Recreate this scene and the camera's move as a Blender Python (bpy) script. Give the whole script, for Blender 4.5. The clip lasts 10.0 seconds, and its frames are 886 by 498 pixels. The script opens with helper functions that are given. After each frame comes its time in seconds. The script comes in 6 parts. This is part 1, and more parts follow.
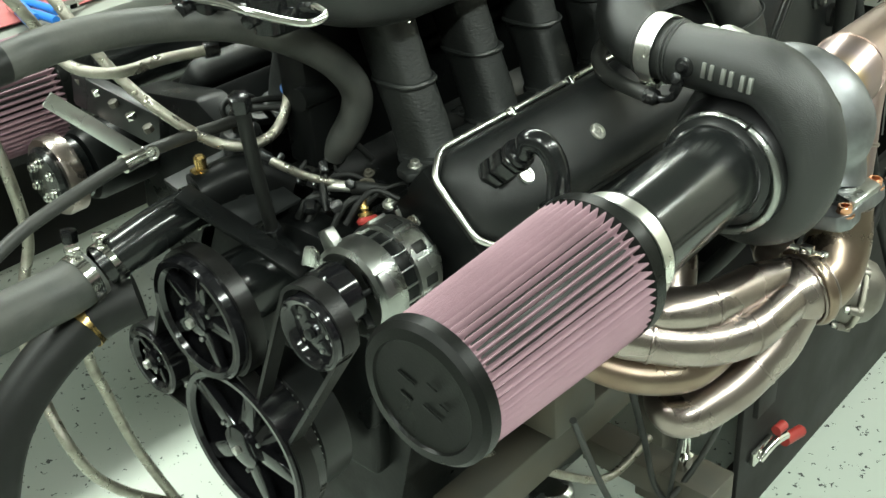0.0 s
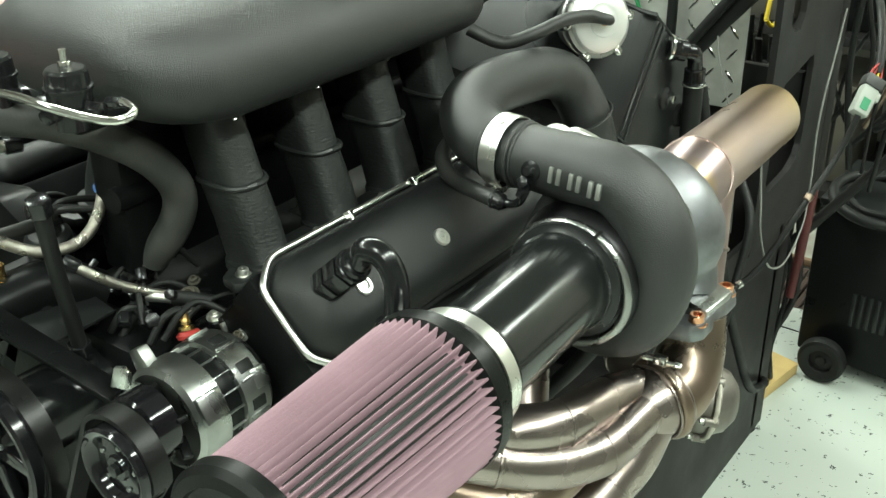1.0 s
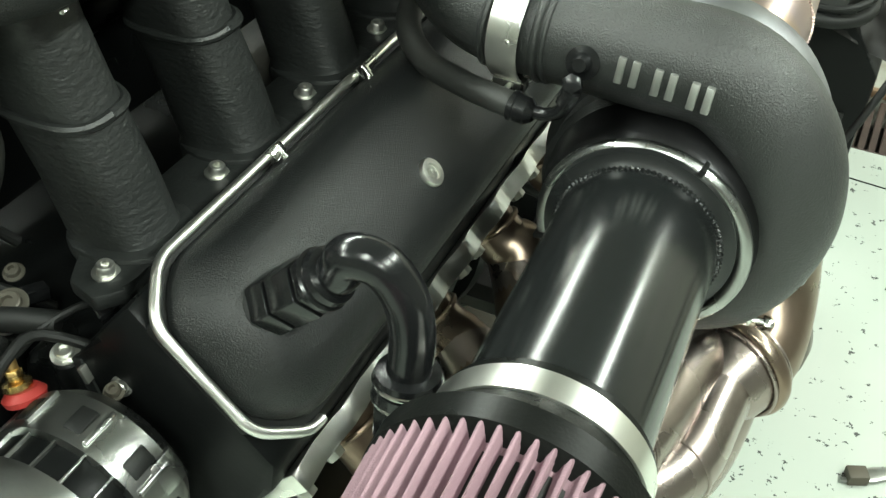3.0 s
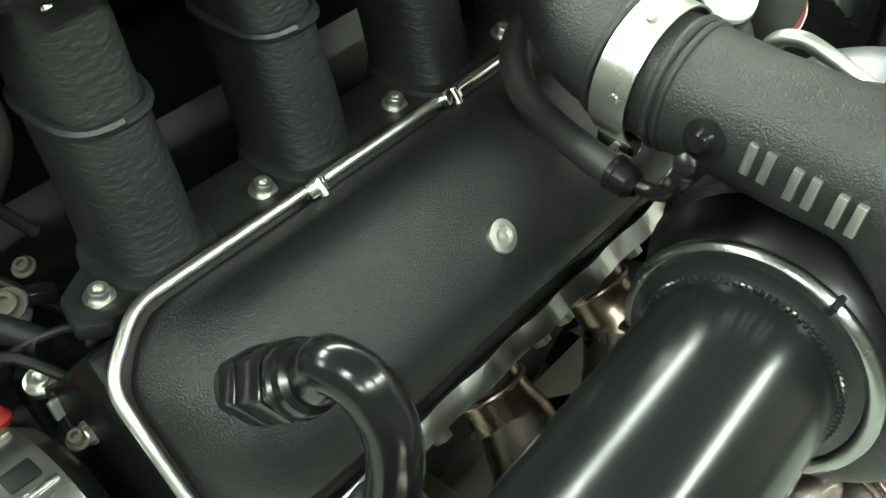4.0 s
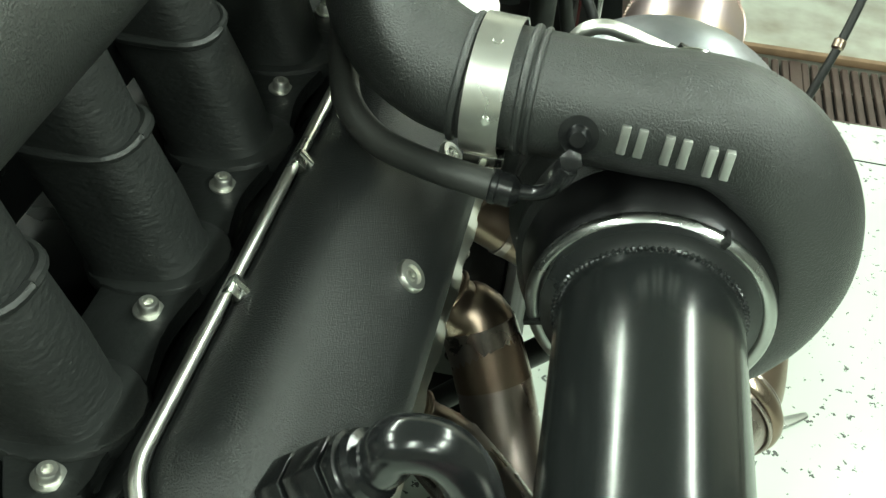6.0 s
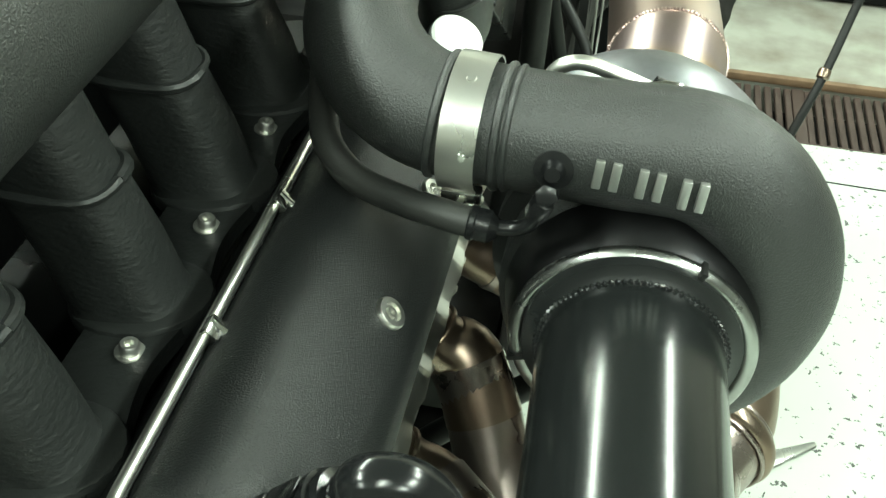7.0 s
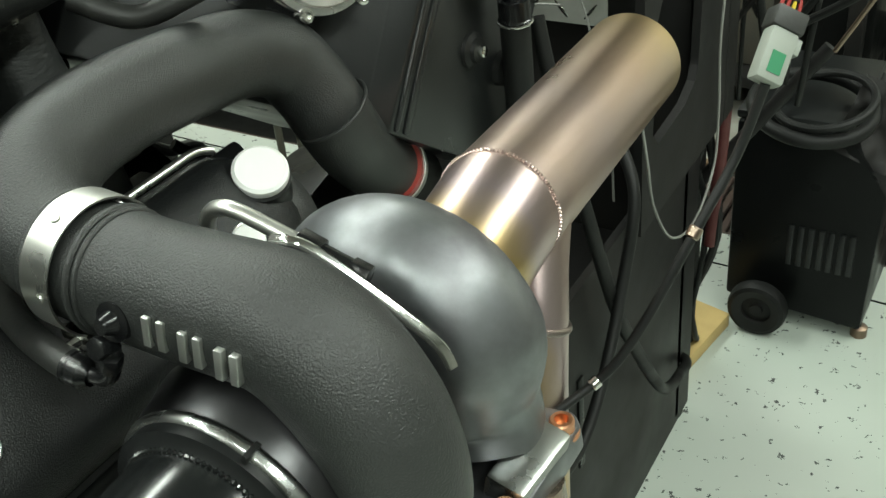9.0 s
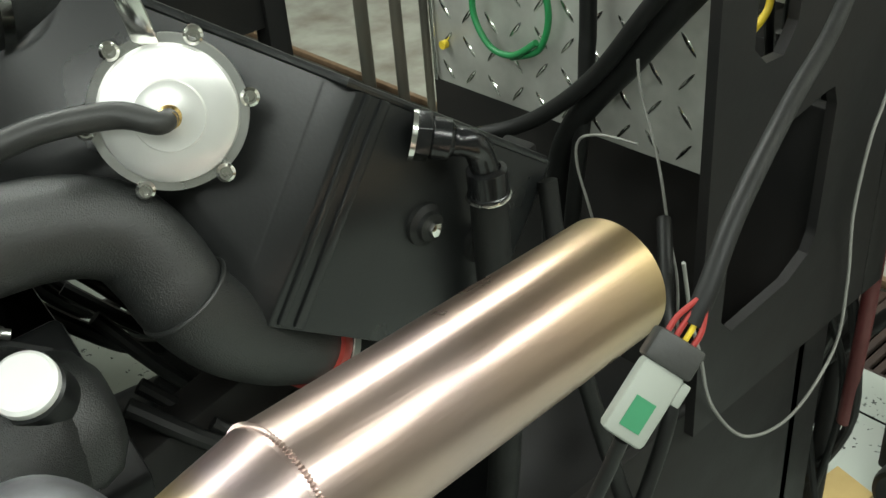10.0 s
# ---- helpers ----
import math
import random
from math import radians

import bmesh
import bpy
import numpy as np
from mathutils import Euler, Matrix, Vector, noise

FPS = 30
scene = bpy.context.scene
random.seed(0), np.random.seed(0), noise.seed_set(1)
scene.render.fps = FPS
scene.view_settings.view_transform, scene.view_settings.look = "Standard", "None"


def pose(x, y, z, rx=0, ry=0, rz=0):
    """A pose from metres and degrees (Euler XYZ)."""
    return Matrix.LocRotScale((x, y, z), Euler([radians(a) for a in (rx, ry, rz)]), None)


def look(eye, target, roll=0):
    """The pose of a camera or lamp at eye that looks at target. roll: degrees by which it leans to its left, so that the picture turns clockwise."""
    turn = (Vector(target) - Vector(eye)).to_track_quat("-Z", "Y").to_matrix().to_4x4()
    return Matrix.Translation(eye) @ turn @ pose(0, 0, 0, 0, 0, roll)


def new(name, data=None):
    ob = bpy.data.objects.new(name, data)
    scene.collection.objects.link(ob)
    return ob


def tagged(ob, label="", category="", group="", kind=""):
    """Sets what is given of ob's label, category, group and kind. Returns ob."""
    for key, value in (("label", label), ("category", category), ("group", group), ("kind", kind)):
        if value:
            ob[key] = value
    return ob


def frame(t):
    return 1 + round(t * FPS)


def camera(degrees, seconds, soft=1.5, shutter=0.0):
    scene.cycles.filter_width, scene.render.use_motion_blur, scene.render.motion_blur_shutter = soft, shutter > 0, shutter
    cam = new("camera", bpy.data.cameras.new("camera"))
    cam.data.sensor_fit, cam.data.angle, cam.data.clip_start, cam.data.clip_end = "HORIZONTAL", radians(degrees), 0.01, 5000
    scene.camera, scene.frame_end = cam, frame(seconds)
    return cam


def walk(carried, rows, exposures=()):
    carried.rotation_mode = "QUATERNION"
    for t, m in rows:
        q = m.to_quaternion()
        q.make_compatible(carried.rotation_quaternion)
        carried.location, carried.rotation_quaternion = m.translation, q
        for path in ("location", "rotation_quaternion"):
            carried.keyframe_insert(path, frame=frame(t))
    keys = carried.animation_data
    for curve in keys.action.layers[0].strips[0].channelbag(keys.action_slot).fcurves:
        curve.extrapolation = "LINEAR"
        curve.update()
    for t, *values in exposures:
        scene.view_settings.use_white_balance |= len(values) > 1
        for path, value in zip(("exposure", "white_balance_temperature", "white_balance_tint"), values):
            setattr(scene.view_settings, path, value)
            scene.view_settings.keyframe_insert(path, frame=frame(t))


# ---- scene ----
cam = camera(45.2, 10.0)
PATH = [
    (0, (0.039, -0.008, 1.535), (-1.162, 1.216, 0.506), -4.4),
    (0.5, (0.1, -0.022, 1.551), (-1.088, 1.296, 0.627), -1.3),
    (1, (-0.003, 0.086, 1.515), (-1.048, 1.533, 0.612), -0.4),
    (1.5, (-0.246, 0.223, 1.482), (-1.021, 1.725, 0.414), 0.8),
    (2, (-0.36, 0.324, 1.454), (-0.946, 1.83, 0.276), 2.3),
    (2.2, (-0.382, 0.343, 1.439), (-0.923, 1.849, 0.239), 3.0),
    (3.3, (-0.382, 0.449, 1.411), (-1.062, 1.816, 0.118), 2.7),
    (3.5, (-0.395, 0.486, 1.41), (-1.136, 1.814, 0.112), 3.2),
    (4, (-0.387, 0.579, 1.395), (-1.266, 1.736, 0.021), 3.3),
    (4.5, (-0.466, 0.555, 1.364), (-1.126, 1.721, -0.12), 4.2),
    (5, (-0.527, 0.508, 1.357), (-0.963, 1.745, -0.153), 4.4),
    (5.5, (-0.547, 0.503, 1.395), (-0.857, 1.901, -0.001), 4.8),
    (6, (-0.539, 0.505, 1.413), (-0.775, 1.986, 0.09), 4.0),
    (6.2, (-0.539, 0.502, 1.417), (-0.768, 1.993, 0.103), 4.0),
    (7.5, (-0.465, 0.529, 1.417), (-0.828, 2.041, 0.159), -1.1),
    (8, (-0.367, 0.576, 1.417), (-0.872, 2.062, 0.178), -5.8),
    (8.5, (-0.255, 0.649, 1.406), (-0.922, 2.125, 0.232), -7.0),
    (9, (-0.15, 0.715, 1.398), (-1.06, 2.111, 0.292), -6.1),
    (9.2, (-0.124, 0.763, 1.391), (-1.107, 2.093, 0.267), -7.6),
    (9.5, (-0.111, 0.868, 1.395), (-1.205, 2.134, 0.301), -7.2),
    (9.7, (-0.104, 0.959, 1.411), (-1.244, 2.184, 0.315), -4.2),
    (10, (-0.082, 1.104, 1.416), (-1.371, 2.191, 0.34), -5.1),
]
walk(cam, [(t, look(eye, target, roll)) for t, eye, target, roll in PATH], [(0, 0.0, 6500, 4), (1, 0.0, 6500, 3), (2, 0.04, 6500, 4), (3.5, 0.14, 6500, 2), (4.5, 0.13, 6500, 0), (6, 0.16, 6500, -4), (7.5, 0.22, 6500, -4), (8, -0.02, 6500, 1), (8.5, -0.38, 6500, 4), (9, -0.54, 6500, 5), (9.5, -0.58, 6500, 6), (10, -0.50, 6500, 10)])

# ---- light: a closed workshop lit by two rows of ceiling tubes and one added lamp ----
world = bpy.data.worlds.new("world")
scene.world = world
world.use_nodes = True
world.node_tree.nodes["Background"].inputs[0].default_value = (0.62, 0.70, 0.66, 1)
world.node_tree.nodes["Background"].inputs[1].default_value = 0.02
CEILING = 3.0
# two rows read from reflections, extended forward; last lamp added to brighten the front
LAMP_ROWS = [(1.0, -1.6), (1.0, 0.2), (1.0, 1.75), (1.0, 3.1), (-2.1, -1.6), (-2.1, 0.2), (-2.1, 1.75), (-2.1, 3.1), (-0.35, -0.9)]
LAMP_WATTS = 44.0


def ceiling_lamp(x, y):
    data = bpy.data.lights.new("tube_light", "AREA")
    data.shape, data.size, data.size_y = "RECTANGLE", 0.20, 1.15
    data.energy, data.color = LAMP_WATTS * (1.38 if x < -1 else 1.28 if x > 0.5 else 0.9), (0.94, 1.0, 0.925)
    ob = new("tube_light", data)
    ob.matrix_world = pose(x, y, CEILING - 0.14)


for lx, ly in LAMP_ROWS:
    ceiling_lamp(lx, ly)

# ---- building helpers ----
def thing(name, at, label, category, group="", kind=""):
    ob = new(name)
    ob.empty_display_size = 0.02
    ob.location = at
    return tagged(ob, label, category, group, kind)


def mesh_of(name, bm, material, angle=35):
    data = bpy.data.meshes.new(name)
    bmesh.ops.recalc_face_normals(bm, faces=bm.faces)
    bm.to_mesh(data)
    bm.free()
    data.materials.append(material)
    for p in data.polygons:
        p.use_smooth = True
    data.set_sharp_from_angle(angle=radians(angle))
    return data


def part(name, bm, material, parent, label="", angle=35):
    ob = new(name, mesh_of(name, bm, material, angle))
    ob.parent = parent
    ob.matrix_parent_inverse = Matrix.Translation(-parent.location)
    if label:
        ob["label"] = label
    return ob


def solid(name, bm, material, label, category, kind="", group="", angle=35):
    return tagged(new(name, mesh_of(name, bm, material, angle)), label, category, group, kind)


def spline(points, steps=6):
    pts = [Vector(p) for p in points]
    out = []
    for i in range(len(pts) - 1):
        p0, p1, p2 = pts[max(i - 1, 0)], pts[i], pts[i + 1]
        p3 = pts[min(i + 2, len(pts) - 1)]
        for k in range(steps):
            t = k / steps
            out.append(0.5 * ((2 * p1) + (p2 - p0) * t + (2 * p0 - 5 * p1 + 4 * p2 - p3) * t * t + (3 * p1 - p0 - 3 * p2 + p3) * t ** 3))
    out.append(pts[-1])
    return out


def sweep(points, radius, segs=20, steps=6, bm=None, closed=False, wobble=0.0, squash=1.0):
    """A round tube along a path; radius is a number or one for each given point."""
    bm = bm or bmesh.new()
    n = len(points)
    radii = [radius] * n if isinstance(radius, (int, float)) else list(radius)
    line = spline(points, steps) if steps > 1 else [Vector(p) for p in points]
    rs = [v.x for v in spline([(r, 0, 0) for r in radii], steps)] if steps > 1 else radii
    rings, side = [], None
    for i, p in enumerate(line):
        d = (line[min(i + 1, len(line) - 1)] - line[max(i - 1, 0)]).normalized()
        if side is None:
            side = d.orthogonal().normalized()
        side = (side - d * side.dot(d)).normalized()
        up = d.cross(side)
        r = rs[i] * (1 + wobble * noise.noise(p * 60))
        rings.append([bm.verts.new(p + (side * math.cos(a) + up * math.sin(a) * squash) * r) for a in (2 * math.pi * k / segs for k in range(segs))])
    for a, b in zip(rings, rings[1:]):
        for k in range(segs):
            bm.faces.new((a[k], a[(k + 1) % segs], b[(k + 1) % segs], b[k]))
    if not closed:
        bm.faces.new(rings[0][::-1])
        bm.faces.new(rings[-1])
    return bm


def frame_of(axis):
    z = Vector(axis).normalized()
    x = z.orthogonal().normalized()
    return x, z.cross(x), z


def rippled_ring(at, axis, big, small, count):
    ux, uy, uz = frame_of(axis)
    n = count * 4
    loop = [Vector(at) + (ux * math.cos(2 * math.pi * k / n) + uy * math.sin(2 * math.pi * k / n)) * big for k in range(n + 1)]
    return sweep(loop, [small * (0.72 + 0.28 * math.cos(math.pi * k / 2)) for k in range(n + 1)], 8, 1)


def lathe(profile, at, axis, segs=48, bm=None, ripple=0, depth=0.0):
    """Turns a profile of (radius, height) round an axis; ripple: a count of pleats of that depth."""
    bm = bm or bmesh.new()
    x, y, z = frame_of(axis)
    at = Vector(at)
    rings = []
    for r, h in profile:
        if r < 1e-6:
            rings.append([bm.verts.new(at + z * h)])
            continue
        rings.append([bm.verts.new(at + z * h + (x * math.cos(a) + y * math.sin(a)) * r) for a in (2 * math.pi * k / segs for k in range(segs))])
    for a, b in zip(rings, rings[1:]):
        if len(a) == 1 and len(b) == 1:
            continue
        for k in range(segs):
            j = (k + 1) % segs
            if len(a) == 1:
                bm.faces.new((a[0], b[j], b[k]))
            elif len(b) == 1:
                bm.faces.new((a[k], a[j], b[0]))
            else:
                bm.faces.new((a[k], a[j], b[j], b[k]))
    return bm


def torus(at, axis, big, small, segs=56, ring=12, start=0.0, stop=360.0, bm=None, flat=1.0):
    bm = bm or bmesh.new()
    x, y, z = frame_of(axis)
    at = Vector(at)
    whole = stop - start >= 359.9
    n = segs if whole else segs + 1
    rows = []
    for i in range(n):
        a = radians(start + (stop - start) * i / segs)
        d = x * math.cos(a) + y * math.sin(a)
        rows.append([bm.verts.new(at + d * (big + small * math.cos(b)) + z * small * flat * math.sin(b)) for b in (2 * math.pi * k / ring for k in range(ring))])
    for i in range(n if whole else n - 1):
        a, b = rows[i], rows[(i + 1) % n]
        for k in range(ring):
            bm.faces.new((a[k], a[(k + 1) % ring], b[(k + 1) % ring], b[k]))
    if not whole:
        bm.faces.new(rows[0])
        bm.faces.new(rows[-1][::-1])
    return bm


def box(size, at=(0, 0, 0), bevel=0.0, turn=None, bm=None, segs=2):
    made = bmesh.new()
    bmesh.ops.create_cube(made, size=1)
    bmesh.ops.scale(made, vec=size, verts=made.verts)
    if bevel:
        bmesh.ops.bevel(made, geom=list(made.edges), offset=bevel, segments=segs, profile=0.5, affect="EDGES")
    m = Matrix.Translation(at) @ (turn.to_4x4() if turn is not None else Matrix())
    bmesh.ops.transform(made, matrix=m, verts=made.verts)
    return join(bm, made)


def join(bm, made):
    if bm is None:
        return made
    data = bpy.data.meshes.new("tmp")
    made.to_mesh(data)
    made.free()
    bm.from_mesh(data)
    bpy.data.meshes.remove(data)
    return bm


def turn(rx=0, ry=0, rz=0):
    return Euler([radians(a) for a in (rx, ry, rz)]).to_matrix()


def basis(x, y, z):
    return Matrix((Vector(x), Vector(y), Vector(z))).transposed()


def prism(outline, at, ex, ey, depth, bevel=0.0, bm=None, segs=2, inset_top=0.0):
    """A flat outline in the plane of ex and ey, pushed out by depth along their normal."""
    made = bmesh.new()
    ex, ey = Vector(ex).normalized(), Vector(ey).normalized()
    ez = ex.cross(ey)
    at = Vector(at)
    low = [made.verts.new(at + ex * a + ey * b) for a, b in outline]
    cx = sum(a for a, b in outline) / len(outline)
    cy = sum(b for a, b in outline) / len(outline)
    top = [made.verts.new(at + ex * (cx + (a - cx) * (1 - inset_top)) + ey * (cy + (b - cy) * (1 - inset_top)) + ez * depth) for a, b in outline]
    n = len(low)
    made.faces.new(low[::-1])
    made.faces.new(top)
    for i in range(n):
        made.faces.new((low[i], low[(i + 1) % n], top[(i + 1) % n], top[i]))
    if bevel:
        bmesh.ops.bevel(made, geom=list(made.edges), offset=bevel, segments=segs, profile=0.5, affect="EDGES", clamp_overlap=True)
    return join(bm, made)


def hexagon(at, axis, across, height, bm=None, bevel=0.0006):
    x, y, z = frame_of(axis)
    r = across / math.sqrt(3)
    return prism([(r * math.cos(a), r * math.sin(a)) for a in (math.pi * k / 3 for k in range(6))], at, x, y, height, bevel, bm)


def cap_screw(name, at, axis, parent, material, r=0.006, h=0.006, washer=True):
    """A socket-head screw with its washer and recess."""
    bm = bmesh.new()
    if washer:
        lathe([(0, 0), (r * 1.5, 0), (r * 1.5, 0.0012), (r, 0.0014)], at, axis, 20, bm)
    lathe([(r, 0.001), (r, h * 0.85), (r * 0.86, h), (r * 0.5, h), (r * 0.48, h * 0.45), (0, h * 0.45)], at, axis, 20, bm)
    return part(name, bm, material, parent)


# ---- materials ----
def material(name, color, rough=0.5, metal=0.0, grain=0.0, grain_size=400.0, dirt=0.25, dirt_size=9.0, dirt_color=None, rough_var=0.12, coat=0.0, stretch=None, random_tint=0.0, gloss=0.5, relief=0.0008):
    m = bpy.data.materials.new(name)
    m.use_nodes = True
    t = m.node_tree
    n, link = t.nodes, t.links.new
    b = n["Principled BSDF"]
    co = n.new("ShaderNodeTexCoord")
    mp = n.new("ShaderNodeMapping")
    link(co.outputs["Object"], mp.inputs[0])
    if stretch:
        mp.inputs["Scale"].default_value = stretch
    big, fine = n.new("ShaderNodeTexNoise"), n.new("ShaderNodeTexNoise")
    big.inputs["Scale"].default_value, big.inputs["Detail"].default_value = dirt_size, 6
    fine.inputs["Scale"].default_value, fine.inputs["Detail"].default_value = grain_size, 3
    link(co.outputs["Object"], big.inputs["Vector"])
    link(mp.outputs[0], fine.inputs["Vector"])
    ramp = n.new("ShaderNodeMapRange")
    ramp.inputs[1].default_value, ramp.inputs[2].default_value = 0.35, 0.75
    link(big.outputs[0], ramp.inputs[0])
    mix = n.new("ShaderNodeMix")
    mix.data_type = "RGBA"
    c2 = dirt_color or tuple(c * (1 - dirt) for c in color)
    mix.inputs[6].default_value, mix.inputs[7].default_value = (*color, 1), (*c2, 1)
    link(ramp.outputs[0], mix.inputs[0])
    last = mix.outputs[2]
    if random_tint:
        info, hsv, mr = n.new("ShaderNodeObjectInfo"), n.new("ShaderNodeHueSaturation"), n.new("ShaderNodeMapRange")
        link(info.outputs["Random"], mr.inputs[0])
        mr.inputs[3].default_value, mr.inputs[4].default_value = 1 - random_tint, 1 + random_tint
        link(mr.outputs[0], hsv.inputs["Value"])
        link(last, hsv.inputs["Color"])
        last = hsv.outputs[0]
    link(last, b.inputs["Base Color"])
    rr = n.new("ShaderNodeMapRange")
    rr.inputs[1].default_value, rr.inputs[2].default_value = 0.3, 0.7
    rr.inputs[3].default_value, rr.inputs[4].default_value = max(rough - rough_var, 0.02), min(rough + rough_var, 1)
    link(big.outputs[0], rr.inputs[0])
    link(rr.outputs[0], b.inputs["Roughness"])
    b.inputs["Metallic"].default_value = metal
    b.inputs["Specular IOR Level"].default_value = gloss
    b.inputs["Coat Weight"].default_value = coat
    b.inputs["Coat Roughness"].default_value = 0.12
    if grain:
        bump = n.new("ShaderNodeBump")
        bump.inputs["Strength"].default_value = grain
        bump.inputs["Distance"].default_value = relief
        link(fine.outputs[0], bump.inputs["Height"])
        link(bump.outputs[0], b.inputs["Normal"])
    return m


def heat_tint(name):
    """Stainless steel with straw, bronze and violet heat colours in soft bands."""
    m = material(name, (0.56, 0.50, 0.44), 0.33, 1.0, 0.15, 420, 0.2, 5, rough_var=0.06, stretch=(1, 0.04, 1))
    t = m.node_tree
    n, link = t.nodes, t.links.new
    b = n["Principled BSDF"]
    co, ns, ramp = n.new("ShaderNodeTexCoord"), n.new("ShaderNodeTexNoise"), n.new("ShaderNodeValToRGB")
    ns.inputs["Scale"].default_value, ns.inputs["Detail"].default_value = 7.0, 4
    link(co.outputs["Object"], ns.inputs["Vector"])
    # heat colours run along the pipe, their edges wandering a little
    sep, along, add = n.new("ShaderNodeSeparateXYZ"), n.new("ShaderNodeMapRange"), n.new("ShaderNodeMath")
    link(co.outputs["Object"], sep.inputs[0])
    link(sep.outputs[1], along.inputs[0])
    along.inputs[1].default_value, along.inputs[2].default_value = 1.20, 1.72
    along.inputs[3].default_value, along.inputs[4].default_value = -0.12, 0.88
    add.operation = "MULTIPLY_ADD"
    link(ns.outputs[0], add.inputs[0])
    add.inputs[1].default_value = 0.24
    link(along.outputs[0], add.inputs[2])
    link(add.outputs[0], ramp.inputs[0])
    e = ramp.color_ramp.elements
    e[0].position, e[0].color = 0.0, (0.460, 0.360, 0.260, 1)
    e[1].position, e[1].color = 1.0, (0.570, 0.423, 0.160, 1)
    for pos, col in ((0.08, (0.552, 0.405, 0.185, 1)), (0.14, (0.460, 0.369, 0.370, 1)), (0.25, (0.488, 0.373, 0.323, 1)), (0.42, (0.460, 0.356, 0.323, 1)), (0.58, (0.488, 0.356, 0.277, 1)), (0.75, (0.524, 0.387, 0.252, 1)), (0.88, (0.589, 0.441, 0.210, 1))):
        k = e.new(pos)
        k.color = col
    link(ramp.outputs[0], b.inputs["Base Color"])
    return m


WRINKLE = material("black_wrinkle_coat", (0.016, 0.0175, 0.0165), 0.44, 0, 0.8, 780, 0.2, 7, rough_var=0.06, gloss=0.65, relief=0.0009)
WRINKLE_FINE = material("black_crackle_coat", (0.008, 0.009, 0.009), 0.38, 0, 0.7, 900, 0.2, 7, rough_var=0.05, gloss=0.46, relief=0.0010)
GLOSS = material("gloss_black_paint", (0.008, 0.009, 0.009), 0.19, 0, 0.03, 300, 0.2, 8, rough_var=0.05, gloss=0.45)
SATIN = material("satin_black_metal", (0.010, 0.011, 0.011), 0.33, 0.0, 0.12, 300, 0.25, 9, rough_var=0.08, gloss=0.4)
ANODISED = material("black_anodised_fitting", (0.009, 0.0095, 0.010), 0.22, 0.2, 0.05, 300, 0.2, 12, rough_var=0.06)
BLOCK = material("black_engine_paint", (0.0045, 0.005, 0.005), 0.36, 0, 0.2, 160, 0.3, 11, gloss=0.14)
CAPMETAL = material("spun_aluminium", (0.88, 0.885, 0.86), 0.55, 0.25, 0.05, 300, 0.05, 12, rough_var=0.04)
BRIGHTCAP = material("turned_aluminium", (0.86, 0.865, 0.84), 0.42, 0.8, 0.06, 300, 0.05, 12, rough_var=0.05)
CHROME = material("polished_steel", (0.74, 0.74, 0.70), 0.14, 1.0, 0.03, 300, 0.12, 12, rough_var=0.05)
ALLOY = material("cast_aluminium", (0.66, 0.67, 0.65), 0.30, 1.0, 0.12, 300, 0.2, 14, rough_var=0.1)
ZINC = material("zinc_plated_screw", (0.62, 0.62, 0.58), 0.42, 1.0, 0.05, 300, 0.1, 14, rough_var=0.05)
BRUSHED = material("brushed_steel_band", (0.80, 0.80, 0.75), 0.31, 1.0, 0.08, 500, 0.15, 14, rough_var=0.06)
TURBINE = material("polished_cast_iron", (0.255, 0.265, 0.275), 0.45, 1.0, 0.32, 75, 0.35, 26, (0.155, 0.15, 0.16), rough_var=0.09)
BELL = material("dark_machined_steel", (0.085, 0.085, 0.088), 0.34, 1.0, 0.1, 200, 0.3, 20, rough_var=0.07)
STAINLESS = heat_tint("heat_tinted_stainless")
DULLSTEEL = material("dull_stainless", (0.365, 0.315, 0.29), 0.30, 1.0, 0.1, 220, 0.25, 13, (0.25, 0.205, 0.185), rough_var=0.09)
BROWNSTEEL = material("heat_browned_steel", (0.27, 0.215, 0.170), 0.34, 1.0, 0.15, 200, 0.4, 14, (0.22, 0.15, 0.11))
RUBBER = material("black_rubber_hose", (0.015, 0.016, 0.015), 0.5, 0, 0.3, 300, 0.25, 14, (0.028, 0.028, 0.025))
WORN_RUBBER = material("worn_grey_rubber", (0.032, 0.034, 0.031), 0.55, 0, 0.45, 240, 0.25, 26, (0.062, 0.062, 0.055))
ALT_CASE = material("alternator_casting", (0.40, 0.41, 0.395), 0.30, 1.0, 0.2, 160, 0.3, 18, (0.28, 0.285, 0.27), rough_var=0.1)
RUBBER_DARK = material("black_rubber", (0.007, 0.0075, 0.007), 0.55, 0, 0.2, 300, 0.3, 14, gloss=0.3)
BRASS = material("brass", (0.72, 0.50, 0.20), 0.25, 1.0, 0.1, 300)
COPPER = material("copper_plating", (0.72, 0.38, 0.22), 0.3, 1.0, 0.1, 300)
CASTGREY = material("rough_grey_casting", (0.24, 0.23, 0.21), 0.45, 1.0, 0.4, 180, 0.3, 16, (0.16, 0.14, 0.12))
RED = material("red_rubber", (0.33, 0.03, 0.025), 0.5, 0, 0.1, 300)
DULLRED = material("faded_red_hose", (0.085, 0.014, 0.014), 0.6, 0, 0.2, 200, 0.3, 20)
RED_SILICONE = material("red_silicone", (0.30, 0.04, 0.03), 0.4, 0, 0.1, 300)
CLOTH = material("pink_filter_gauze", (0.242, 0.150, 0.178), 0.9, 0, 0.5, 900, 0.25, 10, (0.205, 0.127, 0.15))
FILTER_RUBBER = material("grey_black_filter_rubber", (0.0045, 0.005, 0.0045), 0.33, 0, 0.25, 500, 0.2, 14, gloss=0.16)
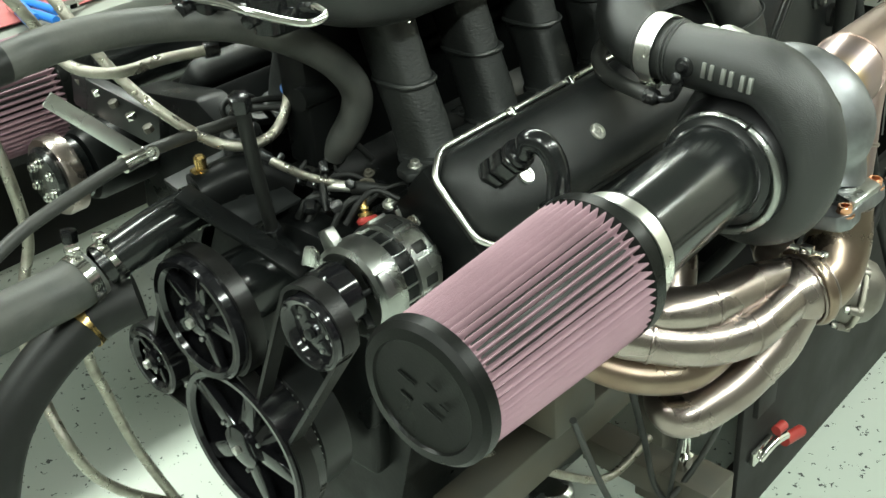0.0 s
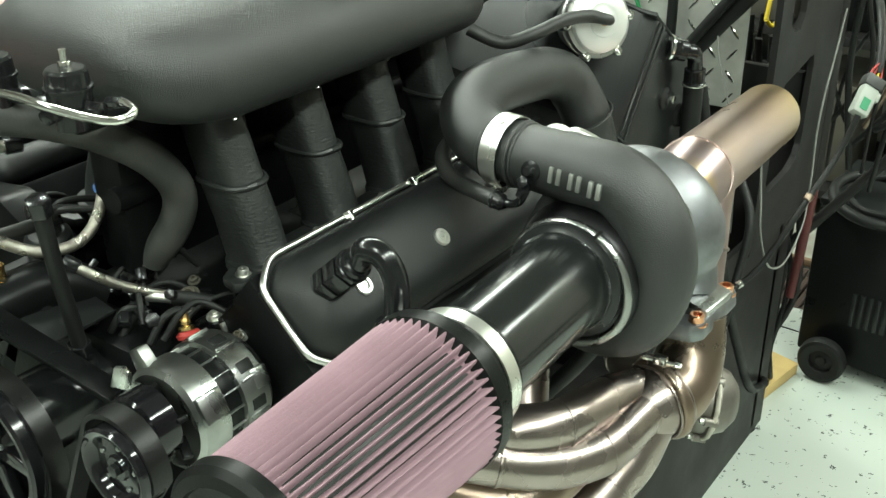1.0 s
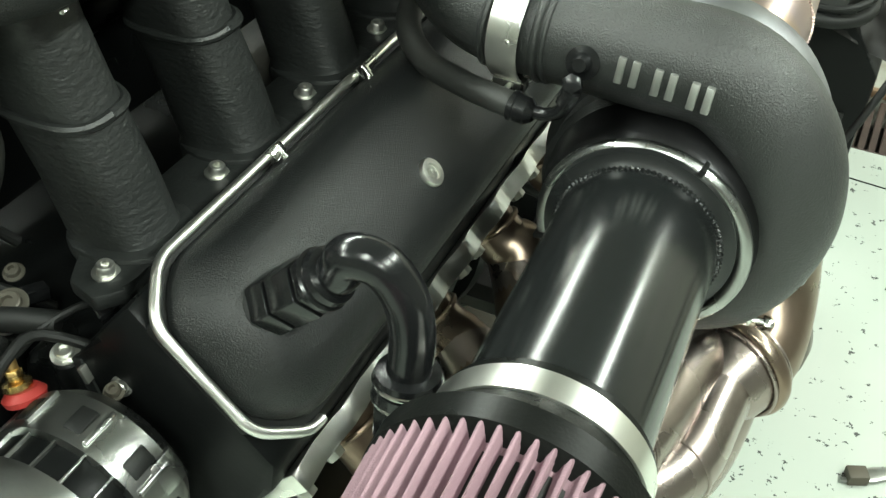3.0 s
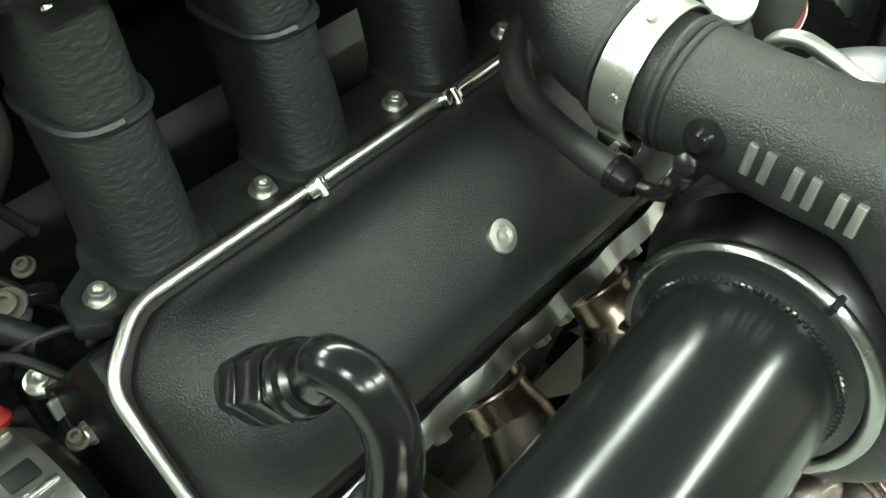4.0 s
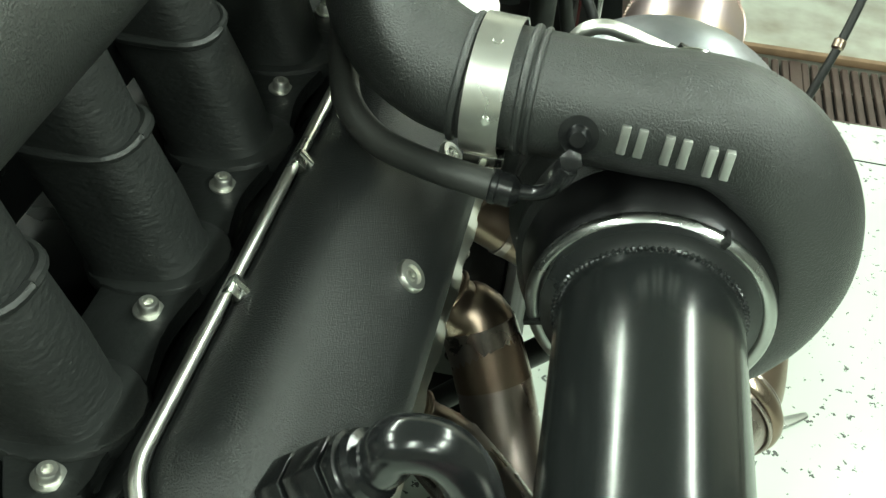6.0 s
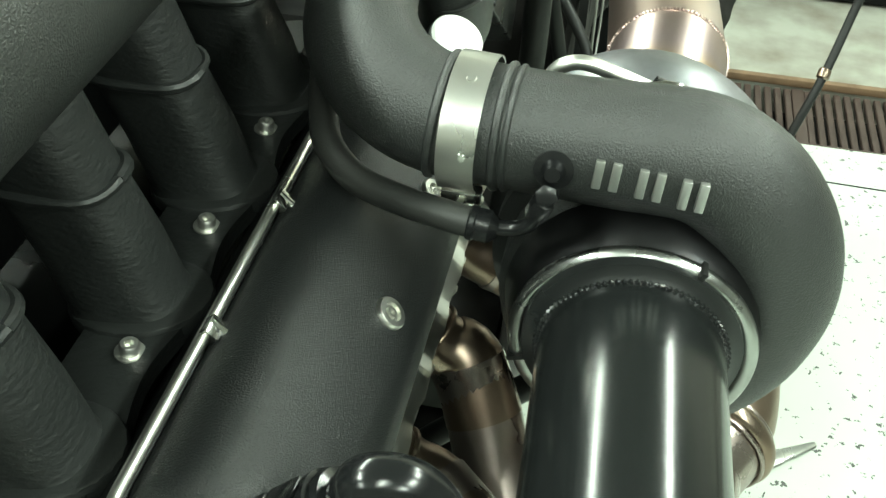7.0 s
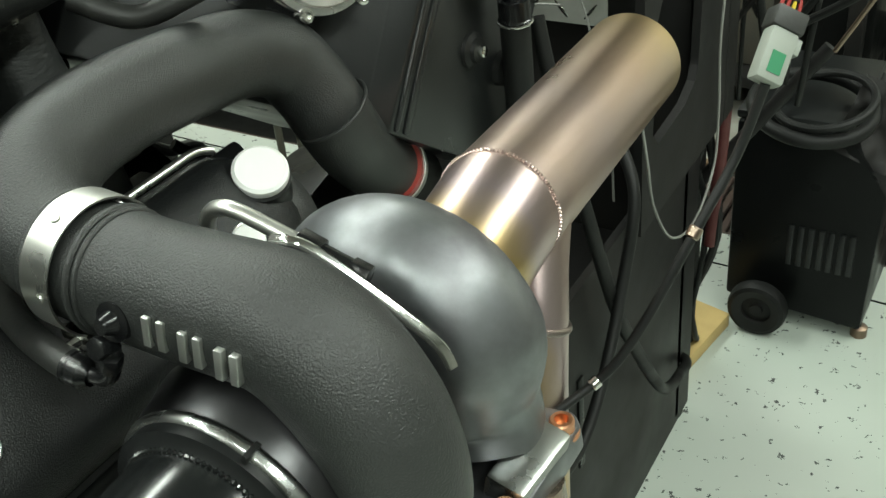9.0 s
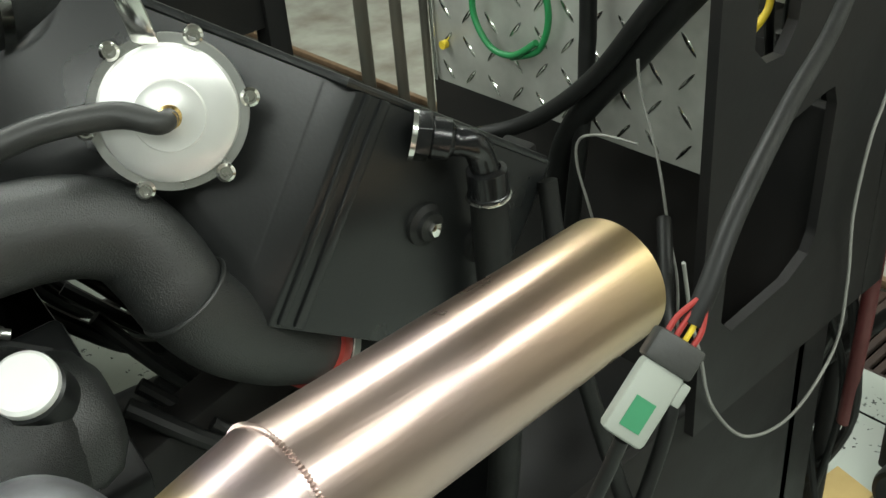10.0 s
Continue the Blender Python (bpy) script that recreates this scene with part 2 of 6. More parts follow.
DARKSTEEL = material("dark_painted_steel", (0.009, 0.009, 0.009), 0.55, 0, 0.15, 120, 0.35, 5, (0.016, 0.0145, 0.013), gloss=0.22)
WHITE_PLASTIC = material("grey_white_plastic", (0.27, 0.29, 0.255), 0.5, 0, 0.05, 300, 0.1)
GREEN = material("green_label", (0.02, 0.20, 0.085), 0.5)
WOOD = material("raw_pine", (0.55, 0.40, 0.16), 0.65, 0, 0.3, 90, 0.3, 8, stretch=(1, 8, 1))
SILVER = material("raw_aluminium_marks", (0.62, 0.63, 0.60), 0.42, 1.0, 0.3, 400)
RIBBED = material("black_ribbed_coat", (0.014, 0.0155, 0.0148), 0.46, 0, 0.9, 210, 0.2, 7, rough_var=0.06, stretch=(0.7, 0.7, 1.6), relief=0.0008)
BRAID = material("braided_steel_hose", (0.42, 0.40, 0.345), 0.33, 0.95, 0.9, 620, 0.35, 60, relief=0.0012)
PAINTED_PULLEY = material("gloss_black_pulley", (0.007, 0.007, 0.008), 0.12, 0, 0.02, 300, 0.2, 8, rough_var=0.04)
BELT = material("ribbed_rubber_belt", (0.006, 0.006, 0.0057), 0.38, 0, 0.3, 400, gloss=0.3)
RED_CLOTH = material("red_shop_towel", (0.37, 0.11, 0.11), 0.9, 0, 0.5, 200, 0.25, 6)
BLUE = material("blue_plastic", (0.03, 0.17, 0.55), 0.4)
YELLOW = material("yellow_plastic", (0.70, 0.52, 0.03), 0.5)
BENCH = material("bare_steel_bench", (0.30, 0.31, 0.28), 0.45, 0.6, 0.15, 90, 0.3, 5)
BEAM = material("grey_steel_beam", (0.068, 0.066, 0.056), 0.5, 0.3, 0.2, 90, 0.4, 7, (0.10, 0.085, 0.062))
PLATE = material("diamond_plate_aluminium", (0.66, 0.67, 0.62), 0.52, 0.6, 0.15, 200, 0.25, 9, (0.33, 0.33, 0.30))
WHITE_WIRE = material("white_wire", (0.24, 0.24, 0.22), 0.5)


# ---- the room ----
def floor_material():
    m = material("speckled_epoxy_floor", (0.475, 0.505, 0.46), 0.36, 0, 0.1, 30, 0.12, 1.6, (0.41, 0.47, 0.41), 0.1)
    t = m.node_tree
    n, link = t.nodes, t.links.new
    b = n["Principled BSDF"]
    old = b.inputs["Base Color"].links[0].from_socket
    co, vo, warp, wmix = n.new("ShaderNodeTexCoord"), n.new("ShaderNodeTexVoronoi"), n.new("ShaderNodeTexNoise"), n.new("ShaderNodeMix")
    warp.inputs["Scale"].default_value = 95
    link(co.outputs["Object"], warp.inputs["Vector"])
    wmix.data_type = "VECTOR"
    wmix.inputs[0].default_value = 0.030
    link(co.outputs["Object"], wmix.inputs[4])
    link(warp.outputs["Color"], wmix.inputs[5])
    vo.inputs["Scale"].default_value = 70
    link(wmix.outputs[1], vo.inputs["Vector"])
    # a chip sits in only some of the cells, and its size varies
    sep, near, keep, both = n.new("ShaderNodeSeparateColor"), n.new("ShaderNodeMath"), n.new("ShaderNodeMath"), n.new("ShaderNodeMath")
    link(vo.outputs["Color"], sep.inputs[0])
    size = n.new("ShaderNodeMath")
    size.operation = "MULTIPLY"
    size.inputs[1].default_value = 0.36
    link(sep.outputs[1], size.inputs[0])
    near.operation = "LESS_THAN"
    link(vo.outputs["Distance"], near.inputs[0])
    link(size.outputs[0], near.inputs[1])
    keep.operation = "LESS_THAN"
    keep.inputs[1].default_value = 0.45
    link(sep.outputs[0], keep.inputs[0])
    both.operation = "MULTIPLY"
    link(near.outputs[0], both.inputs[0])
    link(keep.outputs[0], both.inputs[1])
    mix = n.new("ShaderNodeMix")
    mix.data_type = "RGBA"
    mix.inputs[7].default_value = (0.06, 0.065, 0.06, 1)
    link(both.outputs[0], mix.inputs[0])
    link(old, mix.inputs[6])
    link(mix.outputs[2], b.inputs["Base Color"])
    return m


FLOOR = floor_material()
FAR_FLOOR = material("stained_floor", (0.34, 0.345, 0.30), 0.5, 0, 0.2, 60, 0.5, 7, (0.17, 0.15, 0.12))
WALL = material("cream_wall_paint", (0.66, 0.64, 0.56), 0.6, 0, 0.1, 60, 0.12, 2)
# dark grey on the unseen walls, chosen to cut bounce light
LOW_BOUNCE_WALL = material("low_bounce_grey_wall", (0.20, 0.20, 0.18), 0.7, 0, 0.1, 60, 0.2, 2)
# unseen ceiling held at grey so gloss blacks reflect little light
CEIL = material("grey_ceiling", (0.26, 0.265, 0.25), 0.8, 0, 0.1, 60, 0.08, 2)
PIT = material("brown_steel_grating", (0.055, 0.035, 0.028), 0.6, 0, 0.3, 80, 0.4, 8)
RUST = material("rusty_edge", (0.20, 0.125, 0.07), 0.7, 0, 0.4, 90, 0.5, 12)

x0, x1, y0, y1 = -3.7, 3.2, -3.2, 3.87
PIT_Y0, PIT_Y1 = 2.79, 3.09
solid("floor", box((x1 - x0, PIT_Y0 - y0, 0.1), ((x0 + x1) / 2, (y0 + PIT_Y0) / 2, -0.05)), FLOOR, "pale green epoxy workshop floor with dark flecks", "floor", "structure")
solid("floor_beyond_drain", box((x1 - x0, y1 - PIT_Y1, 0.1), ((x0 + x1) / 2, (PIT_Y1 + y1) / 2, -0.05)), FAR_FLOOR, "stained grey concrete floor beyond the drain channel", "floor", "structure")
solid("wall_back", box((x1 - x0, 0.1, CEILING), ((x0 + x1) / 2, y1 + 0.05, CEILING / 2)), WALL, "plain cream painted workshop wall", "wall", "structure")
solid("wall_front", box((x1 - x0, 0.1, CEILING), ((x0 + x1) / 2, y0 - 0.05, CEILING / 2)), LOW_BOUNCE_WALL, "plain unseen workshop wall, dark grey to cut bounce light", "wall", "structure")
solid("wall_left", box((0.1, y1 - y0 + 0.2, CEILING), (x0 - 0.05, (y0 + y1) / 2, CEILING / 2)), LOW_BOUNCE_WALL, "plain unseen workshop wall, dark grey to cut bounce light", "wall", "structure")
solid("wall_right", box((0.1, y1 - y0 + 0.2, CEILING), (x1 + 0.05, (y0 + y1) / 2, CEILING / 2)), LOW_BOUNCE_WALL, "plain unseen workshop wall, dark grey to cut bounce light", "wall", "structure")
solid("ceiling", box((x1 - x0 + 0.2, y1 - y0 + 0.2, 0.1), ((x0 + x1) / 2, (y0 + y1) / 2, CEILING + 0.05)), CEIL, "unseen workshop ceiling, grey to keep gloss reflections dark", "ceiling", "structure")
solid("baseboard", box((x1 - x0, 0.02, 0.14), ((x0 + x1) / 2, y1 - 0.011, 0.07), 0.004), DARKSTEEL, "black rubber skirting along the wall", "skirting", "structure")

# drain channel with a slotted grating
drain = thing("floor_drain", (0, PIT_Y0, -0.1), "brown slotted steel grating over a floor drain channel", "drain", kind="structure")
part("channel_bed", box((x1 - x0, PIT_Y1 - PIT_Y0, 0.02), ((x0 + x1) / 2, (PIT_Y0 + PIT_Y1) / 2, -0.11)), BLOCK, drain)
grate = mesh_of("grate_bar", box((0.017, PIT_Y1 - PIT_Y0 - 0.02, 0.014), (0, 0, 0), 0.002, segs=1), PIT)
for i in range(104):
    ob = new("grate_bar", grate)
    ob.parent = drain
    ob.matrix_parent_inverse = Matrix.Translation(-drain.location)
    ob.matrix_basis = pose(-1.35 + i * 0.0255, (PIT_Y0 + PIT_Y1) / 2, -0.028)
for i in range(7):
    part("grate_frame", box((0.030, PIT_Y1 - PIT_Y0 - 0.02, 0.016), (-1.35 + i * 0.4335, (PIT_Y0 + PIT_Y1) / 2, -0.0265), 0.002), PIT, drain)
part("drain_edge", box((x1 - x0, 0.02, 0.022), ((x0 + x1) / 2, PIT_Y1 + 0.004, -0.006), 0.003), RUST, drain, "rusty brown steel edge angle")
part("drain_edge", box((x1 - x0, 0.008, 0.02), ((x0 + x1) / 2, PIT_Y0 - 0.001, -0.009), 0.002), PIT, drain)

# ceiling light fittings that hold the lamps, the added one too
lamp_white = material("white_enamel", (0.75, 0.76, 0.74), 0.4)
tube_glow = bpy.data.materials.new("glowing_tube")
tube_glow.use_nodes = True
tg = tube_glow.node_tree.nodes["Principled BSDF"]
tg.inputs["Emission Color"].default_value, tg.inputs["Emission Strength"].default_value = (0.93, 1.0, 0.97, 1), 5.0
for lx, ly in LAMP_ROWS:
    fit = thing("ceiling_light", (lx, ly, CEILING), "unseen white enamel twin-tube ceiling light, switched on", "ceiling light", "ceiling lights")
    part("housing", box((0.46, 1.2, 0.06), (lx, ly, CEILING - 0.03), 0.01), lamp_white, fit)
    for s in (-0.13, 0.13):
        part("tube", lathe([(0, 0), (0.014, 0), (0.014, 1.14), (0, 1.14)], (lx + s, ly - 0.57, CEILING - 0.09), (0, 1, 0), 14), tube_glow, fit)

solid("floor_joint", sweep([(-2.4, 2.70, 0.0), (-0.6, 2.66, 0.0), (-0.13, 2.64, 0.0), (0.6, 2.62, 0.0), (2.6, 2.58, 0.0)], 0.0025, 6, 3, wobble=0.5), BLOCK, "thin dark joint line across the floor", "joint", "structure")


# ---- engine: block, heads and covers ----
Y = Vector((0, 1, 0))
CX = -0.915                     # middle of the engine
SN = Vector((0.7071, 0, 0.7071))     # out of the bank
SD = Vector((0.7071, 0, -0.7071))    # down along the bank


def bank(s, h, y):
    return Vector((-0.713, y, 1.013)) + SD * s + SN * h


engine = thing("engine_block", (CX, 0.95, 0.35), "gloss black V8 engine block and cylinder heads on a test stand", "engine")
part("block", prism([(-0.17, 0.225), (0.17, 0.225), (0.24, 0.10), (0.19, -0.02), (0.15, -0.12), (0.13, -0.32), (-0.13, -0.32), (-0.15, -0.12), (-0.19, -0.02), (-0.24, 0.10)],
     (CX, 1.27, 0.66), (1, 0, 0), (0, 0, 1), 0.58, 0.012), BLOCK, engine)
part("valley_cover", box((0.20, 0.50, 0.05), (CX, 1.0, 0.885), 0.012), BLOCK, engine)
for side in (1, -1):
    outline = [(0.105, 0.925), (0.150, 0.933), (0.172, 0.972), (0.20, 1.006), (0.290, 0.914), (0.287, 0.889), (0.249, 0.839), (0.22, 0.78), (0.10, 0.90)]
    part("cylinder_head", prism([(side * a, b) for a, b in outline], (CX, 1.29, 0), (1, 0, 0), (0, 0, 1), 0.555, 0.006), BLOCK, engine)
# front cover and machined lugs ahead of the head
part("front_cover", prism([(-0.14, 0.56), (0.14, 0.56), (0.16, 0.80), (0.10, 0.912), (-0.10, 0.912), (-0.16, 0.80)], (CX, 0.715, 0), (1, 0, 0), (0, 0, 1), 0.05, 0.01), BLOCK, engine)
part("water_neck", sweep([(CX - 0.02, 0.70, 0.93), (CX - 0.03, 0.66, 0.96), (CX - 0.045, 0.60, 0.955)], [0.034, 0.03, 0.028], 20), BLOCK, engine)
for bx, by, bz, br in ((-0.772, 0.736, 0.942, 0.0062), (-0.851, 0.764, 0.913, 0.0085)):
    part("screw_boss", lathe([(br + 0.005, -0.05), (br + 0.004, -0.002), (br + 0.002, 0), (0, 0)], (bx, by, bz), (0.1, -0.2, 1), 24), BLOCK, engine)
    cap_screw("head_screw", (bx, by, bz), (0.1, -0.2, 1), engine, ZINC, br, 0.006)
cap_screw("head_screw", (-0.730, 0.735, 0.935), (0.2, -1, 0.3), engine, ZINC, 0.0048, 0.006)
part("casting_lug", box((0.010, 0.030, 0.034), (-0.757, 0.748, 0.928), 0.002, turn(0, -20, 0)), SATIN, engine)
part("sump", prism([(-0.12, 0.02), (0.12, 0.02), (0.10, -0.14), (-0.10, -0.14)], (CX, 1.25, 0.34), (1, 0, 0), (0, 0, 1), 0.5, 0.02), BLOCK, engine)


def valve_cover():
    ob = thing("valve_cover", bank(0.07, 0, 1.0), "satin black valve cover with rounded edges and bright perimeter rod", "valve cover")
    # a soft-edged pan: rings of the same eight-sided outline, drawn in as they rise
    ya, yb, w = 0.738, 1.272, 0.130

    def outline(inset, cut):
        a, b, s0, s1 = ya + inset, yb - inset, inset, w - inset
        return [(s0, a + cut), (s0 + cut * 0.8, a), (s1 - cut * 0.9, a), (s1, a + cut), (s1, b - cut), (s1 - cut * 0.9, b), (s0 + cut * 0.8, b), (s0, b - cut)]

    bm = bmesh.new()
    rings = []
    for inset, h, cut in ((0.003, 0.0, 0.030), (0.003, 0.005, 0.030), (0.005, 0.013, 0.031), (0.010, 0.024, 0.032), (0.017, 0.033, 0.032), (0.027, 0.0395, 0.030), (0.040, 0.0430, 0.024), (0.052, 0.0440, 0.014)):
        pts = outline(inset, cut)
        row = []
        n = len(pts)
        for i in range(n):                       # each corner rounded with three points, long sides with four
            p, q, r = Vector(pts[i - 1]), Vector(pts[i]), Vector(pts[(i + 1) % n])
            k = 0.35
            d = min((p - q).length, (r - q).length) * k
            u, v = q + (p - q).normalized() * d, q + (r - q).normalized() * d
            row += [u, (u + 2 * q + v) / 4, v]
        rings.append([bm.verts.new(bank(a[0], h, a[1])) for a in row])
    for a, b in zip(rings, rings[1:]):
        for k in range(len(a)):
            bm.faces.new((a[k], a[(k + 1) % len(a)], b[(k + 1) % len(a)], b[k]))
    bm.faces.new(rings[-1])
    part("body", bm, WRINKLE_FINE, ob, angle=80)
    o = outline(-0.0035, 0.031)
    pts = []
    n = len(o)
    for i in range(n):
        p, q, r = Vector(o[i - 1]), Vector(o[i]), Vector(o[(i + 1) % n])
        u, v = q + (p - q).normalized() * 0.012, q + (r - q).normalized() * 0.012
        pts += [u * (1 - f) ** 2 + q * 2 * f * (1 - f) + v * f * f for f in (0, 0.2, 0.4, 0.6, 0.8, 1)]
    ring = [bank(a, 0.003, b) for a, b in pts[42:] + pts[:24]]
    part("perimeter_rod", sweep(ring, 0.0036, 14, 1), BRUSHED, ob)
    for y in (0.886, 1.002, 1.118):
        bm = box((0.010, 0.014, 0.007), bank(-0.002, 0.007, y), 0.0015, basis(SD, Y, SN))
        lathe([(0, 0), (0.0035, 0), (0.0035, 0.014), (0, 0.014)], bank(-0.006, 0.008, y + 0.002), SD, 12, bm)
        part("rod_clip", bm, CHROME, ob)
    part("gasket_flange", prism([(a, b) for a, b in outline(-0.002, 0.031)], bank(0, -0.010, 0), SD, Y, 0.007, 0.001), RUBBER_DARK, ob)
    for y in (0.812, 0.949, 1.07, 1.19):
        at = bank(0.0757, 0.0425, y)
        part("screw_boss", lathe([(0.0145, -0.012), (0.0135, 0.0008), (0.0105, 0.0014), (0.0100, -0.002), (0, -0.002)], at, SN, 28), WRINKLE_FINE, ob)
        bm = lathe([(0.0105, 0.0005), (0.0105, 0.0035), (0.0095, 0.005), (0.0062, 0.0052), (0.0058, 0.0026), (0.0036, 0.0026), (0.0034, 0.0046), (0.0018, 0.0046), (0.0016, 0.002), (0, 0.002)], at, SN, 28)
        part("cover_screw", bm, BRUSHED, ob)
    return ob


valve_cover()

# ---- intake manifold: plenum over curved runners ----
manifold = thing("intake_manifold", (CX, 1.0, 0.98), "black wrinkle-coated tunnel-ram intake manifold with tall runners", "intake manifold")
# plenum: a soft box, rounded more above than below
bm = bmesh.new()
PL = [(0.148, 1.150, 0.728), (0.157, 1.157, 0.715), (0.1625, 1.170, 0.702), (0.164, 1.188, 0.692), (0.160, 1.210, 0.686), (0.148, 1.233, 0.689), (0.126, 1.252, 0.700), (0.095, 1.266, 0.722), (0.055, 1.274, 0.755), (0.02, 1.276, 0.79)]
rings = []
for half, z, ya in PL:
    yb, rad = 1.27 - (0.164 - half) * 0.6, 0.078
    row = []
    r = min(rad, half * 0.9)
    for cx, cy, a0 in ((half - r, yb - r, 0), (-half + r, yb - r, 90), (-half + r, ya + r, 180), (half - r, ya + r, 270)):
        for k in range(7):
            a = radians(a0 + 15 * k)
            row.append(bm.verts.new((CX + cx + r * math.cos(a), cy + r * math.sin(a), z)))
    rings.append(row)
for a, b in zip(rings, rings[1:]):
    for k in range(len(a)):
        bm.faces.new((a[k], a[(k + 1) % len(a)], b[(k + 1) % len(a)], b[k]))
bm.faces.new(rings[0][::-1])
bm.faces.new(rings[-1])
part("plenum", bm, WRINKLE, manifold, angle=70)
# black box added under the plenum to keep the gaps between runners dark
part("runner_gap_block", box((0.05, 0.54, 0.20), (CX, 1.0, 1.055), 0.006), BLOCK, manifold)
for side in (1, -1):
    for i in range(4):
        y = 0.824 + 0.1235 * i
        line = [(0.128, 0.966), (0.1265, 0.974), (0.122, 0.982), (0.112, 1.015), (0.092, 1.063), (0.076, 1.11), (0.062, 1.165)]
        bm = bmesh.new()
        rings = []
        for off, z in line:
            grow = 1.0 + 0.12 * max(0, (0.982 - z) / 0.016) ** 2
            row = []
            for k in range(32):
                a = 2 * math.pi * k / 32
                ca, sa = math.cos(a), math.sin(a)
                row.append(bm.verts.new((CX + side * (off + 0.036 * grow * math.copysign(abs(ca) ** 0.62, ca)), y + 0.0275 * grow * math.copysign(abs(sa) ** 0.72, sa), z)))
            rings.append(row)
        for p, q in zip(rings, rings[1:]):
            for k in range(32):
                bm.faces.new((p[k], p[(k + 1) % 32], q[(k + 1) % 32], q[k]))
        run = part("runner", bm, RIBBED, manifold, angle=70)
        for off, z, thick in ((0.094, 1.060, 0.0036),):
            loop = []
            for k in range(33):
                a = 2 * math.pi * k / 32
                ca, sa = math.cos(a), math.sin(a)
                loop.append((CX + side * (off + 0.0368 * math.copysign(abs(ca) ** 0.62, ca)), y + 0.0283 * math.copysign(abs(sa) ** 0.72, sa), z))
            part("weld_bead", sweep(loop, thick, 8, 1, wobble=0.45), RIBBED, run)
    part("flange", prism([(0, 0.802), (0.020, 0.766), (0.046, 0.757), (0.060, 0.772)] + [(0.0585 + 0.0045 * math.cos(2 * math.pi * (y - 0.824) / 0.1235), y) for y in (0.784 + 0.0119 * k for k in range(40))] + [(0.060, 1.262), (0, 1.262)], (CX + side * 0.108, 0, 0.958), (side * 0.995, 0, 0.10), (0, 1, 0), 0.012 * side, 0.003), RIBBED, manifold)
    # scalloped outer edge of the flange, swelling round each runner
    for i in range(4):
        y = 0.824 + 0.1235 * i
        part("runner_pad", prism([(0.047 * math.cos(radians(a)), 0.037 * math.sin(radians(a))) for a in range(0, 360, 15)], (CX + side * 0.132, y, 0.962), (side * 0.99, 0, 0.12), (0, 1, 0), 0.014 * side, 0.004), RIBBED, manifold)
    for i in range(5):
        cap_screw("flange_screw", (CX + side * 0.145, 0.780 + 0.1200 * i, 0.9740), (0.1 * side, 0, 1), manifold, ZINC, 0.0060, 0.008)
for i in range(4):
    cap_screw("plenum_screw", (CX + 0.146, 0.789 + 0.1235 * i, 1.150), (0.6, 0, -0.8), manifold, CHROME, 0.003, 0.003, False)

# ---- turbocharger ----
turbo = thing("turbocharger", (-0.487, 1.1, 0.87), "large turbocharger, black coated compressor and polished iron turbine housing", "turbocharger")
TC = Vector((-0.487, 1.036, 0.960))


def round_tc(deg, r, y):
    return Vector((TC.x + r * math.sin(radians(deg)), y, TC.z + r * math.cos(radians(deg))))


volute = [(-0.600, 1.0390, 1.072), (-0.57, 1.038, 1.0715), (-0.54, 1.037, 1.071), (-0.510, 1.0375, 1.0705)]
vr = [0.0365, 0.0365, 0.0368, 0.0378]
for deg, big, r in ((12, 0.1105, 0.0385), (30, 0.105, 0.0393), (50, 0.0965, 0.0390), (70, 0.089, 0.0380), (90, 0.083, 0.0370), (115, 0.081, 0.0350), (140, 0.081, 0.0335), (170, 0.079, 0.031), (200, 0.075, 0.028), (235, 0.07, 0.024), (270, 0.066, 0.020), (310, 0.062, 0.016), (345, 0.060, 0.014)):
    volute.append(tuple(round_tc(deg, big, 1.039)))
    vr.append(r)
comp = part("compressor_housing", sweep(volute, vr, 36, 5), WRINKLE, turbo, "black wrinkle-coated snail housing", 60)
part("compressor_back", lathe([(0, 0.05), (0.09, 0.05), (0.098, 0.044), (0.098, 0.03), (0.088, 0.02), (0.088, -0.005), (0.075, -0.018), (0.070, -0.03), (0.0, -0.03)], TC, Y, 56), WRINKLE, turbo)
part("inlet_bell", lathe([(0.062, -0.046), (0.0725, -0.046), (0.0745, -0.041), (0.0770, -0.036), (0.0785, -0.026), (0.082, -0.016), (0.084, -0.004), (0.06, 0.0)], TC, Y, 64), BELL, turbo, "dark machined steel inlet bell")
RC = (-0.4865, 0.989, 0.9592)
part("vband_ring", torus(RC, Y, 0.0705, 0.0056, 72, 12), ALT_CASE, turbo, "bright V-band clamp ring")
part("ring_gap", box((0.0035, 0.012, 0.013), (-0.456, 0.987, 1.0235), 0.0005, turn(0, 25, 0)), RUBBER_DARK, turbo)
part("ring_gap", box((0.0035, 0.012, 0.013), (-0.5545, 0.987, 0.9395), 0.0005, turn(0, -105, 0)), RUBBER_DARK, turbo)
# outlet bead, fitting and plain silver marks on the housing
part("outlet_bead", torus((-0.580, 1.0383, 1.0717), (1, -0.05, -0.02), 0.0363, 0.0028, 48, 10), WRINKLE, turbo)
part("outlet_bead", torus((-0.574, 1.0381, 1.0716), (1, -0.05, -0.02), 0.0363, 0.0020, 48, 10), WRINKLE, turbo)


def mark(at, normal, bars):
    n = Vector(normal).normalized()
    fx = Vector((1, 0.0, -0.07))
    fx = (fx - n * fx.dot(n)).normalized()
    fz = n.cross(fx) * -1
    bm = bmesh.new()
    for cx, cz, w, h in bars:
        box((w, 0.005, h), Vector(at) + fx * cx + fz * cz, 0.0007, basis(fx, -n, fz), bm)
    part("silver_mark", bm, SILVER, turbo, "raised bare-metal mark")


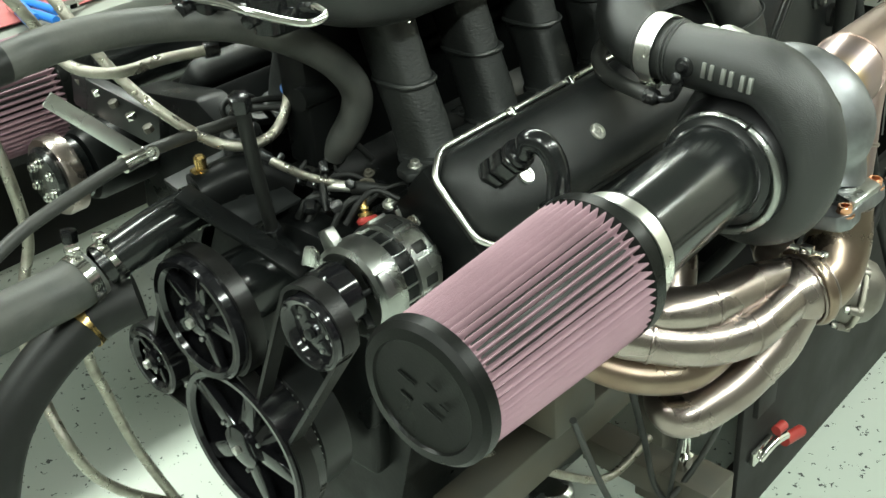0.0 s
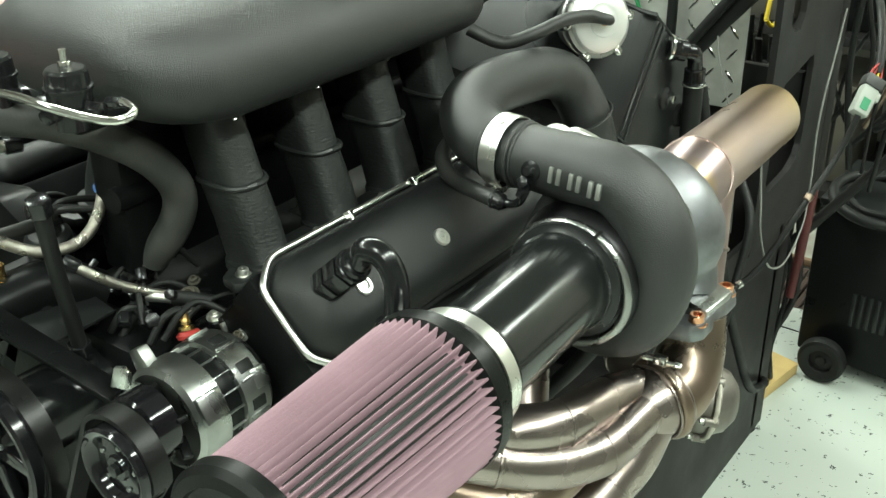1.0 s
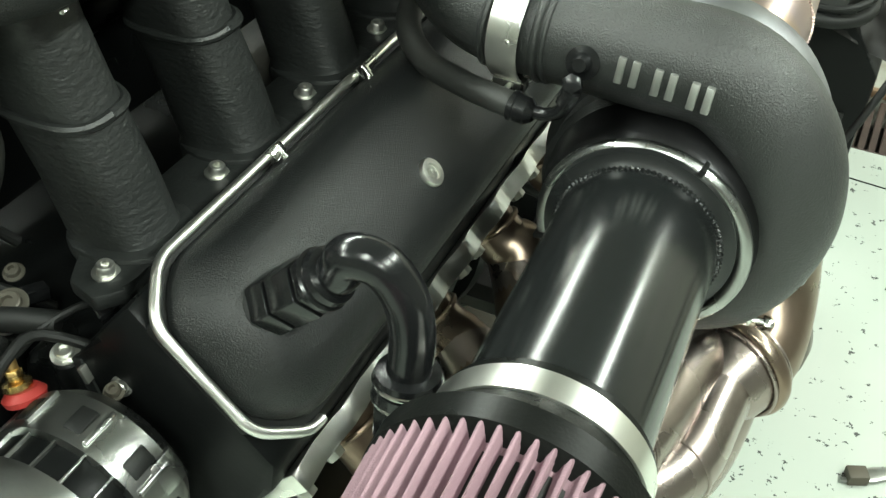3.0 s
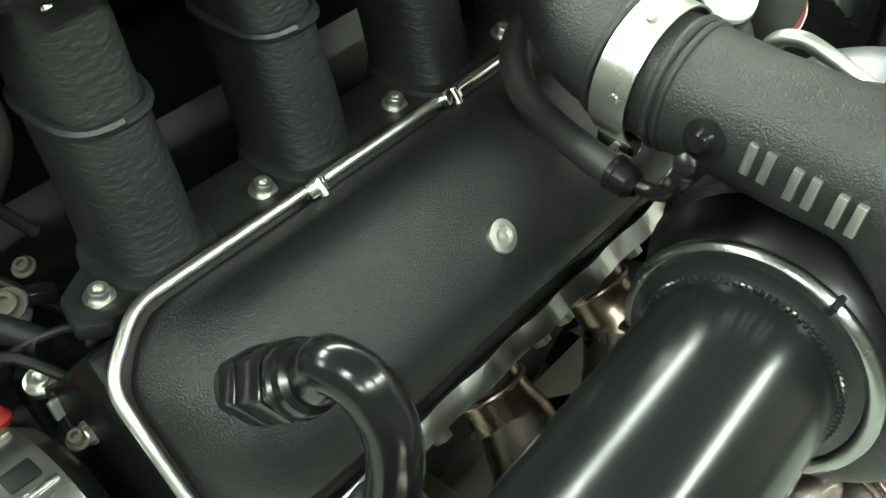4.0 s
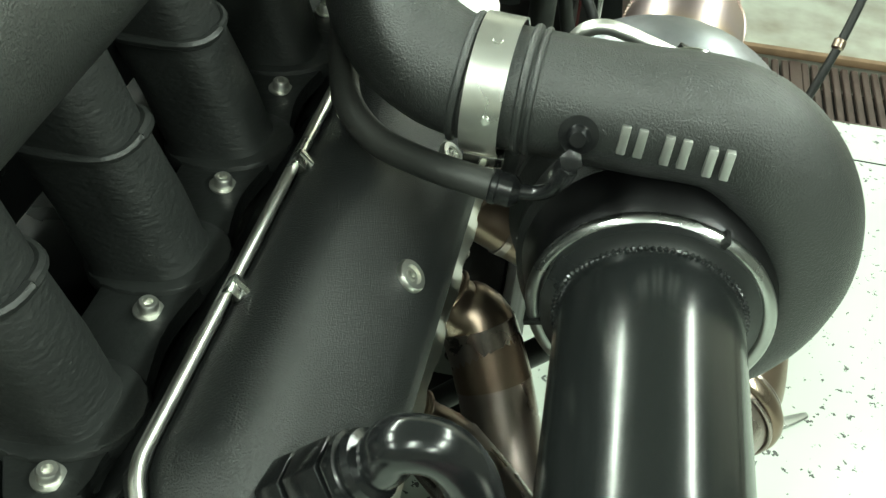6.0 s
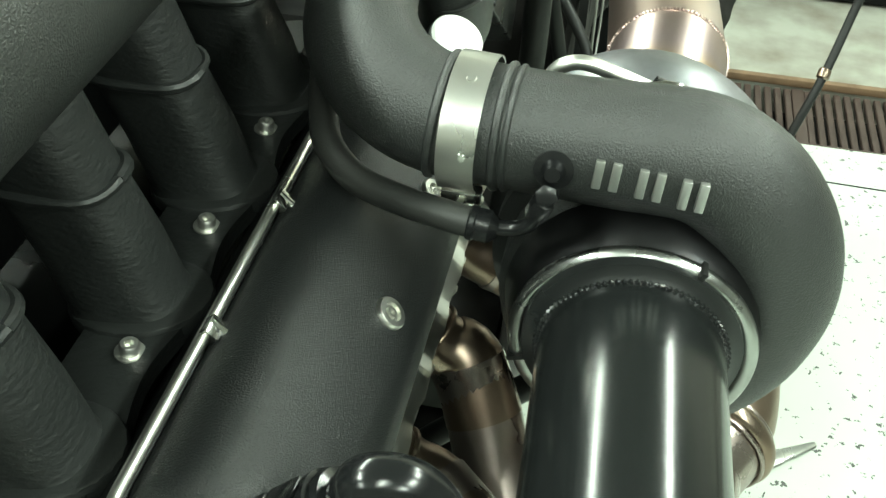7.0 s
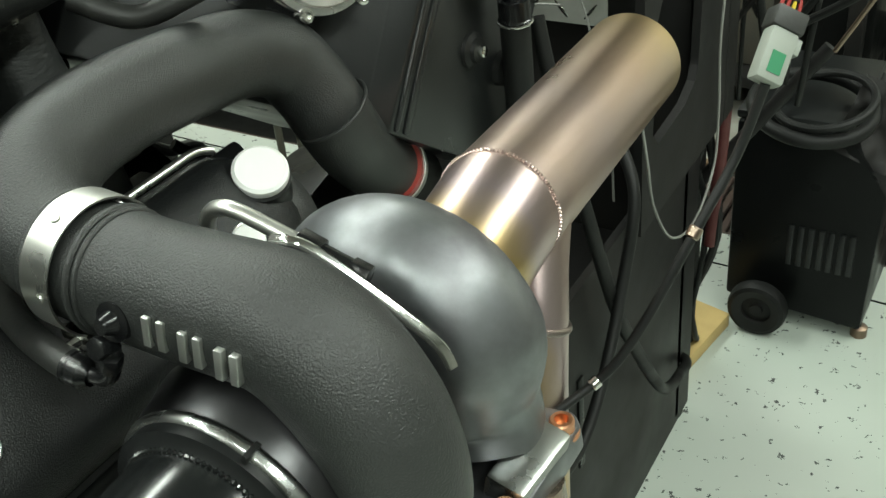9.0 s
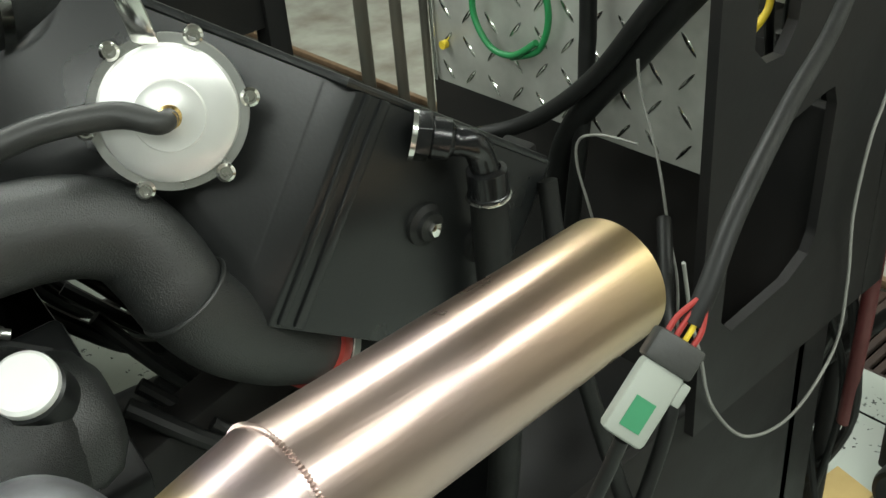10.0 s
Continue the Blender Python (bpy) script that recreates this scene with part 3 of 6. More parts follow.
BARS = [(-0.0048, 0, 0.0052, 0.0180), (0.0048, 0, 0.0052, 0.0180)]
for mx, my, mz in ((-0.5165, 1.0008, 1.0735), (-0.4920, 1.0000, 1.0715), (-0.4680, 0.9990, 1.0690)):
    mark((mx, my, mz), (0.03, -0.985, 0.10), BARS)
# turbine side
part("centre_housing", lathe([(0, 0.04), (0.062, 0.04), (0.055, 0.055), (0.048, 0.07), (0.048, 0.10), (0.06, 0.12), (0, 0.12)], TC, Y, 40), SATIN, turbo)
scroll, sr = [], []
for deg, big, r in ((230, 0.045, 0.030), (270, 0.050, 0.036), (310, 0.054, 0.040), (340, 0.055, 0.042), (10, 0.055, 0.0435), (40, 0.056, 0.0445), (65, 0.058, 0.045), (85, 0.060, 0.045)):
    scroll.append((-0.498 + big * math.sin(radians(deg)), 1.182, 0.950 + big * math.cos(radians(deg))))
    sr.append(r * 1.08)
scroll += [(-0.439, 1.180, 0.922), (-0.433, 1.178, 0.898), (-0.425, 1.168, 0.878)]
sr += [0.044, 0.042, 0.040]
part("turbine_housing", sweep(scroll, sr, 36, 5), TURBINE, turbo, "polished cast iron turbine scroll", 60)
part("turbine_face", lathe([(0, -0.034), (0.05, -0.030), (0.06, -0.02), (0.062, 0.03), (0.052, 0.05), (0.050, 0.062), (0, 0.062)], (-0.496, 1.197, 0.946), Y, 48), TURBINE, turbo)
part("foot_flange", prism([(-0.052, -0.062), (0.030, -0.062), (0.040, -0.05), (0.040, 0.05), (0.030, 0.062), (-0.052, 0.062)], (-0.412, 1.160, 0.858), (1, 0, 0.15), (0, 1, 0), 0.022, 0.004), TURBINE, turbo, "cast flange plate")
part("flange_bridge", box((0.030, 0.066, 0.024), (-0.392, 1.160, 0.885), 0.004, turn(0, 12, -4)), ALT_CASE, turbo, "bare cast bridge between the flange nuts")
for dx, dy in ((0.026, 0.042), (0.026, -0.044), (-0.038, -0.044)):
    bm = lathe([(0, 0), (0.0125, 0), (0.0125, 0.002), (0.0090, 0.003), (0.0090, 0.0115), (0.0078, 0.0130), (0.0052, 0.0130), (0.0050, 0.006), (0, 0.006)], (-0.412 + dx, 1.160 + dy, 0.880), (0, 0, 1), 24)
    part("flange_nut", bm, COPPER, turbo, "copper-plated flange nut")
part("support_strap", sweep([(-0.500, 1.080, 1.086), (-0.486, 1.081, 1.088), (-0.472, 1.084, 1.082), (-0.440, 1.089, 1.059), (-0.408, 1.094, 1.033), (-0.399, 1.094, 1.018)], 0.0036, 10, 4, squash=0.6), CHROME, turbo, "bright flat support strap")
part("oil_line", sweep([(-0.561, 1.094, 1.040), (-0.561, 1.094, 1.070), (-0.556, 1.094, 1.083), (-0.545, 1.094, 1.089), (-0.530, 1.095, 1.087), (-0.492, 1.098, 1.073)], 0.0050, 12, 5), BRUSHED, turbo, "bright bent oil line")
bm = hexagon((-0.497, 1.098, 1.075), (1, 0.05, -0.38), 0.016, 0.016)
lathe([(0, 0), (0.0065, 0), (0.0065, 0.028), (0, 0.028)], (-0.484, 1.099, 1.070), (1, 0.1, -0.4), 14, bm)
hexagon((-0.465, 1.101, 1.062), (1, 0.1, -0.4), 0.0145, 0.012, bm)
part("oil_fitting", bm, ANODISED, turbo)
part("oil_boss", lathe([(0.014, -0.01), (0.013, 0.006), (0.009, 0.008), (0, 0.008)], (-0.455, 1.100, 1.016), (0.45, 0, 0.9), 24), BELL, turbo)
part("oil_adapter", hexagon((-0.452, 1.100, 1.024), (0.45, 0, 0.9), 0.012, 0.008), BELL, turbo)

# ---- intake tube between filter and turbocharger ----
AX = Vector((-0.0397, 1, 0.005)).normalized()


def on_tube(y):
    return Vector((-0.4857 - 0.0397 * (y - 0.95), y, 0.9665 + 0.002 * (y - 0.95)))


tube = thing("intake_tube", on_tube(0.87), "gloss black aluminium intake tube clamped to the turbocharger inlet", "intake tube")
part("tube", lathe([(0.052, 0), (0.0556, 0), (0.0556, 0.235), (0.052, 0.235)], on_tube(0.748), AX, 72), GLOSS, tube)
part("end_lip", lathe([(0.0556, 0), (0.060, 0.004), (0.066, 0.006), (0.066, 0.014), (0.05, 0.014)], on_tube(0.972), AX, 64), SATIN, tube)


part("weld_bead", rippled_ring(on_tube(0.974), AX, 0.0564, 0.0024, 96), GLOSS, tube)

# ---- cone air filter ----
def air_filter(at0, axis, length, r_front, r_back, label, pleats=54):
    ob = thing("air_filter", at0 + axis * (length / 2), label, "air filter")
    x, y, z = frame_of(axis)
    bm = bmesh.new()
    rows = []
    steps = 10
    n = pleats * 8
    shape = (0.0, 0.0, 0.42, 0.90, 1.0, 0.90, 0.42, 0.0)
    for i in range(steps + 1):
        u = i / steps
        row = []
        for k in range(n):
            a = 2 * math.pi * (k + 0.3 * math.sin((k + 4) // 8 * 12.9898)) / n
            wob = 1 + 0.10 * noise.noise(((k + 4) // 8 * 0.73, u * 2.2, 3.1))
            dep = 0.0140 * (0.35 + 0.65 * min(1, u * 8, (1 - u) * 8))
            r = r_front + (r_back - r_front) * u - dep * (1 - shape[k % 8]) * wob
            row.append(bm.verts.new(at0 + z * (0.014 + (length - 0.028) * u) + (x * math.cos(a) + y * math.sin(a)) * r))
        rows.append(row)
    for a, b in zip(rows, rows[1:]):
        for k in range(n):
            bm.faces.new((a[k], a[(k + 1) % n], b[(k + 1) % n], b[k]))
    # black sleeve stands in for the shade down between the pleats
    part("valley_shade_sleeve", lathe([(r_front - 0.0095, 0.012), (r_back - 0.0095, length - 0.012)], at0, axis, 64), RUBBER_DARK, ob, "black inner sleeve put in to darken the valleys between pleats")
    part("pleated_gauze", bm, CLOTH, ob, "mauve pink pleated filter gauze", 75)
    part("end_cap", lathe([(0, 0.0015), (r_front - 0.017, 0.0015), (r_front - 0.0135, 0.0), (r_front - 0.012, -0.003), (r_front - 0.002, -0.0015), (r_front + 0.003, 0.004), (r_front + 0.0035, 0.016), (r_front - 0.002, 0.02), (r_front - 0.01, 0.02)], at0, axis, 96), FILTER_RUBBER, ob, "charcoal rubber end cap")
    part("rear_rim", lathe([(r_back - 0.01, -0.026), (r_back + 0.0005, -0.020), (r_back + 0.001, -0.004), (r_back - 0.006, 0.002), (0.066, 0.006), (0.0625, 0.012), (0.0625, 0.043), (0.0555, 0.043)], at0 + axis * length, axis, 96), FILTER_RUBBER, ob, "charcoal rubber rim")
    return ob


F0 = on_tube(0.474) + Vector((-0.004, 0, 0.006))
FAX = (on_tube(0.76) - F0).normalized()
filt = air_filter(F0, FAX, 0.262, 0.0675, 0.0790, "pleated pink cone air filter with charcoal rubber ends")
bm = lathe([(0.0627, 0), (0.0642, 0.0005), (0.0642, 0.0175), (0.0627, 0.018)], on_tube(0.7560), AX, 80)
box((0.014, 0.016, 0.010), on_tube(0.7650) + Vector((-0.045, 0, -0.047)), 0.002, turn(0, 45, 0), bm)
part("hose_clamp", bm, BRUSHED, filt, "bright worm-drive hose clamp")
# scuffs moulded into the cap: a plain raised badge with bars
bm = bmesh.new()
fx0, fy0, fz0 = frame_of(FAX)
for a, b, w in ((-0.018, 0.012, 0.02), (0.012, 0.016, 0.012), (-0.02, -0.008, 0.014), (0.01, -0.012, 0.022), (0.024, 0.0, 0.01)):
    box((w, 0.0016, 0.0022), F0 + Vector((a, -0.0004, b)), 0.0004, turn(0, 20, 0), bm)
part("moulded_bar", bm, FILTER_RUBBER, filt)

# ---- exhaust outlet pipe ----
PD = Vector((-0.055, 1, -0.052)).normalized()
W0 = Vector((-0.481, 1.304, 0.980))
tail = thing("exhaust_pipe", W0, "heat-tinted stainless exhaust outlet pipe, straw gold towards its open end", "exhaust pipe")
END = W0 + PD * 0.306
part("pipe", sweep([(-0.4845, 1.235, 0.958), (-0.483, 1.272, 0.9695), W0, W0 + PD * 0.1, W0 + PD * 0.2, END], 0.0490, 72, 1), STAINLESS, tail, angle=8)
part("open_end", lathe([(0.0490, -0.001), (0.0490, 0.004), (0.0472, 0.004), (0.0470, -0.06), (0, -0.06)], END, PD, 72), STAINLESS, tail)
part("weld_bead", rippled_ring(W0, PD, 0.0486, 0.0024, 110), STAINLESS, tail, "rippled weld seam")
part("dump_branch", sweep([(-0.460, 1.330, 0.962), (-0.455, 1.312, 0.932), (-0.447, 1.292, 0.895), (-0.441, 1.275, 0.850), (-0.434, 1.258, 0.800), (-0.426, 1.240, 0.745)], 0.0240, 32, 4), STAINLESS, tail, "straw-tinted dump tube")
part("dump_band", torus((-0.447, 1.292, 0.895), (-0.12, -0.40, -1), 0.0245, 0.0030, 40, 8), DULLSTEEL, tail)

# ---- charge pipe ----
charge = thing("charge_pipe", (-0.69, 1.2, 1.05), "black wrinkle-coated charge pipe with tight elbows", "charge pipe")
part("pipe", sweep([(-0.606, 1.039, 1.072), (-0.632, 1.041, 1.077), (-0.658, 1.053, 1.087), (-0.677, 1.079, 1.096), (-0.687, 1.118, 1.100), (-0.692, 1.17, 1.098), (-0.695, 1.235, 1.090), (-0.700, 1.295, 1.078), (-0.694, 1.337, 1.058), (-0.682, 1.354, 1.028), (-0.672, 1.362, 1.0), (-0.674, 1.388, 0.958), (-0.686, 1.428, 0.917), (-0.700, 1.468, 0.886)], [0.0365] * 4 + [0.0355] + [0.0345] * 9, 32, 5), WRINKLE, charge, angle=60)
part("weld_bead", torus((-0.669, 1.361, 1.004), (0.3, 0.45, -1), 0.0348, 0.002, 40, 8), WRINKLE, charge)
part("elbow_bead", torus((-0.617, 1.0397, 1.0738), (1, -0.06, -0.1), 0.0365, 0.0030, 44, 10), WRINKLE, charge)
part("coupler", sweep([(-0.700, 1.468, 0.886), (-0.7015, 1.4725, 0.8825), (-0.703, 1.477, 0.879)], 0.0385, 36, 3), RED_SILICONE, charge, "red silicone coupler")
part("coupler_clamp", lathe([(0.0388, 0), (0.0402, 0), (0.0402, 0.010), (0.0388, 0.010)], (-0.7032, 1.4775, 0.8786), (-0.26, 0.76, -0.6), 40), BRUSHED, charge)
part("coupler_hose", sweep([(-0.703, 1.478, 0.878), (-0.713, 1.507, 0.855), (-0.725, 1.545, 0.825)], 0.0378, 28, 3), RUBBER_DARK, charge)
wb = thing("band_clamp", (-0.600, 1.044, 1.074), "wide brushed steel band clamp on the charge pipe joint", "clamp")
bm = lathe([(0.0405, -0.0110), (0.0418, -0.0113), (0.0418, 0.0113), (0.0405, 0.0110)], (-0.600, 1.0390, 1.0715), (1, -0.06, -0.03), 56)
part("band", bm, BRUSHED, wb)
for a in (3, 68):
    part("rivet", lathe([(0, 0.0418), (0.003, 0.0418), (0.0025, 0.0430), (0, 0.0432)], (-0.600, 1.0390, 1.0715), (0.03, -math.cos(radians(a)), math.sin(radians(a))), 16), BRUSHED, wb)
bm = box((0.024, 0.010, 0.008), (-0.600, 1.016, 1.035), 0.001)
lathe([(0, 0), (0.0035, 0), (0.0035, 0.035), (0, 0.035)], (-0.60, 1.0, 1.033), (0.1, 1, 0.1), 12, bm)
part("clamp_bolt", bm, CHROME, wb)

# ---- exhaust headers ----
header = thing("exhaust_header", (-0.45, 1.0, 0.75), "dull stainless tubular exhaust header with smooth bends", "exhaust header")
part("head_flange", prism([(-0.085, 0.750)] + [(-0.021 - 0.005 * (0.5 - 0.5 * math.cos(2 * math.pi * (y - 0.815) / 0.0613)), y) for y in (0.750 + 0.518 * k / 68 for k in range(69))] + [(-0.085, 1.268)], bank(0.1480, 0, 0), SN, Y, -0.015, 0.0012), BRUSHED, header)
PORTS = [(0.815, 0.0285, [(-0.600, 0.837, 0.825), (-0.570, 0.835, 0.812), (-0.535, 0.842, 0.802), (-0.498, 0.869, 0.790), (-0.453, 0.909, 0.780), (-0.421, 0.962, 0.780), (-0.414, 1.023, 0.784), (-0.411, 1.063, 0.785), (-0.407, 1.090, 0.785)]),
         (0.935, 0.0275, [(-0.600, 0.957, 0.828), (-0.570, 0.935, 0.818), (-0.535, 0.900, 0.815), (-0.505, 0.886, 0.820), (-0.478, 0.900, 0.822), (-0.456, 0.930, 0.820), (-0.448, 0.975, 0.814), (-0.440, 1.033, 0.805), (-0.425, 1.075, 0.795)]),
         (1.06, 0.030, [(-0.600, 1.082, 0.828), (-0.580, 1.060, 0.790), (-0.545, 1.000, 0.715), (-0.515, 0.945, 0.672), (-0.490, 0.915, 0.660), (-0.465, 0.918, 0.663), (-0.437, 0.963, 0.685), (-0.426, 1.004, 0.702), (-0.414, 1.030, 0.726), (-0.409, 1.052, 0.755), (-0.408, 1.080, 0.780)]),
         (1.18, 0.0265, [(-0.600, 1.202, 0.830), (-0.570, 1.205, 0.815), (-0.520, 1.18, 0.80), (-0.480, 1.14, 0.785), (-0.450, 1.11, 0.790), (-0.43, 1.10, 0.80)])]
for py0, rr, path in PORTS:
    pipe_ob = part("primary_pipe", sweep(path, rr, 32, 7), DULLSTEEL, header, angle=60)
    p0 = Vector((-0.637, py0 + 0.022, 0.858))
    part("port_stub", sweep([p0, p0 + Vector((0.018, 0, -0.018)), path[0], path[1]], [0.0235, 0.0245, rr - 0.0015, rr + 0.0004], 28, 5), BROWNSTEEL, pipe_ob, "heat-browned port stub")
    part("weld_bead", torus(p0 + Vector((0.008, 0, -0.008)), (1, 0, -1), 0.0245, 0.0022, 40, 8), BROWNSTEEL, pipe_ob)
    for k in (3, len(path) - 4):
        d = Vector(path[k + 1]) - Vector(path[k - 1])
        part("weld_bead", torus(path[k], d, rr + 0.0001, 0.0014, 44, 8, flat=1.8), DULLSTEEL, pipe_ob)
low_pipe = part("primary_pipe", sweep([(-0.600, 0.845, 0.78), (-0.565, 0.850, 0.745), (-0.522, 0.868, 0.732), (-0.488, 0.890, 0.730), (-0.464, 0.916, 0.735), (-0.455, 0.96, 0.745), (-0.45, 1.02, 0.765)], 0.026, 28, 6), BROWNSTEEL, header, "heat-browned lower tube", 60)
VC, VN = Vector((-0.407, 1.085, 0.785)), Vector((0.35, 0.92, 0.12)).normalized()
part("collector", lathe([(0.034, -0.045), (0.040, -0.030), (0.0435, -0.012), (0.0455, -0.004), (0.0455, 0.004), (0.043, 0.010), (0, 0.012)], VC, VN, 48), DULLSTEEL, header)
part("vband_clamp", torus(VC, VN, 0.0470, 0.0050, 56, 12, flat=1.5), BROWNSTEEL, header, "bronze-tinted V-band clamp")
part("clamp_lip", torus(VC - VN * 0.010, VN, 0.0460, 0.0018, 56, 8), DULLSTEEL, header)
part("clamp_lip", torus(VC + VN * 0.010, VN, 0.0460, 0.0018, 56, 8), DULLSTEEL, header)
part("riser_elbow", sweep([VC + VN * 0.004, VC + VN * 0.022, (-0.398, 1.128, 0.801), (-0.400, 1.148, 0.828), (-0.406, 1.158, 0.866)], [0.0425, 0.0425, 0.042, 0.040, 0.038], 36, 5), BROWNSTEEL, header, "bronze-tinted riser elbow", 60)
bm = box((0.016, 0.012, 0.014), VC + Vector((-0.004, -0.004, 0.053)), 0.002)
lathe([(0, 0), (0.0035, 0), (0.0035, 0.046), (0, 0.046)], VC + Vector((-0.024, -0.008, 0.054)), (1, 0.25, -0.1), 12, bm)
hexagon(VC + Vector((0.012, 0.001, 0.0505)), (1, 0.25, -0.1), 0.011, 0.008, bm)
part("clamp_tee_bolt", bm, CHROME, header)
for y in (0.762, 0.797, 0.897, 1.002, 1.029, 1.117, 1.152, 1.235):
    at = bank(0.1630, -0.041, y)
    bm = hexagon(at, SD, 0.0125, 0.010)
    lathe([(0, 0), (0.009, 0), (0.009, 0.0015), (0, 0.0015)], at, SD, 16, bm)
    part("header_bolt", bm, ZINC, header)

# wastegate behind the collector
gate = thing("wastegate", (-0.40, 1.19, 0.72), "grey cast wastegate with a ragged cream gasket round its rim", "wastegate")
GA = Vector((0.83, 0.53, -0.16)).normalized()
GC = Vector((-0.392, 1.202, 0.724))
GASKET = material("cream_fibre_gasket", (0.50, 0.47, 0.40), 0.8, 0, 0.5, 200, 0.35, 30)
part("gate_body", lathe([(0, -0.080), (0.029, -0.080), (0.030, -0.052), (0.036, -0.048), (0.038, -0.043), (0.036, -0.038), (0.031, -0.034), (0.034, -0.028), (0.043, -0.020), (0.046, -0.010), (0.0465, -0.004), (0.051, -0.003), (0.051, 0.004), (0.046, 0.006), (0.040, 0.022), (0.026, 0.034), (0, 0.037)], GC, GA, 48), CASTGREY, gate)
part("gate_clamp", torus(GC - GA * 0.043, GA, 0.0375, 0.0040, 48, 10, flat=1.5), DULLSTEEL, gate, "bright V-band clamp")
gx, gy, gz = frame_of(GA)
edge = [Vector(GC) + (gx * math.cos(a) + gy * math.sin(a)) * (0.0525 + 0.0022 * noise.noise((math.cos(a) * 7, math.sin(a) * 7, 1.7))) for a in (2 * math.pi * k / 96 for k in range(97))]
part("gasket_rim", sweep(edge, 0.0026, 8, 1, wobble=0.6), GASKET, gate, "ragged cream gasket")
for k in range(6):
    a = 2 * math.pi * (k + 0.3) / 6
    part("gate_lug", lathe([(0, -0.012), (0.0065, -0.012), (0.0065, 0.005), (0, 0.005)], GC + (gx * math.cos(a) + gy * math.sin(a)) * 0.0505, GA, 16), CASTGREY, gate)
    part("gate_bolt", hexagon(GC + (gx * math.cos(a) + gy * math.sin(a)) * 0.0505 - GA * 0.012, -GA, 0.008, 0.006), ZINC, gate)
part("gate_inlet", sweep([(-0.412, 1.105, 0.782), (-0.425, 1.125, 0.772), (-0.440, 1.145, 0.755), GC - GA * 0.078, GC - GA * 0.06], 0.0285, 28, 4), DULLSTEEL, gate)


# ---- breather elbow on the valve cover ----
elbow = thing("breather_fitting", bank(0.073, 0.04, 0.772), "black anodised breather elbow screwed into the valve cover", "hose fitting")
E0 = Vector((-0.6420, 0.7785, 1.005))
EA = Vector((0.73, 0.03, 0.68)).normalized()
part("weld_bung", lathe([(0.0180, -0.034), (0.0180, -0.009), (0.0170, -0.007), (0, -0.007)], E0, EA, 40), WRINKLE_FINE, elbow)
part("base_hex", hexagon(E0 - EA * 0.008, EA, 0.0335, 0.016, bevel=0.0015), ANODISED, elbow)
part("hex_nut", hexagon(E0 + EA * 0.0105, EA, 0.0335, 0.021, bevel=0.0012), ANODISED, elbow)
part("swivel_nut", hexagon(E0 + EA * 0.0325, EA, 0.0325, 0.007, bevel=0.002), ANODISED, elbow)
part("collar", lathe([(0.0135, 0), (0.0185, 0.001), (0.0185, 0.004), (0.0165, 0.005), (0.0165, 0.0075), (0.0175, 0.008), (0.0165, 0.0115), (0.0125, 0.013)], E0 + EA * 0.037, EA, 40), ANODISED, elbow)
E1 = E0 + EA * 0.042
part("bent_tube", sweep([E1, E1 + EA * 0.013, (-0.596, 0.780, 1.0545), (-0.579, 0.783, 1.053), (-0.566, 0.784, 1.037), (-0.559, 0.781, 1.015), (-0.559, 0.777, 0.985)], 0.0129, 26, 6), ANODISED, elbow)
part("end_collar", lathe([(0.0125, 0), (0.0185, -0.001), (0.019, -0.005), (0.0165, -0.007), (0.0165, -0.009), (0.0195, -0.010), (0.0195, -0.020), (0.013, -0.021)], (-0.559, 0.777, 0.990), (0, 0.1, 1), 40), ANODISED, elbow)
for z in (0.9715, 0.9835):
    part("lock_ring", torus((-0.559, 0.7768 - (0.985 - z) * 0.1, z), (0, 0.1, 1), 0.0192, 0.0014, 36, 8), CHROME, elbow, "bright lock ring")
part("end_nut", hexagon((-0.559, 0.775, 0.943), (0, 0.1, 1), 0.036, 0.026, bevel=0.0015), ANODISED, elbow)
part("hose", sweep([(-0.559, 0.775, 0.945), (-0.562, 0.77, 0.90), (-0.575, 0.765, 0.84), (-0.61, 0.77, 0.76), (-0.66, 0.80, 0.66)], 0.014, 18), RUBBER_DARK, elbow)

# boost reference hose from the compressor housing
ref = thing("reference_hose", (-0.62, 1.0, 1.03), "black rubber hose with crimped end beside the charge pipe", "hose")
part("hose", sweep([(-0.735, 1.20, 1.04), (-0.715, 1.12, 1.052), (-0.700, 1.065, 1.050), (-0.688, 1.035, 1.043), (-0.666, 1.018, 1.033), (-0.635, 1.006, 1.031), (-0.605, 0.999, 1.030), (-0.588, 0.997, 1.029)], 0.0095, 20, 6), RUBBER, ref)
part("crimp", lathe([(0.0098, 0), (0.0108, 0.001), (0.0108, 0.004), (0.0100, 0.005), (0.0100, 0.013), (0.0085, 0.015), (0.006, 0.018)], (-0.592, 0.997, 1.0295), (1, -0.05, -0.1), 24), ANODISED, ref)
part("elbow_pipe", sweep([(-0.576, 0.9965, 1.029), (-0.565, 0.996, 1.030), (-0.556, 0.995, 1.036), (-0.551, 0.995, 1.046), (-0.548, 0.996, 1.058)], 0.0048, 14, 5), ANODISED, ref)
bm = hexagon((-0.5535, 0.994, 1.043), (0.4, 0, 1), 0.0125, 0.012)
hexagon((-0.5475, 0.990, 1.062), (0, -0.8, 0.4), 0.0120, 0.006, bm)
lathe([(0.0115, -0.004), (0.0115, 0.002), (0.007, 0.003), (0.0045, 0.010), (0, 0.010)], (-0.5460, 1.0005, 1.0725), (0, -0.95, 0.25), 24, bm)
part("adapter", bm, ANODISED, ref)

# ---- alternator ----
alt = thing("alternator", (-0.735, 0.64, 0.915), "bright cast aluminium alternator with slotted end case", "alternator")
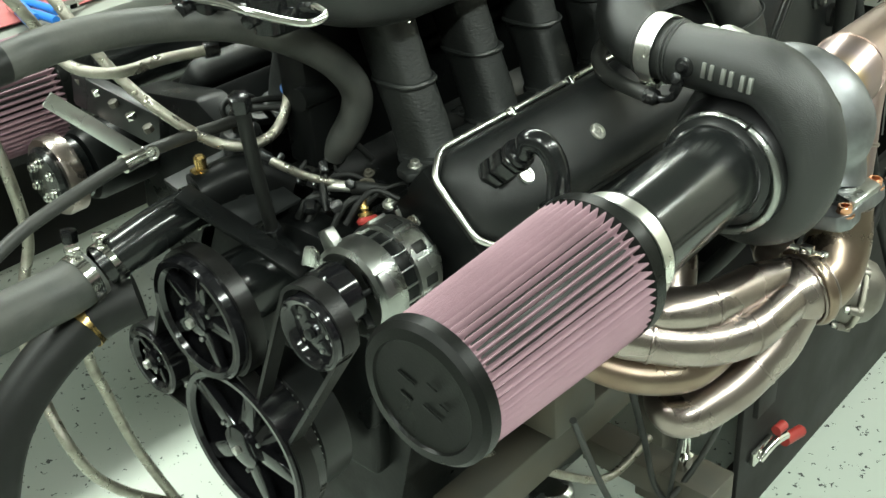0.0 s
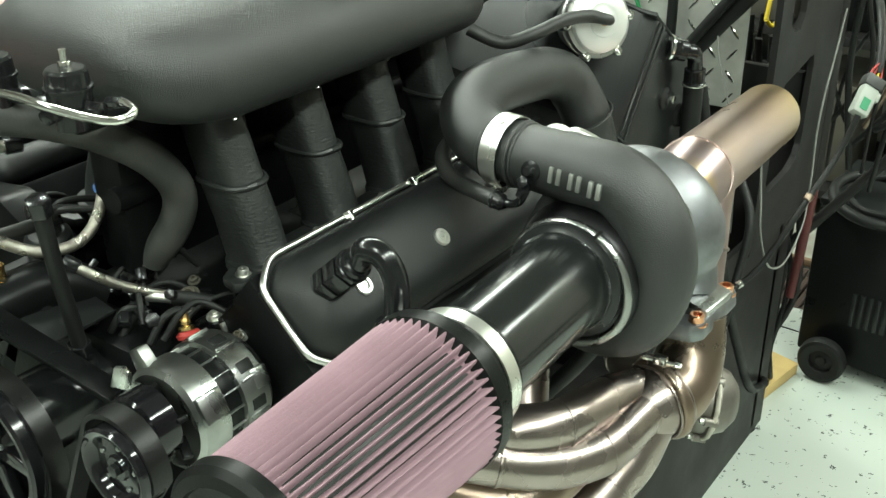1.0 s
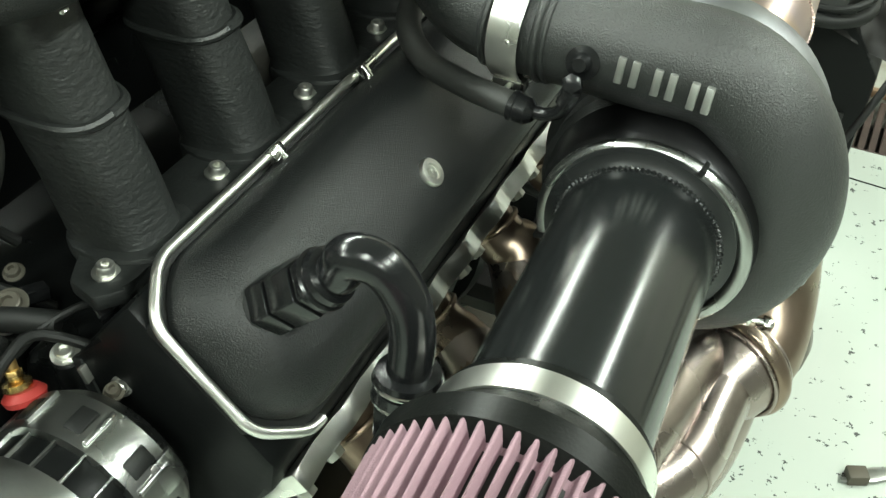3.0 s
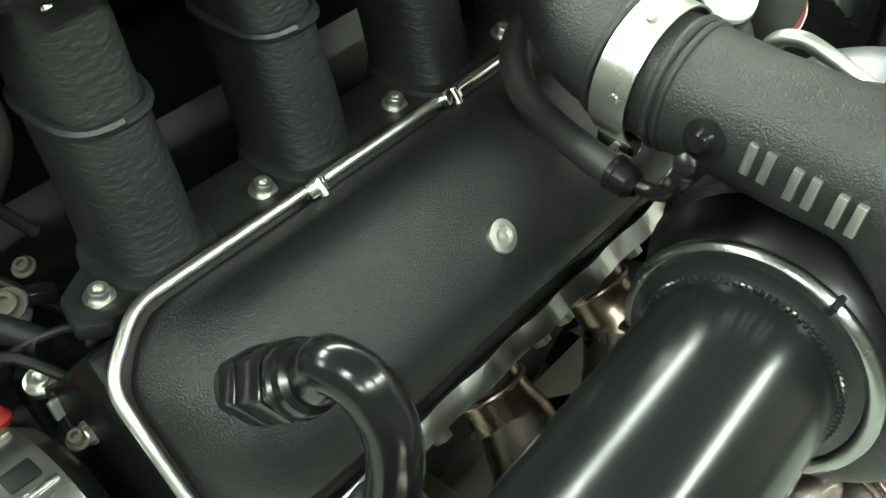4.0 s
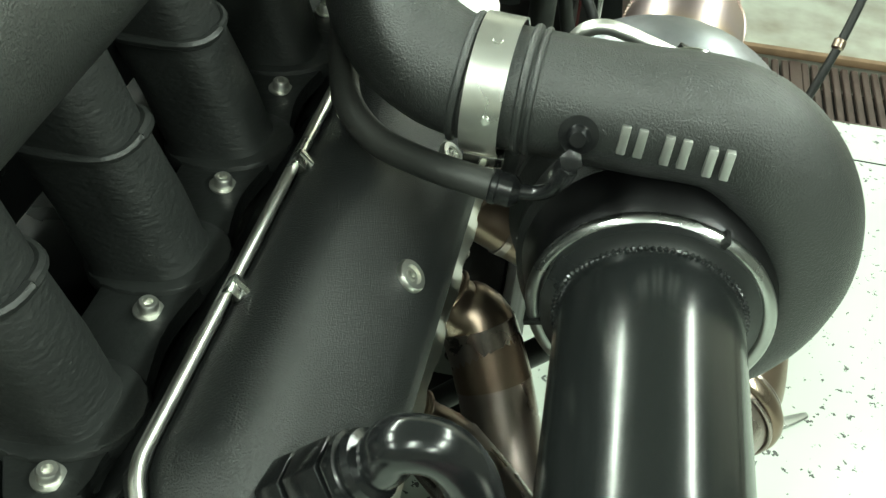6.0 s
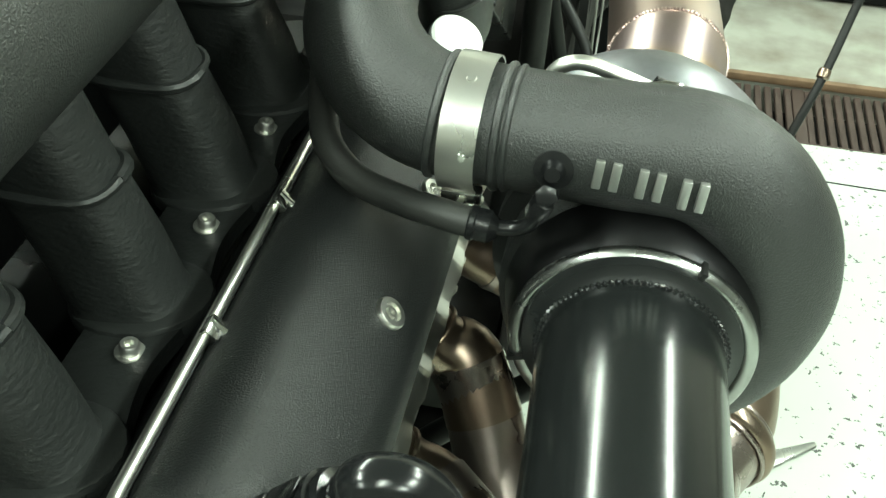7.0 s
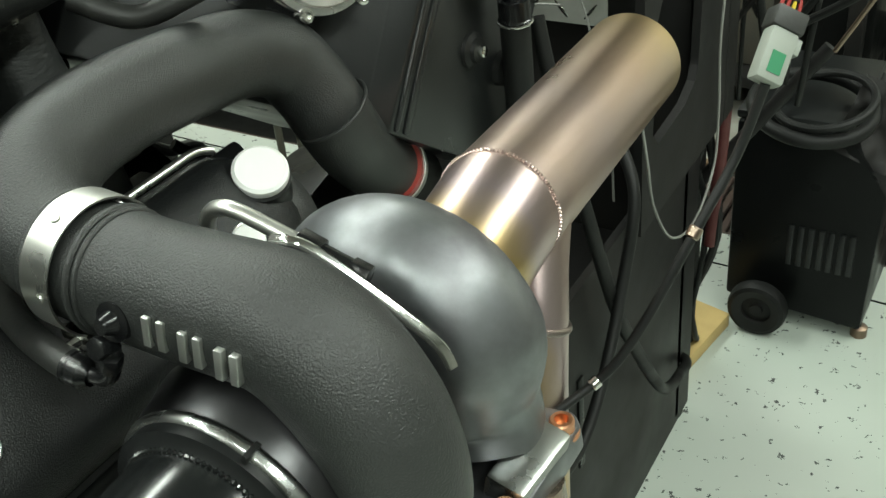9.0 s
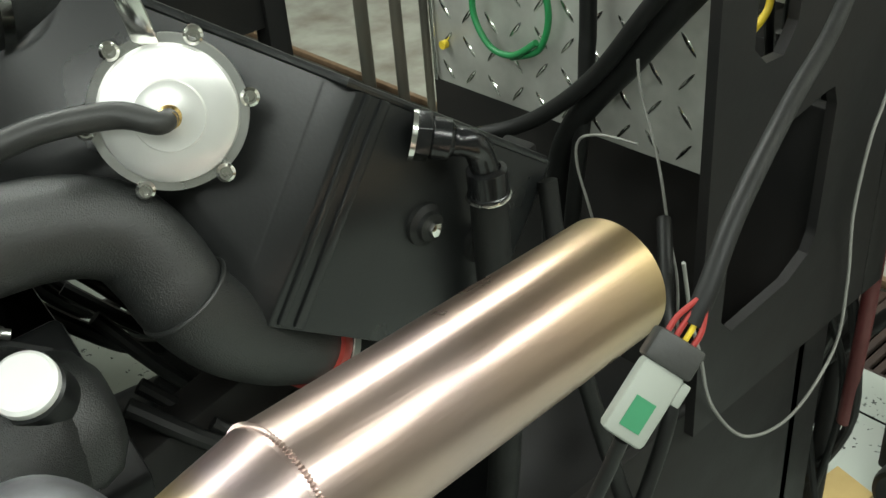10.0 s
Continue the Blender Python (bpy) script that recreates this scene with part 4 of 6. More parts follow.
AC = Vector((-0.724, 0, 0.897))


def at_alt(y):
    return Vector((AC.x, y + 0.018, AC.z))


def alt_dir(a):
    return Vector((math.sin(radians(a)), 0, math.cos(radians(a))))


part("rear_case", lathe([(0, 0.0), (0.040, 0.0), (0.050, -0.004), (0.058, -0.014), (0.0590, -0.046), (0.0525, -0.047)], at_alt(0.702), Y, 56), ALT_CASE, alt)
part("stator", lathe([(0.0525, 0), (0.0535, 0.002), (0.0535, 0.024), (0.0525, 0.026)], at_alt(0.632), Y, 56), BLOCK, alt)
part("front_case", lathe([(0.0525, 0.036), (0.0575, 0.035), (0.0585, 0.012), (0.056, 0.004), (0.050, 0.000), (0.044, 0.004), (0.030, 0.008), (0, 0.008)], at_alt(0.600), Y, 56), ALT_CASE, alt)
for k in range(18):
    part("cooling_fin", box((0.0016, 0.022, 0.005), at_alt(0.645) + alt_dir(k * 20) * 0.0535, 0.0004, turn(0, k * 20, 0)), ALT_CASE, alt)
    if k % 2 == 0:
        # solid black box for the dark inside an open slot
        part("vent_slot_shade", box((0.0125, 0.018, 0.004), at_alt(0.672) + alt_dir(k * 20 + 5) * 0.0576, 0.0015, turn(0, k * 20 + 5, 0)), RUBBER_DARK, alt)
        part("case_rib", box((0.0035, 0.026, 0.005), at_alt(0.672) + alt_dir(k * 20 + 17) * 0.0590, 0.0012, turn(0, k * 20 + 17, 0)), ALT_CASE, alt)
for k in range(6):
    # end face openings are black boxes too, their shade put into the colour
    part("face_slot_shade", box((0.016, 0.004, 0.011), at_alt(0.6985) + alt_dir(k * 60 + 20) * 0.036, 0.001, turn(0, k * 60 + 20, 0)), BLOCK, alt)
    part("fan_blade", box((0.006, 0.010, 0.024), at_alt(0.596) + alt_dir(k * 60) * 0.034, 0.001, turn(20, k * 60, 0)), BLOCK, alt)
part("mounting_ear", prism([(-0.012, 0), (0.012, 0), (0.008, 0.022), (-0.008, 0.022)], at_alt(0.618) + alt_dir(-32) * 0.054, (math.cos(radians(-32)), 0, -math.sin(radians(-32))), alt_dir(-32), 0.014, 0.002), ALT_CASE, alt)
for a in (62, 150, 250):
    part("case_pad", box((0.030, 0.030, 0.008), at_alt(0.618) + alt_dir(a) * 0.0575, 0.0025, turn(0, a, 0)), ALT_CASE, alt)
    part("case_pad", box((0.022, 0.020, 0.008), at_alt(0.683) + alt_dir(a) * 0.0555, 0.0025, turn(0, a, 0)), ALT_CASE, alt)
bm = lathe([(0, 0), (0.009, 0), (0.009, 0.004), (0.004, 0.005), (0.004, 0.020), (0, 0.020)], (-0.781, 0.704, 0.938), (-0.4, 0.25, 1), 16)
hexagon((-0.783, 0.705, 0.944), (-0.4, 0.25, 1), 0.010, 0.006, bm)
part("terminal_stud", bm, BRASS, alt, "brass terminal stud")
part("terminal_boot", lathe([(0, 0), (0.0125, 0), (0.0138, 0.004), (0.010, 0.008), (0, 0.008)], (-0.776, 0.703, 0.931), (-0.4, 0.2, 1), 20), RED, alt, "red terminal washer")


def pulley(name, at, r, depth, label, spokes=5, hub=0.018, mat_=None):
    ob = thing(name, at, label, "pulley")
    mat_ = mat_ or PAINTED_PULLEY
    part("rim", lathe([(r - 0.014, 0.006), (r - 0.010, 0.0), (r - 0.003, -0.001), (r, 0.002), (r, depth - 0.002), (r - 0.003, depth), (r - 0.012, depth - 0.004), (r - 0.016, 0.012)], at, Y, 64), mat_, ob)
    part("web", lathe([(hub, 0.010), (r * 0.45, depth * 0.6), (r - 0.014, depth * 0.75), (r - 0.014, depth * 0.85), (0, depth * 0.85)], at, Y, 48), mat_, ob)
    for k in range(spokes):
        a = radians(20 + 360 * k / spokes)
        d = Vector((math.sin(a), 0, math.cos(a)))
        part("spoke", box((r * 0.22, 0.012, r - 0.02), Vector(at) + Y * 0.012 + d * (r * 0.5), 0.003, turn(0, math.degrees(a), 0)), mat_, ob)
    bm = lathe([(0, -0.004), (hub * 0.6, -0.004), (hub, 0.0), (hub, 0.012), (0, 0.012)], at, Y, 28)
    part("hub", bm, mat_, ob)
    part("hub_bolt", hexagon(Vector(at) - Y * 0.010, Y, 0.011, 0.007), ZINC, ob)
    for k in range(3):
        a = radians(60 + 120 * k)
        cap_screw("pulley_screw", Vector(at) + Vector((math.sin(a) * r * 0.36, 0.006, math.cos(a) * r * 0.36)), (0, -1, 0), ob, ALT_CASE, 0.0032, 0.004, False)
    return ob


PY = 0.535
crank_p = pulley("crank_pulley", (-0.876, PY, 0.650), 0.112, 0.045, "large gloss black crankshaft pulley", 5, 0.03)
part("harmonic_damper", lathe([(0, 0.05), (0.095, 0.05), (0.100, 0.055), (0.100, 0.098), (0.094, 0.10), (0, 0.10)], (-0.876, PY, 0.650), Y, 64), SATIN, crank_p, "steel damper ring with timing marks")
bm = bmesh.new()
for k in range(60):
    a = radians(k * 6)
    box((0.0016, 0.004, 0.004), Vector((-0.876, PY + 0.049, 0.650)) + Vector((math.sin(a), 0, math.cos(a))) * 0.099, 0, turn(0, k * 6, 0), bm)
part("timing_mark", bm, SILVER, crank_p)
pulley("water_pump_pulley", (-0.900, PY - 0.01, 0.840), 0.080, 0.034, "gloss black water pump pulley with round openings", 5, 0.020)
pulley("idler_pulley", (-1.052, PY, 0.704), 0.050, 0.028, "small gloss black belt idler pulley", 5, 0.014)
tens = thing("tensioner_pulley", (-0.694, PY - 0.005, 0.905), "smooth gloss black belt tensioner pulley", "pulley")
part("roller", lathe([(0, 0.006), (0.012, 0.006), (0.014, 0.009), (0.030, 0.010), (0.033, 0.004), (0.036, 0.001), (0.041, 0.0), (0.0435, 0.003), (0.0435, 0.026), (0.040, 0.028), (0, 0.028)], tens.location, Y, 56), PAINTED_PULLEY, tens)
part("bolt", hexagon(tens.location + Y * 0.001, Y, 0.012, 0.007), SATIN, tens)
for k in range(5):
    a = radians(72 * k + 10)
    part("rivet", lathe([(0, -0.002), (0.0022, -0.0016), (0.003, 0.0), (0.003, 0.003), (0, 0.003)], tens.location + Vector((math.sin(a) * 0.023, 0.009, math.cos(a) * 0.023)), Y, 12), ALT_CASE, tens)
pulley("alternator_pulley", (AC.x, 0.580, AC.z + 0.008), 0.038, 0.030, "small gloss black alternator pulley", 4, 0.012)
part("pump_body", lathe([(0.0, 0.035), (0.042, 0.035), (0.046, 0.05), (0.046, 0.15), (0.04, 0.19), (0, 0.19)], (-0.900, PY, 0.85), Y, 40), GLOSS, engine)

belt = thing("drive_belt", (-0.9, PY, 0.6), "black ribbed rubber drive belt round the front pulleys", "belt")


def strip(name, pts, width=0.022, thick=0.005):
    bm = bmesh.new()
    rows = []
    pts = [Vector(p) for p in pts]
    for i, p in enumerate(pts):
        d = (pts[min(i + 1, len(pts) - 1)] - pts[max(i - 1, 0)]).normalized()
        n = d.cross(Y).normalized()
        rows.append([bm.verts.new(p + n * a * thick / 2 + Y * b * width / 2) for a, b in ((1, -1), (1, 1), (-1, 1), (-1, -1))])
    for a, b in zip(rows, rows[1:]):
        for k in range(4):
            bm.faces.new((a[k], a[(k + 1) % 4], b[(k + 1) % 4], b[k]))
    bm.faces.new(rows[0])
    bm.faces.new(rows[-1][::-1])
    part(name, bm, BELT, belt)


def arc(cx, cz, r, a0, a1, y=PY + 0.016, n=14):
    return [(cx + r * math.sin(radians(a0 + (a1 - a0) * k / n)), y, cz + r * math.cos(radians(a0 + (a1 - a0) * k / n))) for k in range(n + 1)]


strip("belt_run", arc(-0.876, 0.650, 0.115, 280, 60, n=30) + arc(-0.700, 0.905, 0.049, 100, -50) + arc(-0.876, 0.72, 0.06, 60, -10, n=4)[:1] + arc(-0.900, 0.840, 0.083, 150, -80, n=24) + arc(-1.052, 0.704, 0.053, 20, -150, n=12) + arc(-0.876, 0.650, 0.115, 270, 278, n=2))

# ---- water neck, hoses and front dressing ----
neck = thing("water_outlet", (-0.96, 0.58, 0.94), "gloss black water outlet elbow with polished clamps", "water pipe")
part("elbow", sweep([(-0.955, 0.615, 0.944), (-0.958, 0.585, 0.944), (-0.965, 0.545, 0.936), (-0.975, 0.500, 0.922), (-0.983, 0.470, 0.912)], [0.022, 0.025, 0.027, 0.0265, 0.0255], 28), GLOSS, neck)
part("joint_clamp", lathe([(0.0262, -0.006), (0.0275, -0.006), (0.0275, 0.006), (0.0262, 0.006)], (-0.957, 0.590, 0.9448), (-0.1, -1, -0.05), 40), CHROME, neck, "polished clamp")
part("bead", torus((-0.957, 0.598, 0.945), (-0.1, -1, 0), 0.0255, 0.003, 36, 8), GLOSS, neck)
up_hose = thing("radiator_hose", (-0.97, 0.35, 0.91), "thick grey-black rubber radiator hose with polished clamps", "hose")
part("hose", sweep([(-0.985, 0.46, 0.911), (-0.985, 0.425, 0.904), (-0.980, 0.37, 0.907), (-0.970, 0.32, 0.912), (-0.95, 0.25, 0.922), (-0.93, 0.15, 0.93)], 0.031, 28), WORN_RUBBER, up_hose)
for p, r in (((-0.985, 0.445, 0.907), 0.0325), ((-0.980, 0.478, 0.914), 0.0285)):
    bm = lathe([(r - 0.001, -0.007), (r, -0.007), (r, 0.007), (r - 0.001, 0.007)], p, (-0.1, 1, 0.15), 40)
    box((0.016, 0.014, 0.010), Vector(p) + Vector((-0.004, 0, r + 0.004)), 0.002, None, bm)
    lathe([(0, 0), (0.004, 0), (0.004, 0.024), (0, 0.024)], Vector(p) + Vector((-0.016, 0, r + 0.004)), (1, 0, 0), 12, bm)
    part("worm_clamp", bm, CHROME, up_hose, "polished worm-drive clamp")
low_hose = thing("lower_radiator_hose", (-1.0, 0.35, 0.8), "thick black lower radiator hose curving to the floor", "hose")
part("hose", sweep([(-0.97, 0.500, 0.862), (-0.985, 0.47, 0.856), (-1.0, 0.425, 0.838), (-1.0, 0.375, 0.815), (-1.0, 0.325, 0.775), (-1.0, 0.288, 0.715), (-1.0, 0.255, 0.62), (-1.0, 0.24, 0.5), (-1.0, 0.22, 0.3), (-1.0, 0.1, 0.06), (-1.02, -0.2, 0.035)], 0.030, 26), RUBBER_DARK, low_hose)
part("clamp", lathe([(0.0305, -0.008), (0.032, -0.008), (0.032, 0.008), (0.0305, 0.008)], (-0.997, 0.437, 0.8435), (-0.2, 1, 0.4), 36), BRASS, low_hose, "dull brass-coloured clamp")
arch = thing("vent_hose", (-0.9, 0.6, 1.1), "thick grey rubber vent hose arching over the engine front", "hose")
part("hose", sweep([(-0.93, 0.25, 1.191), (-0.92, 0.33, 1.199), (-0.92, 0.389, 1.196), (-0.92, 0.45, 1.199), (-0.92, 0.513, 1.194), (-0.92, 0.592, 1.178), (-0.90, 0.656, 1.160), (-0.88, 0.716, 1.127), (-0.862, 0.757, 1.090), (-0.858, 0.780, 1.047), (-0.87, 0.775, 1.004), (-0.90, 0.760, 0.962), (-0.93, 0.755, 0.93)], 0.0190, 28), WORN_RUBBER, arch)
part("hose_tape", sweep([(-0.92, 0.385, 1.1963), (-0.92, 0.40, 1.1966)], 0.0193, 28, 1), RUBBER_DARK, arch, "dark tape band")
for p, d in (((-0.90, 0.760, 0.962), (-0.6, -0.2, -0.7)),):
    part("hose_clamp", lathe([(0.0192, -0.006), (0.0204, -0.006), (0.0204, 0.006), (0.0192, 0.006)], p, d, 36), CHROME, arch)

lines = [
    ("fuel_line", "grey-black straight fuel line clamped ahead of the engine", RUBBER, 0.0078, [(-0.94, 0.24, 0.96), (-0.95, 0.31, 0.984), (-0.95, 0.339, 0.995), (-0.96, 0.387, 1.007), (-0.97, 0.435, 1.012), (-0.98, 0.501, 1.018), (-0.98, 0.549, 1.023), (-0.98, 0.605, 1.022), (-0.98, 0.663, 1.017), (-0.98, 0.70, 1.015)]),
    ("braided_hose", "braided steel hose looping beneath the vent hose", BRAID, 0.0066, [(-1.07, 0.44, 1.27), (-1.05, 0.477, 1.221), (-1.05, 0.503, 1.175), (-1.05, 0.515, 1.144), (-1.03, 0.526, 1.125), (-1.0, 0.557, 1.117), (-1.0, 0.618, 1.113), (-0.98, 0.676, 1.111)]),
    ("braided_hose", "braided steel hose dropping in a loop over the timing cover", BRAID, 0.0066, [(-1.12, 0.53, 1.23), (-1.1, 0.551, 1.19), (-1.08, 0.564, 1.149), (-1.05, 0.583, 1.093), (-1.0, 0.602, 1.051), (-0.97, 0.637, 1.011), (-0.94, 0.663, 1.001), (-0.93, 0.7, 1.004), (-0.93, 0.728, 1.031), (-0.95, 0.756, 1.068)]),
    ("braided_hose", "thin bright braided hose running to the cylinder head", BRAID, 0.0055, [(-0.9, 0.656, 1.004), (-0.88, 0.671, 0.988), (-0.87, 0.703, 0.962), (-0.85, 0.746, 0.938), (-0.84, 0.785, 0.925)]),
    ("braided_hose", "long braided hose hanging down to the floor", BRAID, 0.0082, [(-1.2, 0.54, 0.85), (-1.2, 0.518, 0.671), (-1.2, 0.528, 0.587), (-1.2, 0.548, 0.473), (-1.2, 0.582, 0.352), (-1.2, 0.603, 0.298), (-1.2, 0.70, 0.10), (-1.2, 0.9, 0.02)]),
    ("braided_hose", "dull braided hose curving under the engine front", BRAID, 0.0085, [(-1.32, 0.52, 1.0), (-1.3, 0.523, 0.926), (-1.3, 0.525, 0.817), (-1.3, 0.50, 0.75), (-1.28, 0.465, 0.66), (-1.25, 0.457, 0.598), (-1.2, 0.454, 0.529), (-1.2, 0.487, 0.437), (-1.2, 0.567, 0.338), (-1.15, 0.7, 0.25), (-1.1, 0.9, 0.2)]),
    ("drain_hose", "stiff black hose standing over the front cover", RUBBER_DARK, 0.0085, [(-0.84, 0.600, 1.108), (-0.848, 0.608, 1.06), (-0.858, 0.618, 1.01), (-0.868, 0.63, 0.955), (-0.878, 0.64, 0.91)]),
    ("regulator_line", "bright bent steel line joining two fuel regulators", CHROME, 0.0042, [(-0.962, 0.63, 1.212), (-0.98, 0.63, 1.213), (-1.002, 0.63, 1.209), (-1.013, 0.62, 1.204), (-1.014, 0.615, 1.198), (-0.974, 0.61, 1.197), (-0.892, 0.6, 1.208), (-0.841, 0.6, 1.211), (-0.801, 0.6, 1.21), (-0.767, 0.61, 1.205), (-0.738, 0.62, 1.203), (-0.727, 0.63, 1.206), (-0.732, 0.64, 1.208), (-0.749, 0.645, 1.21), (-0.768, 0.645, 1.207)]),
]
for nm, label, mt, r, pts in lines:
    ob = thing(nm, pts[len(pts) // 2], label, "hose")
    part("hose", sweep(pts, r, 14, 7), mt, ob)
    for e, f in ((0, 1), (-1, -2)):
        d = (Vector(pts[f]) - Vector(pts[e])).normalized()
        part("end_fitting", hexagon(Vector(pts[e]) - d * 0.004, d, r * 2.5, 0.018), ANODISED, ob)
clampp = thing("line_bracket", (-0.98, 0.53, 1.03), "flat bright aluminium bracket bolted to the fuel line", "bracket")
part("strap", prism([(0, -0.009), (0.122, -0.009), (0.122, 0.009), (0, 0.009)], (-1.0, 0.468, 1.118), Vector((0.02, 0.076, -0.088)), Vector((0.02, 0.076, -0.088)).cross(Vector((-0.85, 0.4, -0.36))), 0.003, 0.0008), ALLOY, clampp)
part("line_clamp", lathe([(0.0080, -0.014), (0.0110, -0.014), (0.0110, 0.014), (0.0080, 0.014)], (-0.98, 0.540, 1.022), (0, 1, 0.05), 24), CHROME, clampp)
cap_screw("clamp_screw", (-0.972, 0.560, 1.024), (0.6, -0.5, 0.6), clampp, CHROME, 0.006, 0.008)

for p, lab in (((-0.914, 0.625, 1.209), "black fuel pressure regulator with a bright adjuster screw"), ((-0.821, 0.64, 1.21), "black fuel pressure regulator beside its twin")):
    ob = thing("fuel_regulator", p, lab, "regulator", "fuel regulators")
    v = Vector(p)
    part("body", lathe([(0, -0.036), (0.017, -0.036), (0.018, -0.014), (0.0205, -0.012), (0.0205, 0.0), (0.0225, 0.001), (0.0225, 0.004), (0.0205, 0.0045), (0.0195, 0.018), (0.017, 0.021), (0, 0.0215)], v, (0, 0, 1), 32), ANODISED, ob)
    part("adjuster", lathe([(0.005, 0.02), (0.005, 0.026), (0.0035, 0.027), (0.0035, 0.038), (0, 0.038)], v, (0, 0, 1), 14), CHROME, ob)
    part("lock_nut", hexagon(v + Vector((0, 0, 0.021)), (0, 0, 1), 0.011, 0.006), CHROME, ob)
    for d in ((1, 0.3, 0), (-1, -0.3, 0), (0.2, -1, 0)):
        w = Vector(d).normalized()
        part("port_nut", hexagon(v + w * 0.016 - Vector((0, 0, 0.016)), w, 0.014, 0.018), ANODISED, ob)
    part("stand", box((0.02, 0.075, 0.008), v + Vector((0, 0.034, -0.038)), 0.002), BLOCK, ob)
for p, s in (((-0.962, 0.614, 0.972), 1.25), ((-0.933, 0.640, 0.952), 0.8)):
    ob = thing("brass_sender", p, "brass sender fitting screwed into the water neck", "fitting", "brass fittings")
    part("hex", hexagon(p, (0, 0, 1), 0.020 * s, 0.010 * s), BRASS, ob)
    part("stem", lathe([(0.006 * s, 0), (0.006 * s, 0.022 * s), (0.004 * s, 0.024 * s), (0, 0.024 * s)], p, (0, 0, 1), 16), BRASS, ob)
    part("base", lathe([(0.016 * s, -0.02), (0.014 * s, 0.0), (0, 0.0)], p, (0, 0, 1), 20), SATIN, ob)
brk = thing("accessory_bracket", (-0.86, 0.6, 0.95), "black flat steel bracket across the front of the engine", "bracket")
part("arm", prism([(0, -0.016), (0.17, -0.016), (0.17, 0.016), (0, 0.016)], (-0.935, 0.566, 0.985), Vector((0.10, 0.050, -0.075)), (0.4, -0.9, 0), 0.006, 0.001), BLOCK, brk)
part("plate", prism([(-0.075, -0.035), (0.06, -0.045), (0.075, 0.05), (-0.06, 0.06)], (-0.945, 0.632, 0.946), (1, 0.1, -0.25), (-0.1, 1, 0.1), 0.006, 0.002), SATIN, brk)
part("tab", prism([(-0.012, 0), (0.012, 0), (0.009, 0.020), (0.002, 0.026), (-0.008, 0.024)], (-0.785, 0.620, 0.912), (0.9, 0.4, -0.1), (0.1, 0.1, 1), 0.006, 0.0015), ALLOY, brk, "bright adjuster tab")
clutch = thing("pump_drive", (-1.24, 0.55, 0.915), "black drive pulley with a polished rim and cap screws", "pulley")
part("drum", lathe([(0, 0.0), (0.040, 0.0), (0.045, 0.006), (0.045, 0.05), (0, 0.05)], (-1.24, 0.545, 0.915), Y, 48), GLOSS, clutch)
part("rim", lathe([(0.045, 0.010), (0.054, 0.010), (0.056, 0.014), (0.056, 0.034), (0.045, 0.036)], (-1.24, 0.545, 0.915), Y, 56), DULLSTEEL, clutch, "polished rim")
for k in range(6):
    a = radians(60 * k)
    cap_screw("drive_screw", (-1.24 + 0.026 * math.sin(a), 0.545, 0.915 + 0.026 * math.cos(a)), (0, -1, 0), clutch, CHROME, 0.005, 0.006)
air_filter(Vector((-1.385, 0.395, 0.985)), Vector((0.04, 1, 0.0)).normalized(), 0.262, 0.077, 0.0795, "second pink cone air filter on the far turbocharger")
# dark accessory clutter low in the valley ahead of the runners, its distributor made up
odds = thing("clutter_filler", (-0.87, 0.70, 0.96), "made-up black distributor body with loose leads and fittings, filling in dark clutter", "distributor")
part("body", lathe([(0, 0), (0.022, 0), (0.026, 0.008), (0.026, 0.03), (0.020, 0.036), (0, 0.038)], (-0.99, 0.70, 0.965), (0.1, -0.2, 1), 32), SATIN, odds)
for k in range(4):
    a = radians(70 * k + 15)
    q = Vector((-0.99 + 0.014 * math.sin(a), 0.70 + 0.014 * math.cos(a), 0.998))
    part("lead", sweep([q, q + Vector((0.01 * math.sin(a), 0.0, 0.03)), q + Vector((0.05 * math.sin(a) + 0.02, 0.05, 0.02)), q + Vector((0.08 * math.sin(a) + 0.03, 0.10, -0.05))], 0.0042, 10), RUBBER_DARK, odds)
for k in range(9):
    q = Vector((-0.93 + 0.016 * k, 0.70 + 0.025 * math.sin(k * 2.1), 0.945 + 0.02 * math.cos(k * 1.7)))
    part("fitting", hexagon(q, (math.sin(k), math.cos(k * 1.3), 0.7), 0.008 + 0.003 * (k % 3), 0.014), ANODISED, odds)
part("blue_tap", lathe([(0, 0), (0.008, 0), (0.008, 0.012), (0, 0.012)], (-0.945, 0.745, 1.045), (0.6, -0.6, 0.4), 14), BLUE, odds, "small blue anodised tap")
harness = thing("engine_harness", (-0.82, 0.72, 0.93), "tangle of black leads and plugs beside the cylinder head", "wiring")
for k in range(8):
    a = Vector((-0.91 + 0.017 * k, 0.700 + 0.022 * math.sin(k * 2.4), 0.925 + 0.012 * math.cos(k * 1.9)))
    b = a + Vector((0.035 * math.sin(k * 1.3), 0.035 + 0.02 * math.cos(k), 0.022 + 0.012 * math.sin(k * 3.1)))
    c = b + Vector((0.045 * math.cos(k * 0.9), 0.030 * math.sin(k * 2.0), -0.030))
    part("lead", sweep([a, (a + b) / 2 + Vector((0, 0, 0.012)), b, c], 0.0028 + 0.0008 * (k % 3), 10, 5), RUBBER_DARK, harness)
    if k % 2 == 0:
        part("connector", box((0.014, 0.022, 0.010), b, 0.002, turn(15 * math.sin(k), 20 * math.cos(k), 40 * k)), ANODISED, harness)
part("hose_barb", sweep([(-0.862, 0.722, 0.944), (-0.830, 0.735, 0.946)], 0.0058, 14, 1), ZINC, harness, "plated hose barb")
